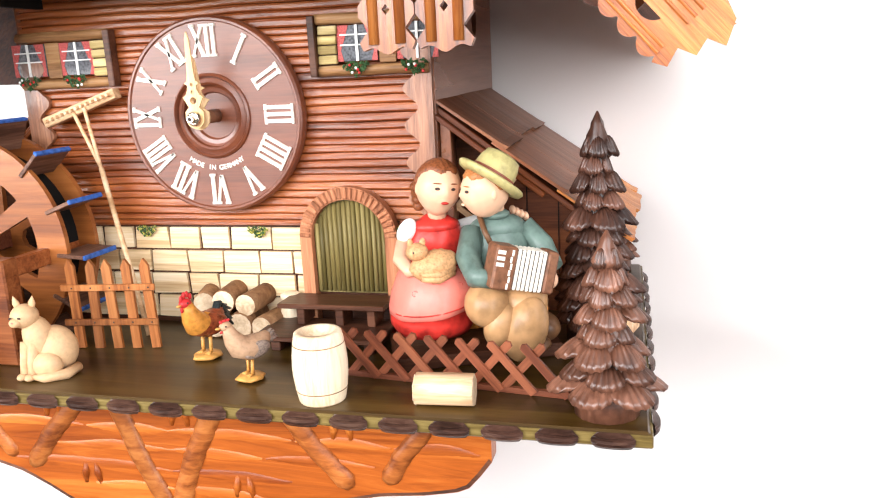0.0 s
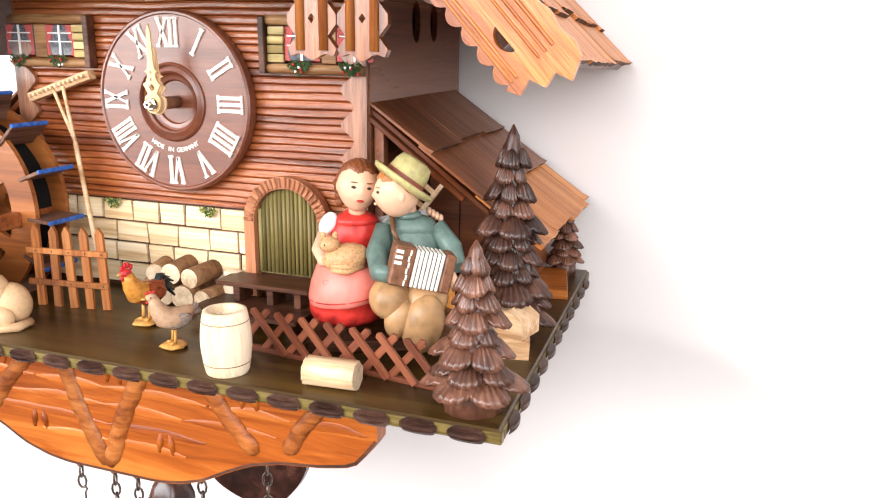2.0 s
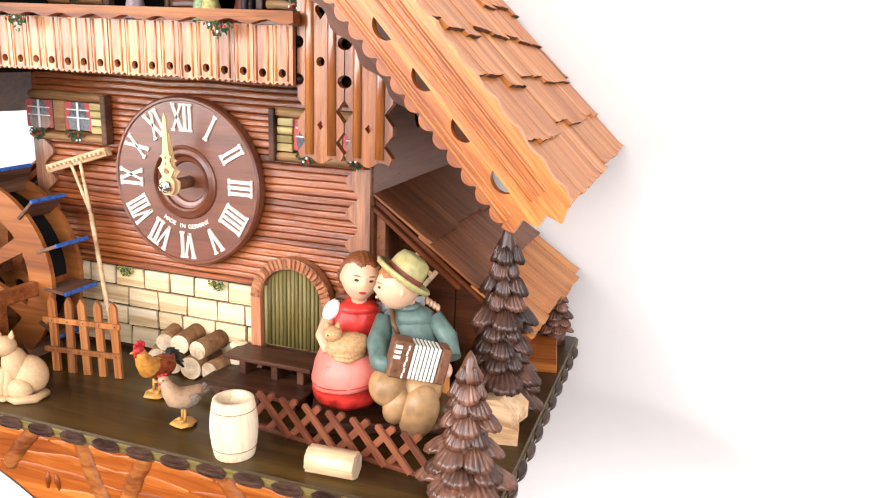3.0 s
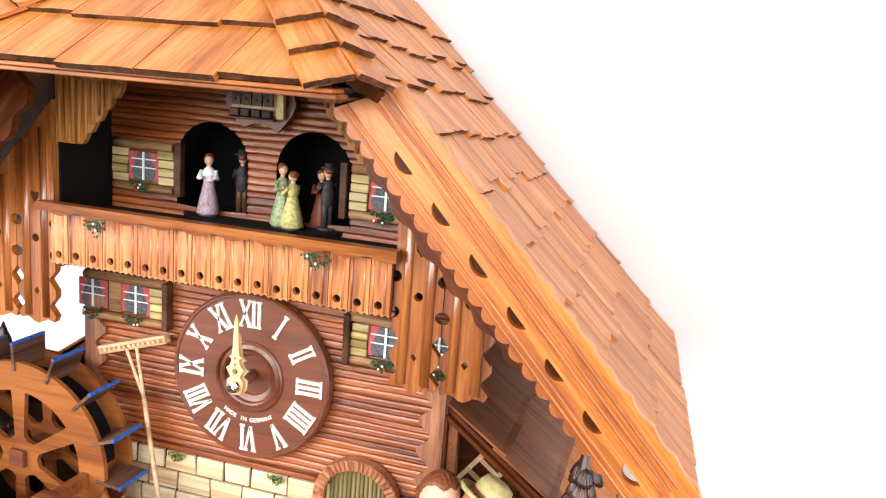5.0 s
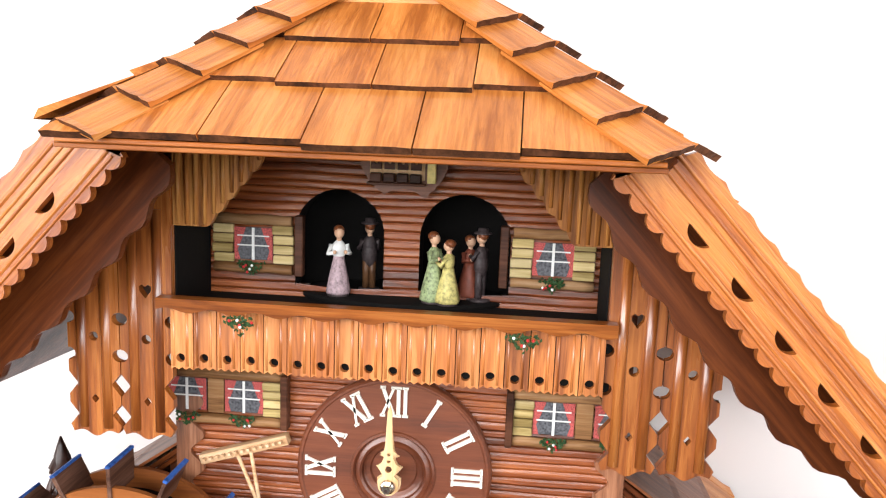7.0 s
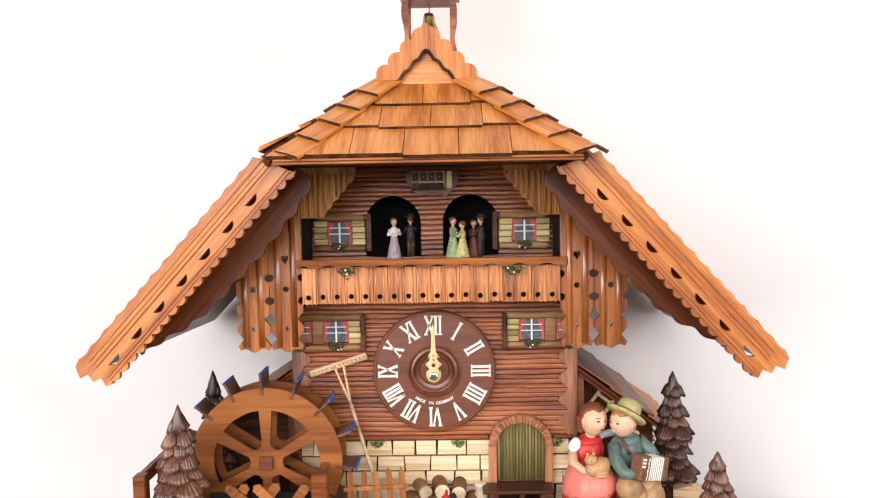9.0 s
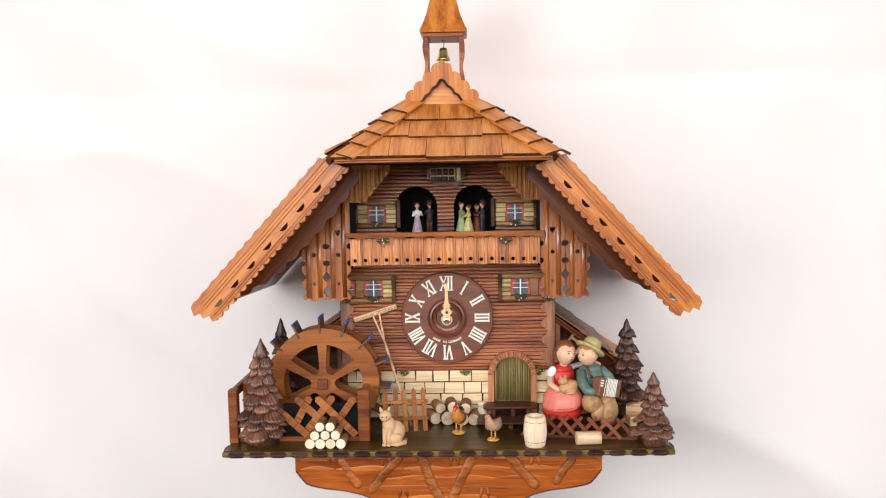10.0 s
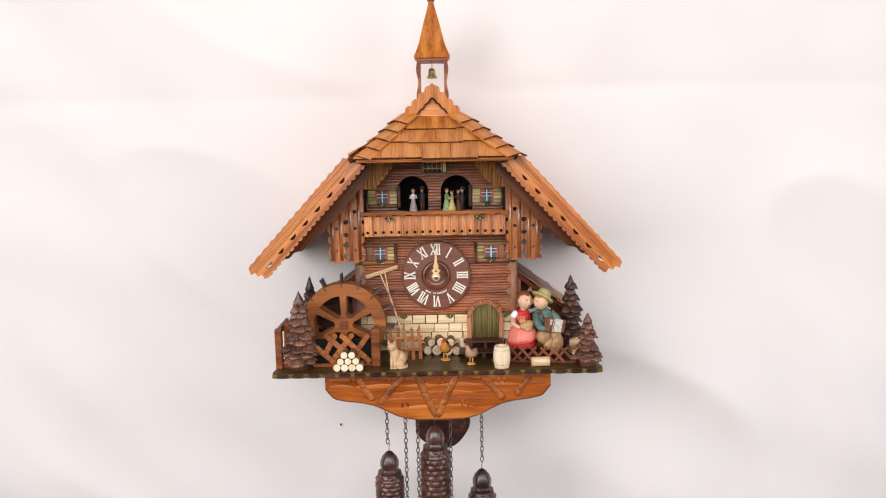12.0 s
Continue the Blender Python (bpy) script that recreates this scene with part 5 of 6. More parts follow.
def post_and_lattice():
    t = thing("wheel_frame", pose(0, 0, P), "red-brown frame of posts and crossed slats before the mill wheel", "frame")
    part("post", boxed(-0.108, -0.0935, -0.094, -0.082, 0, 0.063, 0.001), M_LATTICE2, t, "thick red-brown post")
    part("post", boxed(-0.2645, -0.2535, -0.098, -0.086, 0, 0.066, 0.001), M_LATTICE2, t)
    part("post", boxed(-0.257, -0.245, -0.06, -0.05, 0, 0.066, 0.001), M_LATTICE2, t)
    part("side_rail", boxed(-0.263, -0.257, -0.088, -0.01, 0.054, 0.066, 0.001), M_LATTICE2, t)
    part("side_rail", boxed(-0.1055, -0.0985, -0.082, -0.012, 0.05, 0.0605, 0.001), M_LATTICE2, t)
    part("bottom_rail", boxed(-0.2535, -0.108, -0.0925, -0.0885, 0, 0.006, 0.0005), M_LATTICE2, t)

    # Invented black board: makes the gaps between the slats read as deep shade.
    part("trough_board", boxed(-0.2, -0.109, -0.0865, -0.0845, 0, 0.046, 0.0004), M_BLACK, t, "black board added to darken the gaps behind the slats")

    def bar(x0, z0, x1, z1, y):
        d = Vector((x1 - x0, 0, z1 - z0))
        ang = math.degrees(math.atan2(d.z, d.x))
        ln = d.length
        out = [(0, -0.0043), (ln - 0.003, -0.0043), (ln, 0), (ln - 0.003, 0.0043), (0, 0.0043)]
        part("lattice_slat", plate(out, (), 0.0022), M_FENCE, t).matrix_basis = pose(x0, y, z0, 0, -ang, 0)

    for x0, z0, x1, z1 in ((-0.128, 0.005, -0.183, 0.055), (-0.1105, 0.008, -0.1585, 0.0555), (-0.165, 0.004, -0.2, 0.036)):
        bar(x0, z0, x1, z1, -0.0945)
    for x0, z0, x1, z1 in ((-0.186, 0.018, -0.1655, 0.056), (-0.1745, 0.0085, -0.137, 0.056), (-0.132, 0.026, -0.1115, 0.055)):
        bar(x0, z0, x1, z1, -0.0922)


post_and_lattice()

# ---- carved fir trees ----


def fir(x, y, h, r, tiers, mat, label, seed, turn=0.0, lobes=6):
    rt = random.Random(seed)
    t = thing("fir_tree", pose(x, y, P, 0, 0, turn), label, "tree", "carved fir trees")
    bm = bmesh.new()
    lathe(bm, [(r * 0.62, 0.0), (r * 0.6, h * 0.1), (r * 0.36, h * 0.5), (r * 0.16, h * 0.8), (0.0006, h * 0.99)], 14)
    part("trunk", bm, mat, t, "solid carved core", True)
    zt = h * 0.83
    zs = [0.012 + (zt - 0.012) * (k / (tiers - 1)) ** 1.02 for k in range(tiers)]
    for k, z in enumerate(zs):
        f = z / h
        small = k % 2
        R = (r * (1 - f) ** 0.72 + 0.001) * (0.9 if small else 1.05) * rt.uniform(0.96, 1.05)
        n_l = max(4, round(lobes * (1 - 0.25 * f)))
        drop = (zs[1] - zs[0]) * (1.25 if not small else 1.1)
        off = small * math.pi / n_l + rt.uniform(-0.2, 0.2)
        bm = bmesh.new()
        for li in range(n_l):
            ca = 2 * math.pi * li / n_l + off + rt.uniform(-0.08, 0.08)
            half = math.pi / n_l * rt.uniform(1.1, 1.3)
            Rl, dl, tip = R * rt.uniform(0.82, 1.14), drop * rt.uniform(0.9, 1.12), rt.uniform(-0.35, 0.35)
            nu, nv = 28, 6
            rows = []
            for j in range(nv + 1):
                v = j / nv
                row = []
                for i in range(nu + 1):
                    u = -1 + 2 * i / nu
                    edge = max(0.0, 1 - u * u) ** 0.6
                    reach = 0.34 + (0.72 * (0.22 + 0.78 * edge)) * v
                    th = ca + half * u * (0.55 + 0.45 * v) + 0.06 * tip * v
                    ridge = 0.026 * r * math.sin(u * 22 + tip * 4 + 3 * v * u) * min(1.0, v * 2.0)
                    cup = 0.17 * r * edge * math.sin(math.pi * min(1.0, 0.15 + v * 0.8))
                    rr = Rl * reach + ridge * 0.5
                    zz = z + 0.5 * dl - dl * (v ** 1.4) * (0.2 + 0.75 * edge) + 0.18 * dl * edge * v ** 4 + cup + ridge + 0.12 * dl * tip * u * v
                    row.append(bm.verts.new((rr * math.cos(th), rr * math.sin(th), max(zz, 0.0005))))
                rows.append(row)
            rows.append([bm.verts.new((v.co.x * 0.6, v.co.y * 0.6, max(0.0003, v.co.z + dl * 0.1))) for v in rows[-1]])
            for p, q in zip(rows, rows[1:]):
                for i in range(nu):
                    fc = bm.faces.new((p[i], p[i + 1], q[i + 1], q[i]))
                    fc.smooth = q is not rows[-1]
        part("branch_tier", bm, mat, t, "" if k else "ring of drooping ridged carved branches")
    bm = bmesh.new()
    prof = [(0.155 * r + 0.0012, h * 0.82), (0.19 * r + 0.0012, h * 0.845), (0.15 * r, h * 0.9), (0.09 * r, h * 0.95), (0.0005, h)]
    vs = lathe(bm, prof, 15)
    for v in bm.verts:
        a = math.atan2(v.co.y, v.co.x)
        k = 1 + 0.22 * math.sin(a * 5 + v.co.z * 300)
        if v.co.z < h * 0.95:
            v.co.x *= k * 1.15
            v.co.y *= k * 1.15
        if v.co.z < h * 0.83:
            v.co.z -= 0.003 * (0.5 + 0.5 * math.sin(a * 5))
    part("tree_top", bm, mat, t, "pointed carved top", True)
    return t


fir(0.233, -0.002, 0.131, 0.0295, 11, M_CARVED, "tall dark brown carved fir tree on the platform", 1)
fir(0.244, -0.106, 0.086, 0.0245, 8, M_CARVED2, "reddish brown carved fir tree at the platform corner", 2, 20, 5)
fir(0.238, 0.150, 0.060, 0.0155, 7, M_CARVED2, "small brown carved fir tree by the shed", 3, 10, 5)
fir(-0.224, -0.090, 0.128, 0.0330, 10, M_CARVED2, "broad brown carved fir tree beside the mill wheel", 4, 30)
fir(-0.221, 0.004, 0.136, 0.0260, 10, M_CARVED, "dark carved fir tree behind the mill wheel", 5, 15)

# ---- carved couple (dolls, one mesh each) ----


def doll_head(bm, m, size, skin, hair, mark, lips, hairline, nape=-0.62):
    """A rounded carved head looking along -y, with a cap of ridged hair. hairline: height of the hair's edge in front."""
    def face(x, y, z):
        chin = 1 - 0.24 * max(0.0, -z) ** 1.4
        front = max(0.0, -y)
        nose = 0.17 * math.exp(-(x / 0.12) ** 2 - ((z + 0.1) / 0.16) ** 2) * front
        brow = 0.04 * math.exp(-((z - 0.22) / 0.12) ** 2) * front
        eyes = -0.05 * math.exp(-((abs(x) - 0.36) / 0.16) ** 2 - ((z - 0.06) / 0.1) ** 2) * front
        mouth = 0.06 * math.exp(-(x / 0.25) ** 2 - ((z + 0.46) / 0.12) ** 2) * front
        cheek = 0.05 * math.exp(-((abs(x) - 0.5) / 0.25) ** 2 - ((z + 0.28) / 0.25) ** 2)
        k = 1 + nose + brow + eyes + mouth + cheek
        return x * chin * k, y * k * (0.97 if z < -0.5 else 1), z

    def cap(x, y, z):
        back = smooth01((y + 0.25) / 0.6)
        edge = hairline * (1 - back) + nape * back + 0.06 * math.sin(9 * x)
        over = smooth01((z - edge) / 0.16)
        ridge = 0.022 * math.sin(34 * math.atan2(x, z + 0.35) + 5 * y)
        k = 0.86 + (0.23 + ridge) * over
        return x * k, y * k + 0.03, z * k

    for fn, mi, seg, rings in ((face, skin, 40, 30), (cap, hair, 56, 28)):
        vs = blob(bm, (0, 0, 0), 1.0, mi, (0, 0, 0), seg, rings, fn)
        bmesh.ops.transform(bm, matrix=m @ Matrix.Diagonal((*size, 1)), verts=vs)
    k = Matrix.Diagonal((*size, 1))
    for sx in (-1, 1):
        for c, r, mi in (((0.36 * sx, -0.93, 0.06), (0.12, 0.05, 0.055), mark), ((0.37 * sx, -0.93, 0.25), (0.2, 0.04, 0.025), hair)):
            vs = blob(bm, c, r, mi, (0, 0, 24 * sx), 10, 6)
            bmesh.ops.transform(bm, matrix=m @ k, verts=vs)
        vs = blob(bm, (0.93 * sx, 0.05, -0.05), (0.1, 0.16, 0.22), skin, (0, 0, 0), 10, 8)
        bmesh.ops.transform(bm, matrix=m @ k, verts=vs)
    vs = blob(bm, (0, -0.985, -0.44), (0.19, 0.07, 0.055), lips, (0, 0, 0), 10, 6)
    bmesh.ops.transform(bm, matrix=m @ k, verts=vs)


def doll_girl():
    bm = bmesh.new()
    mats = [M_RED, M_PINK, M_SKIN, M_HAIR, M_WHITE, M_KITTEN, M_LINE]
    n = 28
    prof = [(0.9, 0.0), (1.0, 0.004), (1.02, 0.010), (0.99, 0.0145), (1.04, 0.0152), (1.05, 0.019), (1.0, 0.029), (0.86, 0.038), (0.66, 0.0445), (0.5, 0.049)]
    vs = lathe(bm, [(rr * 0.026, z) for rr, z in prof], n)
    for v in vs:
        a = math.atan2(v.co.y, v.co.x)
        v.co.y *= 0.9 if v.co.y > 0 else 1.08
        if v.co.z < 0.03:
            k = 1 + 0.022 * math.sin(a * 7)
            v.co.x *= k
            v.co.y *= k
        v.co.z += 0.0035 * (v.co.x / 0.026) * (1 if 0.013 < v.co.z < 0.03 else 0)
        v.co.y -= 0.002
    bm.faces.ensure_lookup_table()
    for f in bm.faces:
        f.smooth = True
        c = f.calc_center_median()
        f.material_index = 1 if 0.0445 > c.z > 0.0148 + 0.0035 * (c.x / 0.026) and c.y < 0.012 else 0
    blob(bm, (0.0015, 0.004, 0.054), (0.0172, 0.0128, 0.021), 0)
    blob(bm, (0.0015, 0.003, 0.0672), (0.0138, 0.0102, 0.006), 0)
    tube(bm, [(0.002, 0.002, 0.071), (0.0025, 0.001, 0.081)], [0.0054, 0.0048], 12, 2)
    doll_head(bm, pose(0.003, -0.0015, 0.089, 0, 7, 10), (0.0126, 0.0128, 0.0152), 2, 3, 6, 0, 0.5)
    for k in range(4):
        blob(bm, (-0.0088 + 0.0004 * k, 0.0035, 0.09 - 0.0036 * k), (0.0034, 0.0042, 0.003), 3, seg=10, rings=8)
    # sleeves and arms
    blob(bm, (-0.0152, 0.002, 0.065), (0.0052, 0.0064, 0.0082), 4, (0, 24, 0))
    tube(bm, [(-0.0172, 0.002, 0.058), (-0.0205, -0.006, 0.0485), (-0.0165, -0.0165, 0.0435), (-0.007, -0.021, 0.0445)], [0.0046, 0.0047, 0.0042, 0.0034], 10, 2)
    tube(bm, [(0.012, 0.012, 0.062), (0.028, 0.02, 0.064), (0.044, 0.014, 0.068)], [0.0045, 0.0045, 0.0038], 10, 4)
    for k in range(4):
        blob(bm, (0.045 + 0.0022 * k, 0.0 - 0.001 * k, 0.0735 - 0.0012 * k), (0.0018, 0.004, 0.0026), 2, seg=8, rings=6)
    # kitten on the lap
    def fur(x, y, z):
        k = 1 + 0.035 * math.sin(26 * x + 9 * z)
        return x * k, y * k, z * k
    blob(bm, (-0.0035, -0.0205, 0.0475), (0.0142, 0.0092, 0.0098), 5, (0, -12, 10), 30, 20, fur)
    blob(bm, (-0.013, -0.0225, 0.0575), (0.0062, 0.0056, 0.0058), 5, seg=18, rings=14)
    for dx in (-0.0036, 0.0032):
        blob(bm, (-0.013 + dx, -0.022, 0.0632), (0.0017, 0.0012, 0.003), 5, seg=8, rings=6)
        blob(bm, (-0.0133 + dx * 0.6, -0.0274, 0.0583), (0.0007, 0.0004, 0.0008), 6, seg=6, rings=4)
    for z in (0.0405, 0.0435):
        tube(bm, [(0.0075, -0.0225, z + 0.002), (-0.002, -0.0296, z), (-0.0115, -0.0285, z + 0.001)], [0.0026, 0.0028, 0.0018], 9, 5)
    # painted hem line and rings on the apron
    hem = []
    for i in range(25):
        a = radians(205 + 130 * i / 24)
        x, y = 0.0275 * math.cos(a), 0.0275 * math.sin(a) * 1.08 - 0.002
        hem.append((x, y, 0.0188 + 0.0035 * (x / 0.026)))
    tube(bm, hem, 0.0004, 5, 0)
    # rings painted on the apron
    for x, z in ((-0.015, 0.031), (-0.001, 0.026), (0.012, 0.034)):
        yy = -0.0285 * (1 - (x / 0.034) ** 2) ** 0.5 * (1.02 - max(0, z - 0.022) * 13) - 0.0008
        for k in range(10):
            a = 2 * math.pi * k / 10
            blob(bm, (x + 0.0017 * math.cos(a), yy, z + 0.0017 * math.sin(a)), 0.0003, 0, seg=5, rings=4)
    # the seated skirt is short and slim below the waist
    for v in bm.verts:
        low = max(0.0, 1 - v.co.z / 0.068)
        v.co.z += 0.0105 * low - 0.002
        v.co.x *= 1 - 0.1 * min(1.0, low * 2)
        v.co.x -= 0.004 * low
    ob = part("girl_doll", bm, mats)
    ob.matrix_basis = pose(0.146, -0.037, P + 0.0072, 0, 0, 24)
    return tagged(ob, "painted wooden girl doll in red dress and pink apron", "doll", "kissing couple")


def doll_boy():
    bm = bmesh.new()
    mats = [M_GREENCOAT, M_TROUSER, M_SKIN, M_HAIR, M_HAT, M_HATBAND, M_BOOT, M_ACCBROWN, M_IVORY, M_LINE, M_FAIRHAIR]
    blob(bm, (0, 0.003, 0.05), (0.0178, 0.0128, 0.0215), 0, seg=18, rings=12)
    blob(bm, (0, 0.003, 0.064), (0.0165, 0.0105, 0.0085), 0)
    blob(bm, (-0.002, 0.001, 0.0725), (0.0082, 0.0078, 0.0032), 0)
    tube(bm, [(-0.002, 0.001, 0.072), (-0.003, -0.001, 0.084)], [0.0055, 0.005], 12, 2)
    hm = pose(-0.0085, -0.0035, 0.0865, 0, 0, -84)
    doll_head(bm, hm, (0.0118, 0.0128, 0.0146), 2, 10, 9, 2, 0.4, -0.05)
    # hat tilted back from the face
    mt = hm @ pose(0, 0.0022, 0.0042, -36, 0, 0)
    vs = lathe(bm, [(0.0095, 0.0012), (0.0145, -0.0004), (0.0185, 0.0006), (0.0197, 0.0028), (0.0188, 0.004), (0.015, 0.0024), (0.0118, 0.003)], 36, mi=4, m=mt, cap=False)
    vs += lathe(bm, [(0.0124, 0.0022), (0.0121, 0.0062)], 36, mi=5, m=mt, cap=False)
    vs += lathe(bm, [(0.0119, 0.006), (0.0112, 0.0115), (0.0096, 0.0158), (0.0058, 0.0172), (0.0005, 0.0162)], 36, mi=4, m=mt, cap=False)
    for v in vs:
        for f in v.link_faces:
            f.smooth = True
    # arms
    tube(bm, [(-0.0145, 0.002, 0.064), (-0.0205, -0.008, 0.0515), (-0.0195, -0.02, 0.0435), (-0.0125, -0.0265, 0.0435)], [0.0066, 0.0068, 0.006, 0.0048], 12, 0)
    blob(bm, (-0.009, -0.029, 0.044), (0.0056, 0.0042, 0.0048), 2, (0, 0, 20))
    tube(bm, [(0.0145, 0.003, 0.064), (0.0235, -0.004, 0.053), (0.0255, -0.0145, 0.0435)], [0.0066, 0.0066, 0.0054], 12, 0)
    blob(bm, (0.0205, -0.0235, 0.0395), (0.0035, 0.005, 0.005), 2)
    # strap
    tube(bm, [(-0.0115, -0.002, 0.0725), (-0.011, -0.0102, 0.065), (-0.008, -0.0125, 0.0575)], 0.0016, 8, 6)
    # accordion
    am = pose(0.0035, -0.0285, 0.048, 0, 13, 4)
    box(bm, -0.0185, -0.0065, -0.0055, 0.0085, -0.0115, 0.0115, 0.0012, 7, am)
    for k in range(7):
        x = -0.0065 + 0.0024 * k
        box(bm, x, x + 0.0021, -0.0058 + 0.0007, 0.008, -0.0108, 0.0108, 0.0006, 8, am)
    box(bm, -0.0065, 0.0103, -0.0046, 0.0076, -0.0104, 0.0104, 0, 9, am)
    box(bm, 0.0103, 0.0168, -0.0055, 0.0085, -0.0112, 0.0112, 0.0012, 7, am)
    for k in range(3):
        box(bm, -0.0178, -0.0138, -0.0062, -0.0054, 0.001 + 0.0032 * k, 0.0029 + 0.0032 * k, 0, 8, am)
    for k in range(6):
        box(bm, -0.0106 + 0.0005 * (k % 2), -0.0096 + 0.0005 * (k % 2), -0.006, -0.0054, -0.0105 + 0.0035 * k, -0.0075 + 0.0035 * k, 0, 8, am)
    # legs and shoes, turned a little towards the girl
    blob(bm, (-0.0135, -0.0185, 0.0285), (0.0125, 0.014, 0.0125), 1, (14, 14, -14), 22, 16)
    blob(bm, (-0.0085, -0.0255, 0.0185), (0.009, 0.0088, 0.0125), 1, (0, 22, 0), 20, 14)
    blob(bm, (0.0065, -0.0185, 0.0285), (0.0132, 0.0158, 0.0125), 1, (20, 8, -10), 22, 16)
    blob(bm, (0.0038, -0.0295, 0.0155), (0.0118, 0.0102, 0.0185), 1, (6, 14, 0), 22, 16)
    blob(bm, (0.0185, -0.0105, 0.0095), (0.0105, 0.0125, 0.0085), 6, (0, 0, 20), 18, 12)
    blob(bm, (0.0085, -0.023, 0.0045), (0.0115, 0.0098, 0.0045), 6, seg=16, rings=10)
    blob(bm, (0.0, 0.004, 0.026), (0.017, 0.0135, 0.012), 1)
    ob = part("boy_doll", bm, mats)
    ob.matrix_basis = pose(0.1825, -0.036, P + 0.0072, 0, 0, 28)
    return tagged(ob, "painted wooden boy doll with green hat playing accordion", "doll", "kissing couple")


doll_girl()
doll_boy()


def doll_seat():
    t = thing("doll_bench", pose(0.165, -0.034, P, 0, 0, 24), "brown and orange wooden bench under the doll couple", "bench")
    part("base", boxed(-0.046, 0.046, -0.024, 0.022, 0.0, 0.0075, 0.001), M_STEP, t, "dark brown base block")
    out = [(-0.012, 0.0), (0.021, 0.0), (0.021, 0.028), (0.012, 0.046), (-0.002, 0.049), (-0.008, 0.03)]
    part("end_board", plate(out, (), 0.005, pose(0.0415, 0.0, 0.0076, 0, 0, 90)), M_ORANGE, t, "bright orange end board")
    part("back_block", boxed(-0.02, 0.036, 0.013, 0.022, 0.0078, 0.03, 0.001), M_ORANGE, t)


doll_seat()

# ---- animals carved and cast ----


def cat():
    bm = bmesh.new()
    mats = [M_CAT, M_LINE, M_PINK]
    blob(bm, (0.0045, 0.002, 0.0135), (0.0125, 0.0105, 0.0135), 0, (0, 0, 0), 18, 14)
    blob(bm, (-0.0015, -0.002, 0.0215), (0.0082, 0.0082, 0.0125), 0, (0, -12, 0), 16, 12)
    blob(bm, (-0.0062, -0.0045, 0.0345), (0.0075, 0.0072, 0.0068), 0, (0, 0, -10), 16, 12)
    blob(bm, (-0.0078, -0.0108, 0.0325), (0.0034, 0.003, 0.0026), 0, seg=10, rings=8)
    for dx in (-0.0052, 0.0042):
        vs = blob(bm, (-0.006 + dx, -0.003, 0.0415), (0.0022, 0.0014, 0.0042), 0, (0, dx * 3000 / 1, 0), 8, 6, lambda x, y, z: (x * (1 - max(0, z) * 0.75), y * (1 - max(0, z) * 0.6), z))
        blob(bm, (-0.0072 + dx * 0.55, -0.0114, 0.0352), (0.0011, 0.0005, 0.0006), 1, (0, 12 * (1 if dx > 0 else -1), 0), 8, 5)
    blob(bm, (-0.0078, -0.0137, 0.0333), (0.0007, 0.0004, 0.0005), 2, seg=6, rings=4)
    for x, y in ((-0.0075, -0.0085), (-0.0025, -0.0095)):
        tube(bm, [(x + 0.001, y + 0.003, 0.02), (x, y, 0.009), (x - 0.0004, y - 0.001, 0.001)], [0.0038, 0.0028, 0.0028], 10)
        blob(bm, (x - 0.0008, y - 0.0028, 0.002), (0.0029, 0.0038, 0.002), 0, seg=10, rings=8)
    blob(bm, (0.0045, -0.0075, 0.0075), (0.0088, 0.006, 0.0075), 0, seg=14, rings=10)
    tube(bm, [(0.0165, 0.002, 0.003), (0.0155, -0.0085, 0.0026), (0.006, -0.014, 0.0024), (-0.001, -0.0125, 0.0022)], [0.0028, 0.003, 0.0027, 0.0014], 9)
    ob = part("cat_figurine", bm, mats)
    ob.matrix_basis = pose(-0.0675, -0.1, P, 0, 0, 8) @ Matrix.Diagonal((1.02, 1.02, 1.02, 1))
    tagged(ob, "cream carved cat figurine sitting on the platform", "cat figurine")


cat()


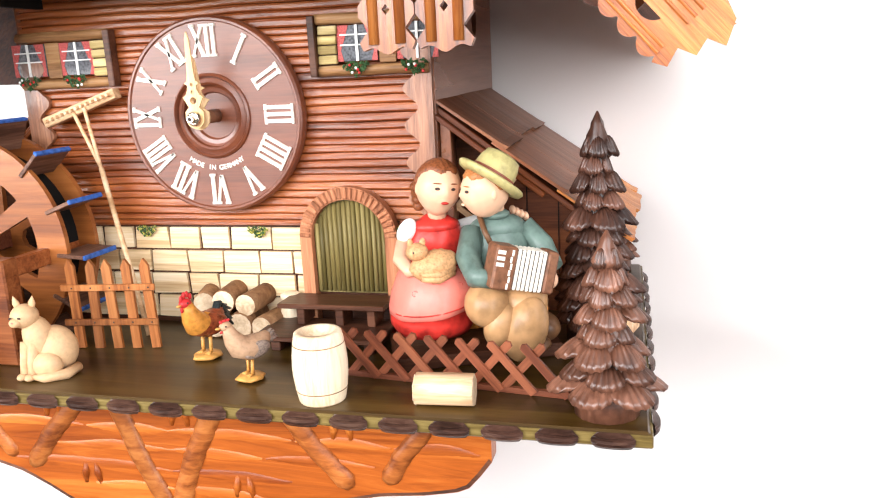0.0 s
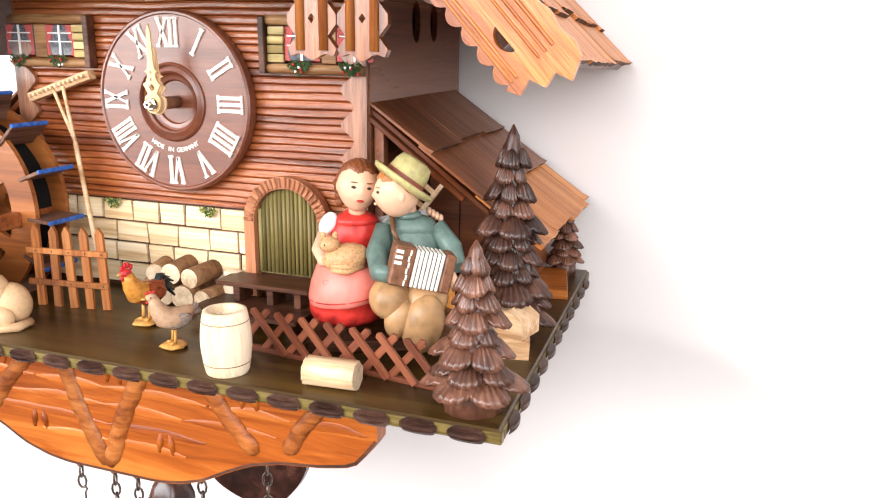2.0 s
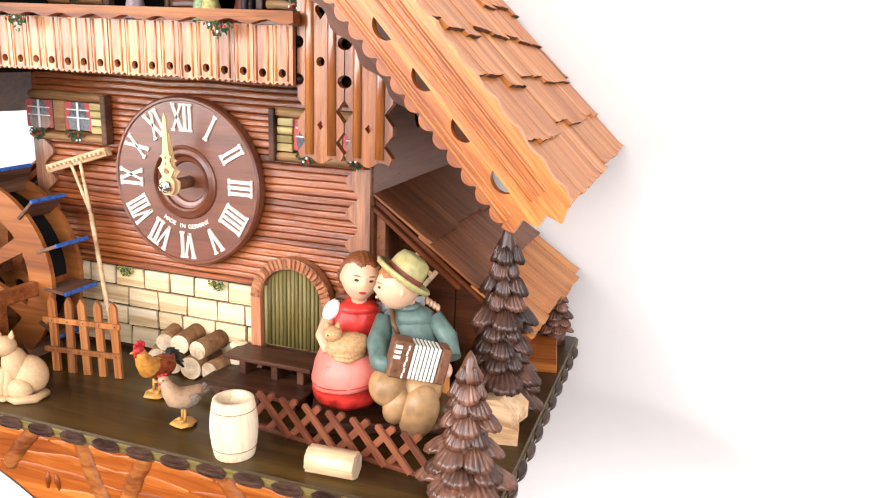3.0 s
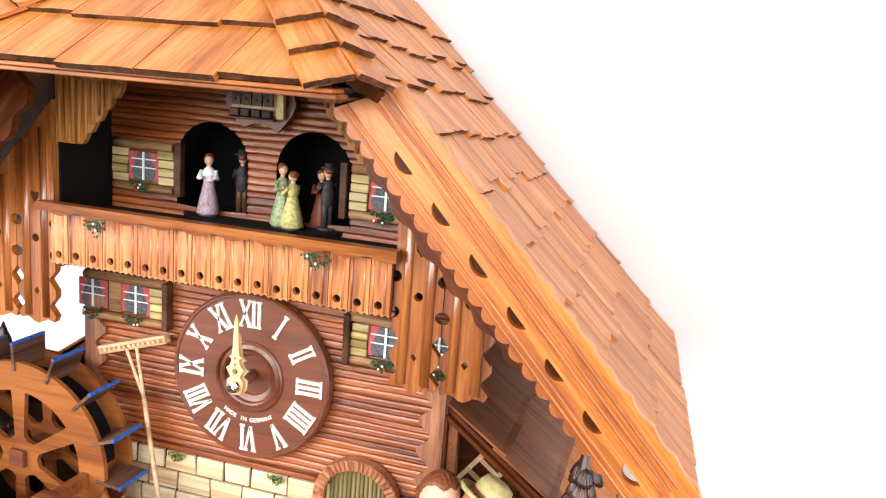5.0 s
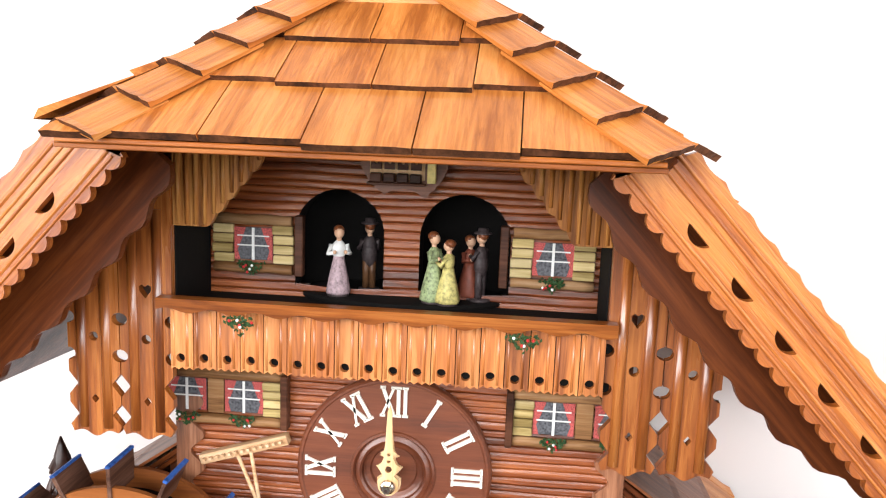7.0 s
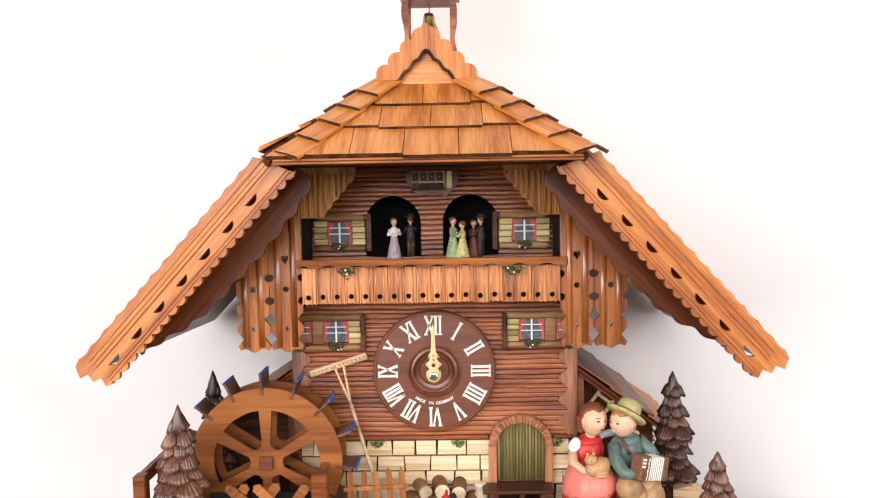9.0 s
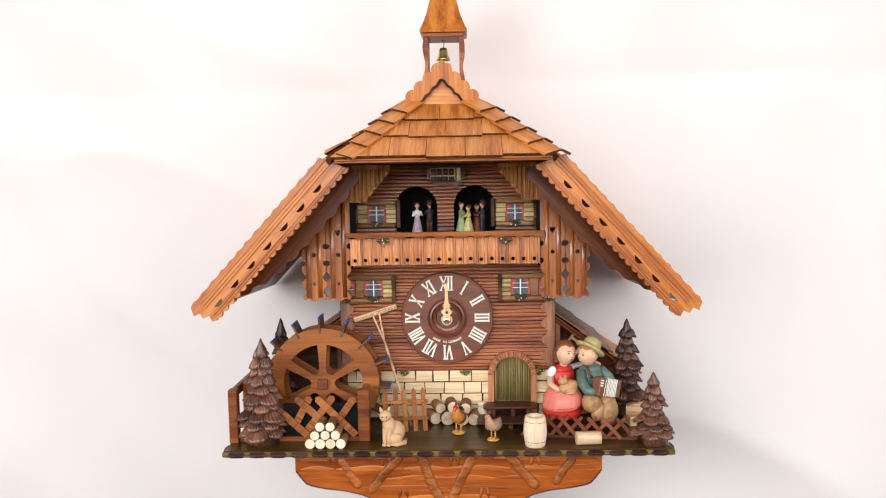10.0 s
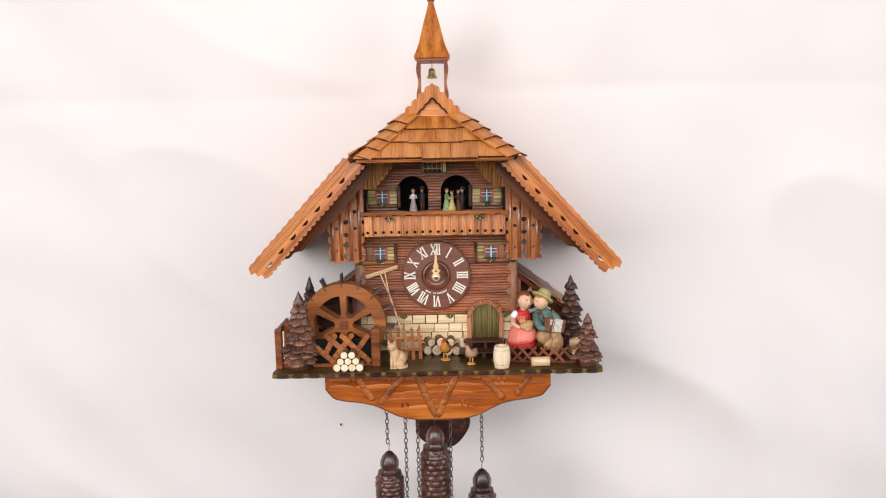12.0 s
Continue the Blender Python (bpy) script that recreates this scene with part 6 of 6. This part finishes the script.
def bird(name, x, y, turn, scale, body, wing, tail, neck, cock, label):
    bm = bmesh.new()
    mats = [body, wing, tail, neck, M_BERRY, M_CLAY, M_LINE]
    tube(bm, [(0.0115, 0, 0.0262), (0.009, 0, 0.0238), (0.0045, 0, 0.0208), (0.0, 0, 0.0198), (-0.004, 0, 0.0215), (-0.0068, 0, 0.0262), (-0.0086, 0, 0.0308), (-0.0098, 0, 0.0352)], [0.0018, 0.0042, 0.0066, 0.0074, 0.0069, 0.0052, 0.0037, 0.0027], 16, 0)
    for f in bm.faces:
        c = f.calc_center_median()
        f.material_index = 3 if c.z - 0.7 * c.x > 0.0262 + 0.0008 * math.sin(900 * c.y) and c.x < 0.002 else 0
    blob(bm, (-0.0104, 0, 0.0355), (0.0032, 0.0026, 0.0028), 3 if not cock else 4, seg=12, rings=8)
    blob(bm, (-0.0142, 0, 0.035), (0.0018, 0.0008, 0.0008), 5, seg=6, rings=5)
    for k in range(4 if cock else 3):
        blob(bm, (-0.0125 + 0.0018 * k, 0, 0.0385 + (0.0008 if k in (1, 2) else 0) * (2 if cock else 0.5)), (0.0012, 0.0007, 0.002 if cock else 0.0009), 4, seg=7, rings=5)
    blob(bm, (-0.0128, 0, 0.0325), (0.0009, 0.0007, 0.0018 if cock else 0.0008), 4, seg=6, rings=5)
    for s in (-1, 1):
        blob(bm, (-0.0112, s * 0.0024, 0.0362), 0.0005, 6, seg=6, rings=4)
        blob(bm, (0.0025, s * 0.0052, 0.0195), (0.0075, 0.0018, 0.0048), 1, (0, -16, 0), 12, 8)
    for k in range(7 if cock else 5):
        a = (-20 + 15 * k) if cock else (10 + 9 * k)
        top = 0.0125 if cock else 0.0095
        e = Vector((0.0075 + top * math.cos(radians(a)) * 0.9, 0.001 * ((k % 3) - 1), 0.021 + top * math.sin(radians(a))))
        mid = Vector((0.0075, 0, 0.021)).lerp(e, 0.55) + Vector((0, 0, 0.0022 if cock else 0.0))
        tube(bm, [(0.0065, 0, 0.0205), tuple(mid), (e.x, e.y, e.z - (0.003 if cock else 0))], [0.0026, 0.0019, 0.0006], 7, 2)
    for s in (-1, 1):
        tube(bm, [(0.0005, s * 0.0024, 0.0135), (0.0, s * 0.0024, 0.004)], 0.0009, 7, 5)
        for d in (-0.003, 0.001):
            tube(bm, [(0.0, s * 0.0024, 0.0045), (-0.003, s * 0.0024 + d * 0.4, 0.0036)], 0.0007, 6, 5)
    vs = blob(bm, (0, 0, 0.0018), (0.0075, 0.0065, 0.0022), 5, seg=14, rings=8)
    for v in vs:
        v.co.z = max(v.co.z, 0.0)
        k = 1 + 0.2 * noise.noise(v.co * 350)
        v.co.x *= k
        v.co.y *= k
    ob = part(name, bm, mats)
    ob.matrix_basis = pose(x, y, P, 0, 0, turn) @ Matrix.Diagonal((scale * 1.06, scale * 1.15, scale * 0.92, 1))
    tagged(ob, label, "bird figurine")


bird("rooster_figurine", 0.0135, -0.066, 76, 1.12, M_COCK_R, M_COCK_R, M_COCK_B, M_COCK_Y, True, "painted rooster figurine with yellow neck and black tail")
bird("hen_figurine", 0.0555, -0.0935, 52, 1.0, M_HEN, M_HENWING, M_HENWING, M_HEN, False, "buff and grey painted hen figurine on amber base")

# ---- turned and split wood ----


def barrel():
    t = thing("barrel", pose(0.1045, -0.1115, P) @ Matrix.Scale(0.96, 4), "pale turned wooden barrel with hollow top", "barrel")
    bm = bmesh.new()
    prof = [(0.0118, 0.0), (0.0122, 0.0008), (0.0134, 0.007), (0.01425, 0.0145), (0.0144, 0.019), (0.0141, 0.025), (0.0132, 0.032), (0.0122, 0.0368), (0.0116, 0.0372), (0.0088, 0.0372), (0.0075, 0.0345), (0.004, 0.0325), (0.0001, 0.032)]
    lathe(bm, prof, 40)
    part("barrel_body", bm, M_PALE, t, "", True)
    for z, r in ((0.0068, 0.0134), (0.0312, 0.01335)):
        bm = bmesh.new()
        lathe(bm, [(r, z - 0.00028), (r + 0.00012, z), (r, z + 0.00028)], 40, cap=False)
        part("scored_ring", bm, M_BARK, t, "thin burnt ring")


barrel()


def round_log(name, m, length, r, mat_side, mat_end, label, group="", sides=18):
    t = thing(name, m, label, "log", group)
    bm = bmesh.new()
    tube(bm, [(-length / 2, 0, 0), (-length / 6, 0, 0), (length / 6, 0, 0), (length / 2, 0, 0)], r, sides)
    jitter(bm, r * 0.03, 400)
    body_o = part("log_body", bm, mat_side, t)
    for s in (-1, 1):
        bm = bmesh.new()
        lathe(bm, [(r * 0.97, -0.0002), (r * 0.96, 0.00025), (r * 0.5, 0.0003), (0.0001, 0.0003)], sides, m=pose(s * length / 2, 0, 0, 0, 90 * s, 0), cap=False)
        part("cut_end", bm, mat_end, t, "pale sawn end")
    return t


round_log("log", pose(0.1675, -0.1095, P + 0.0076, 8, 0, 4), 0.0285, 0.0082, M_PALEX, M_CUT, "short pale split log lying on the platform", "", 7)
for row, count in ((0, 4), (1, 3), (2, 2)):
    for i in range(count):
        r = 0.0061 if row == 0 else 0.0056
        x = -0.1437 + (i - (count - 1) / 2) * 0.0122
        round_log("firewood_log", pose(x, -0.106 + rnd.uniform(-0.001, 0.001), P + 0.0061 + row * 0.0102, 0, 0, 90), 0.028, r, M_BARK, M_PALE, "small bark-covered firewood log with white sawn end", "firewood stack", 14)
for i, (x, y, z, a, r, ln) in enumerate(((-0.021, -0.016, 0.0088, 112, 0.009, 0.026), (-0.0035, -0.019, 0.0105, 102, 0.0107, 0.028), (0.0165, -0.02, 0.0098, 94, 0.01, 0.03), (0.034, -0.019, 0.0086, 84, 0.0088, 0.03), (-0.0135, -0.0155, 0.0235, 108, 0.0078, 0.024), (0.0045, -0.018, 0.0262, 98, 0.0086, 0.027), (0.0225, -0.0185, 0.0248, 88, 0.0082, 0.028))):
    round_log("split_log", pose(x, y, P + z * 0.88, 20 * i, 0, a), ln, r * 0.85, M_BARK, M_CUT, "split brown log with pale sawn end", "log pile", 14)


def milk_can():
    t = thing("milk_can", pose(0.0435, -0.0135, P), "pale turned wooden milk can beside the steps", "milk can")
    bm = bmesh.new()
    lathe(bm, [(0.0062, 0.0), (0.0068, 0.001), (0.0072, 0.008), (0.0068, 0.014), (0.0048, 0.0175), (0.0046, 0.02), (0.0062, 0.0225), (0.0063, 0.024), (0.005, 0.025), (0.0001, 0.0245)], 24)
    part("can_body", bm, M_PALE, t, "", True)


milk_can()


def wood_block(x, y, z, turn, sx, sy, sz, tilt=0, split=0.0):
    t = thing("wood_block", pose(x, y, P + z, 0, tilt, turn), "pale sawn wooden block in a small stack", "wood block", "wood blocks")
    out = [(-sx / 2, 0), (sx / 2, 0), (sx / 2, sz * 0.82), (sx * 0.14, sz * 1.0 + split), (-sx / 2, sz * 0.9)]
    part("block", plate(out, (), sy, pose(0, -sy / 2, 0)), M_PALEX, t)


wood_block(0.2405, -0.028, 0.0, 12, 0.026, 0.022, 0.0125)
wood_block(0.2415, -0.0255, 0.0122, -14, 0.026, 0.022, 0.0125, 0, 0.004)
t = thing("loose_plank", pose(0.236, 0.112, P, 0, 0, 12), "orange-brown loose plank lying on the platform", "plank")
part("plank", boxed(-0.012, 0.012, -0.03, 0.03, 0.0, 0.007, 0.0005), M_RAIL, t)

# ---- fences and rake ----


def picket_fence():
    t = thing("picket_fence", pose(-0.0525, -0.056, P, -2, 0, 8), "small brown picket fence with pointed slats", "fence")
    for i in range(5):
        x = -0.0245 + 0.0122 * i
        out = [(-0.0028, 0.0), (0.0028, 0.0), (0.0028, 0.051), (0, 0.0555), (-0.0028, 0.051)]
        part("picket", plate(out, (), 0.0024), M_FENCE, t).matrix_basis = pose(x, -0.0024, rnd.uniform(0, 0.001), 0, rnd.uniform(-2.2, 2.2) - 1, 0)
    for z in (0.017, 0.0385):
        r = part("rail", boxed(-0.032, 0.028, -0.0044, -0.0024, z - 0.002, z + 0.002, 0.0004), M_FENCE, t)
        for i in range(5):
            bm = bmesh.new()
            blob(bm, (-0.0245 + 0.0122 * i, -0.0045, z), (0.0006, 0.0003, 0.0006), 0, seg=7, rings=4)
            part("nail", bm, M_LINE, r)


picket_fence()


def lattice_fence(x0, y0, x1, y1, n, lean):
    ang = math.degrees(math.atan2(y1 - y0, x1 - x0))
    ln = math.hypot(x1 - x0, y1 - y0)
    t = thing("lattice_fence", pose(x0, y0, P, lean, 0, ang), "low red-brown crossed lattice fence", "fence", "lattice fences")
    part("bottom_rail", boxed(0, ln, -0.0015, 0.0018, 0, 0.003, 0.0003), M_LATTICE, t)
    step = ln / n
    for i in range(n + 1):
        for d, y in ((-1, -0.0026), (1, -0.0008)):
            xs = i * step
            xe = xs + d * 0.0215
            if not -0.004 <= xe <= ln + 0.004:
                continue
            a = math.degrees(math.atan2(0.0245, xe - xs))
            L = math.hypot(0.0245, xe - xs)
            out = [(0, -0.0021), (L, -0.0021), (L + 0.0012, 0), (L, 0.0021), (0, 0.0021)]
            part("lattice_slat", plate(out, (), 0.0017), M_LATTICE, t).matrix_basis = pose(xs, y, 0.0015, 0, -a, 0)


lattice_fence(0.091, -0.0775, 0.2255, -0.0945, 8, 3)
lattice_fence(0.2265, -0.0935, 0.2505, -0.071, 2, 3)


def rake():
    t = thing("rake", pose(0, 0, P), "pale wooden hay rake leaning on the chalet wall", "rake")
    a, b = Vector((-0.121, -0.0085, 0.1345)), Vector((-0.0655, -0.0085, 0.152))
    d = b - a
    ang = math.degrees(math.atan2(d.z, d.x))
    head = part("rake_head", boxed(0, d.length, -0.0035, 0.0035, -0.0032, 0.0032, 0.0005), M_PALEX, t)
    head.matrix_basis = pose(*a, 0, -ang, 0)
    for i in range(13):
        part("tooth", boxed(0.003 + i * 0.0042, 0.0047 + i * 0.0042, -0.0062, -0.0034, -0.0006, 0.0012), M_PALEX, head)
    mid = a.lerp(b, 0.52)
    j, foot = Vector((-0.0818, -0.0125, 0.105)), Vector((-0.0475, -0.0335, 0.0))
    for o in (-0.0045, 0.004):
        bm = bmesh.new()
        tube(bm, [tuple(mid + Vector((o, -0.0042, -0.001 + o * 0.3))), tuple(j)], 0.0012, 8)
        part("fork", bm, M_PALEX, t)
    bm = bmesh.new()
    tube(bm, [tuple(j), tuple(j.lerp(foot, 0.5)), tuple(foot)], 0.0017, 10)
    part("handle", bm, M_PALEX, t, "long thin handle")


rake()

# ---- dancers on their turntable ----
t = thing("turntable", pose(0, 0.012, P + 0.2407), "black turntable for the small dancers", "turntable")
bm = bmesh.new()
lathe(bm, [(0.047, 0.0), (0.0475, 0.0015), (0.046, 0.003)], 40)
bmesh.ops.scale(bm, vec=(1.35, 0.72, 1), verts=bm.verts)
part("turntable_disc", bm, M_BLACK, t)


def dancer(x, y, turn, h, skirt, top, man, label):
    bm = bmesh.new()
    mats = [skirt, top, M_SKIN, M_HAIR, M_DARKCOAT]
    if man:
        for s in (-1, 1):
            tube(bm, [(s * 0.0022, 0, 0.0015), (s * 0.002, 0, h * 0.5)], [0.0022, 0.0026], 8, 0)
        blob(bm, (0, 0, h * 0.52), (0.0052, 0.0042, h * 0.2), 1, seg=10, rings=8)
    else:
        vs = lathe(bm, [(0.0076, 0.0015), (0.0078, 0.003), (0.006, h * 0.28), (0.0038, h * 0.5), (0.0034, h * 0.56)], 16)
        for v in vs:
            a = math.atan2(v.co.y, v.co.x)
            v.co.x *= 1 + 0.07 * math.sin(a * 6)
            v.co.y *= 1 + 0.07 * math.sin(a * 6)
    blob(bm, (0, 0, h * 0.65), (0.0047, 0.0036, h * 0.14), 1, seg=10, rings=8)
    for s in (-1, 1):
        tube(bm, [(s * 0.0046, 0, h * 0.72), (s * 0.0064, -0.002, h * 0.6), (s * 0.0036, -0.0058, h * 0.63)], [0.0019, 0.0018, 0.0013], 7, 1)
        blob(bm, (s * 0.0034, -0.0062, h * 0.635), 0.0013, 2, seg=6, rings=5)
    tube(bm, [(0, 0, h * 0.76), (0, 0, h * 0.83)], 0.0016, 8, 2)
    blob(bm, (0, -0.0003, h * 0.89), (0.0032, 0.0034, h * 0.085), 2, seg=10, rings=8)
    blob(bm, (0, 0.0007, h * 0.925), (0.0035, 0.0036, h * 0.07), 3, seg=10, rings=8)
    if man:
        lathe(bm, [(0.0058, 0), (0.0058, 0.0007), (0.0036, 0.001), (0.0032, 0.0034), (0.0005, 0.0038)], 12, mi=4, m=pose(0, 0.0006, h * 0.955))
    lathe(bm, [(0.007, 0.0), (0.0068, 0.0016)], 14, mi=4)
    ob = part("dancer_doll", bm, mats, smooth=True)
    ob.matrix_basis = pose(x, y, P + 0.2438, 0, 0, turn) @ Matrix.Scale(0.94, 4)
    tagged(ob, label, "doll", "dancer dolls")


dancer(-0.0365, -0.006, 20, 0.045, M_LILAC, M_WHITE, False, "tiny painted dancer doll in lilac dress and white blouse")
dancer(-0.0215, 0.012, 200, 0.046, M_BOOT, M_DARKCOAT, True, "tiny painted dancer doll in dark brown coat")
dancer(0.0205, -0.0105, 60, 0.045, M_DGREEN, M_DGREEN, False, "tiny painted dancer doll in pale green dress")
dancer(0.0295, -0.0135, 250, 0.041, M_YELLOW, M_YELLOW, False, "tiny painted dancer doll in yellow dress")
dancer(0.0405, 0.006, 40, 0.041, M_HATBAND, M_HATBAND, False, "tiny painted dancer doll in dark red dress")
dancer(0.0475, 0.0005, 240, 0.045, M_DARKCOAT, M_DARKCOAT, True, "tiny painted dancer doll in navy coat")
dancer(-0.005, 0.034, 0, 0.044, M_GREENCOAT, M_GREENCOAT, False, "tiny painted dancer doll in green at the back")

# ---- weights, chains, pendulum ----


def cone_weight(x, y, ztop, r, length):
    t = thing("pine_cone_weight", pose(x, y, ztop), "dark brown cast pine cone clock weight on a chain", "clock weight", "pine cone weights")
    bm = bmesh.new()
    lathe(bm, [(0.0012, 0.0), (0.006, -0.003), (0.0125, -0.012), (0.0155, -0.022), (0.0158, -0.03), (0.0145, -0.036), (r * 0.75, -0.041)], 24)
    for v in bm.verts:
        k = 1 + 0.09 * math.sin(5 * math.atan2(v.co.y, v.co.x)) * min(1.0, -v.co.z / 0.02)
        v.co.x, v.co.y, v.co.z = v.co.x * k, v.co.y * k, v.co.z * 0.94
    part("cap", bm, M_CONE, t, "lobed cast cap", True)
    bm = bmesh.new()
    na, nz = 70, 102
    rows = []
    for j in range(nz + 1):
        f = j / nz
        z = -0.036 - (length - 0.036) * f
        rr = r * min(1.0, (0.6 + 0.4 * min(1, f * 9) ** 0.6)) * (1 - 0.75 * max(0, f - 0.72) ** 1.6 * 3.2)
        row = []
        for i in range(na):
            th = 2 * math.pi * i / na
            k = f * 17
            u = (th / (2 * math.pi) * 10 + 0.5 * (int(k) % 2)) % 1.0
            v = k % 1.0
            b = (1 - abs(2 * u - 1) ** 2) ** 0.5 * (v ** 0.7) * min(1.0, 4 * (1 - v)) * 0.0028
            row.append(bm.verts.new(((rr + b - 0.0025) * math.cos(th), (rr + b - 0.0025) * math.sin(th), z)))
        rows.append(row)
    for p, q in zip(rows, rows[1:]):
        for i in range(na):
            bm.faces.new((p[i], p[(i + 1) % na], q[(i + 1) % na], q[i])).smooth = True
    bm.faces.new(rows[-1])
    part("cone_body", bm, M_CONE, t, "rows of overlapping scales")
    bm = bmesh.new()
    tube(bm, [(0, 0, -0.002), (0, 0, 0.008), (0.002, 0, 0.011), (0.0, 0, 0.0135)], 0.0007, 7)
    part("hook", bm, M_IRON, t, "thin wire hook")


def chain(x, y, z0, z1):
    t = thing("chain", pose(x, y, z0), "dark iron clock chain of oval links", "chain", "clock chains")
    if not chain_mesh:
        bm = bmesh.new()
        pts = []
        n = 10
        ring = []
        for i in range(n):
            a = 2 * math.pi * i / n
            c = Vector((0.0029 * math.cos(a), 0, 0.0056 * math.sin(a)))
            o = Vector((math.cos(a), 0, math.sin(a)))
            ring.append([bm.verts.new(c + 0.0009 * (math.cos(b) * o + math.sin(b) * Vector((0, 1, 0)))) for b in [2 * math.pi * q / 5 for q in range(5)]])
        for i in range(n):
            p, q = ring[i], ring[(i + 1) % n]
            for s in range(5):
                bm.faces.new((p[s], p[(s + 1) % 5], q[(s + 1) % 5], q[s])).smooth = True
        me = bpy.data.meshes.new("link")
        bmesh.ops.recalc_face_normals(bm, faces=bm.faces)
        bm.to_mesh(me)
        bm.free()
        me.materials.append(M_IRON)
        chain_mesh.append(me)
    z, i = 0.0, 0
    while z0 + z > z1:
        share("link", chain_mesh[0], t, pose(0, 0, z, 0, 0, 90 * (i % 2) + 25))
        z -= 0.0089
        i += 1


chain_mesh = []
cone_weight(-0.0885, -0.03, P - 0.170, 0.0265, 0.17)
cone_weight(-0.0075, -0.03, P - 0.125, 0.028, 0.20)
cone_weight(0.0735, -0.03, P - 0.206, 0.026, 0.17)
chain(-0.0905, -0.03, P - 0.046, P - 0.158)
chain(-0.0585, -0.03, P - 0.046, P - 0.42)
chain(-0.0375, -0.03, P - 0.046, P - 0.42)
chain(0.0195, -0.03, P - 0.046, P - 0.42)
chain(0.074, -0.03, P - 0.046, P - 0.196)
chain(-0.0085, -0.03, P - 0.046, P - 0.114)


def pendulum():
    t = thing("pendulum", pose(0.005, 0.055, P - 0.150), "dark brown leaf-shaped wooden pendulum bob", "pendulum")
    out = []
    for i in range(60):
        a = 2 * math.pi * i / 60
        r = 0.0505 * (1 + 0.025 * math.cos(5 * a))
        out.append((r * math.cos(a), r * math.sin(a)))
    bm = plate(out, (), 0.006)
    part("bob", bm, M_CONE, t, "round dark wooden bob")
    part("rod", boxed(-0.002, 0.002, 0.0062, 0.009, 0.02, 0.12), M_CASE, t, "thin wooden rod")


pendulum()

# ---- bricks last ----
bricks()
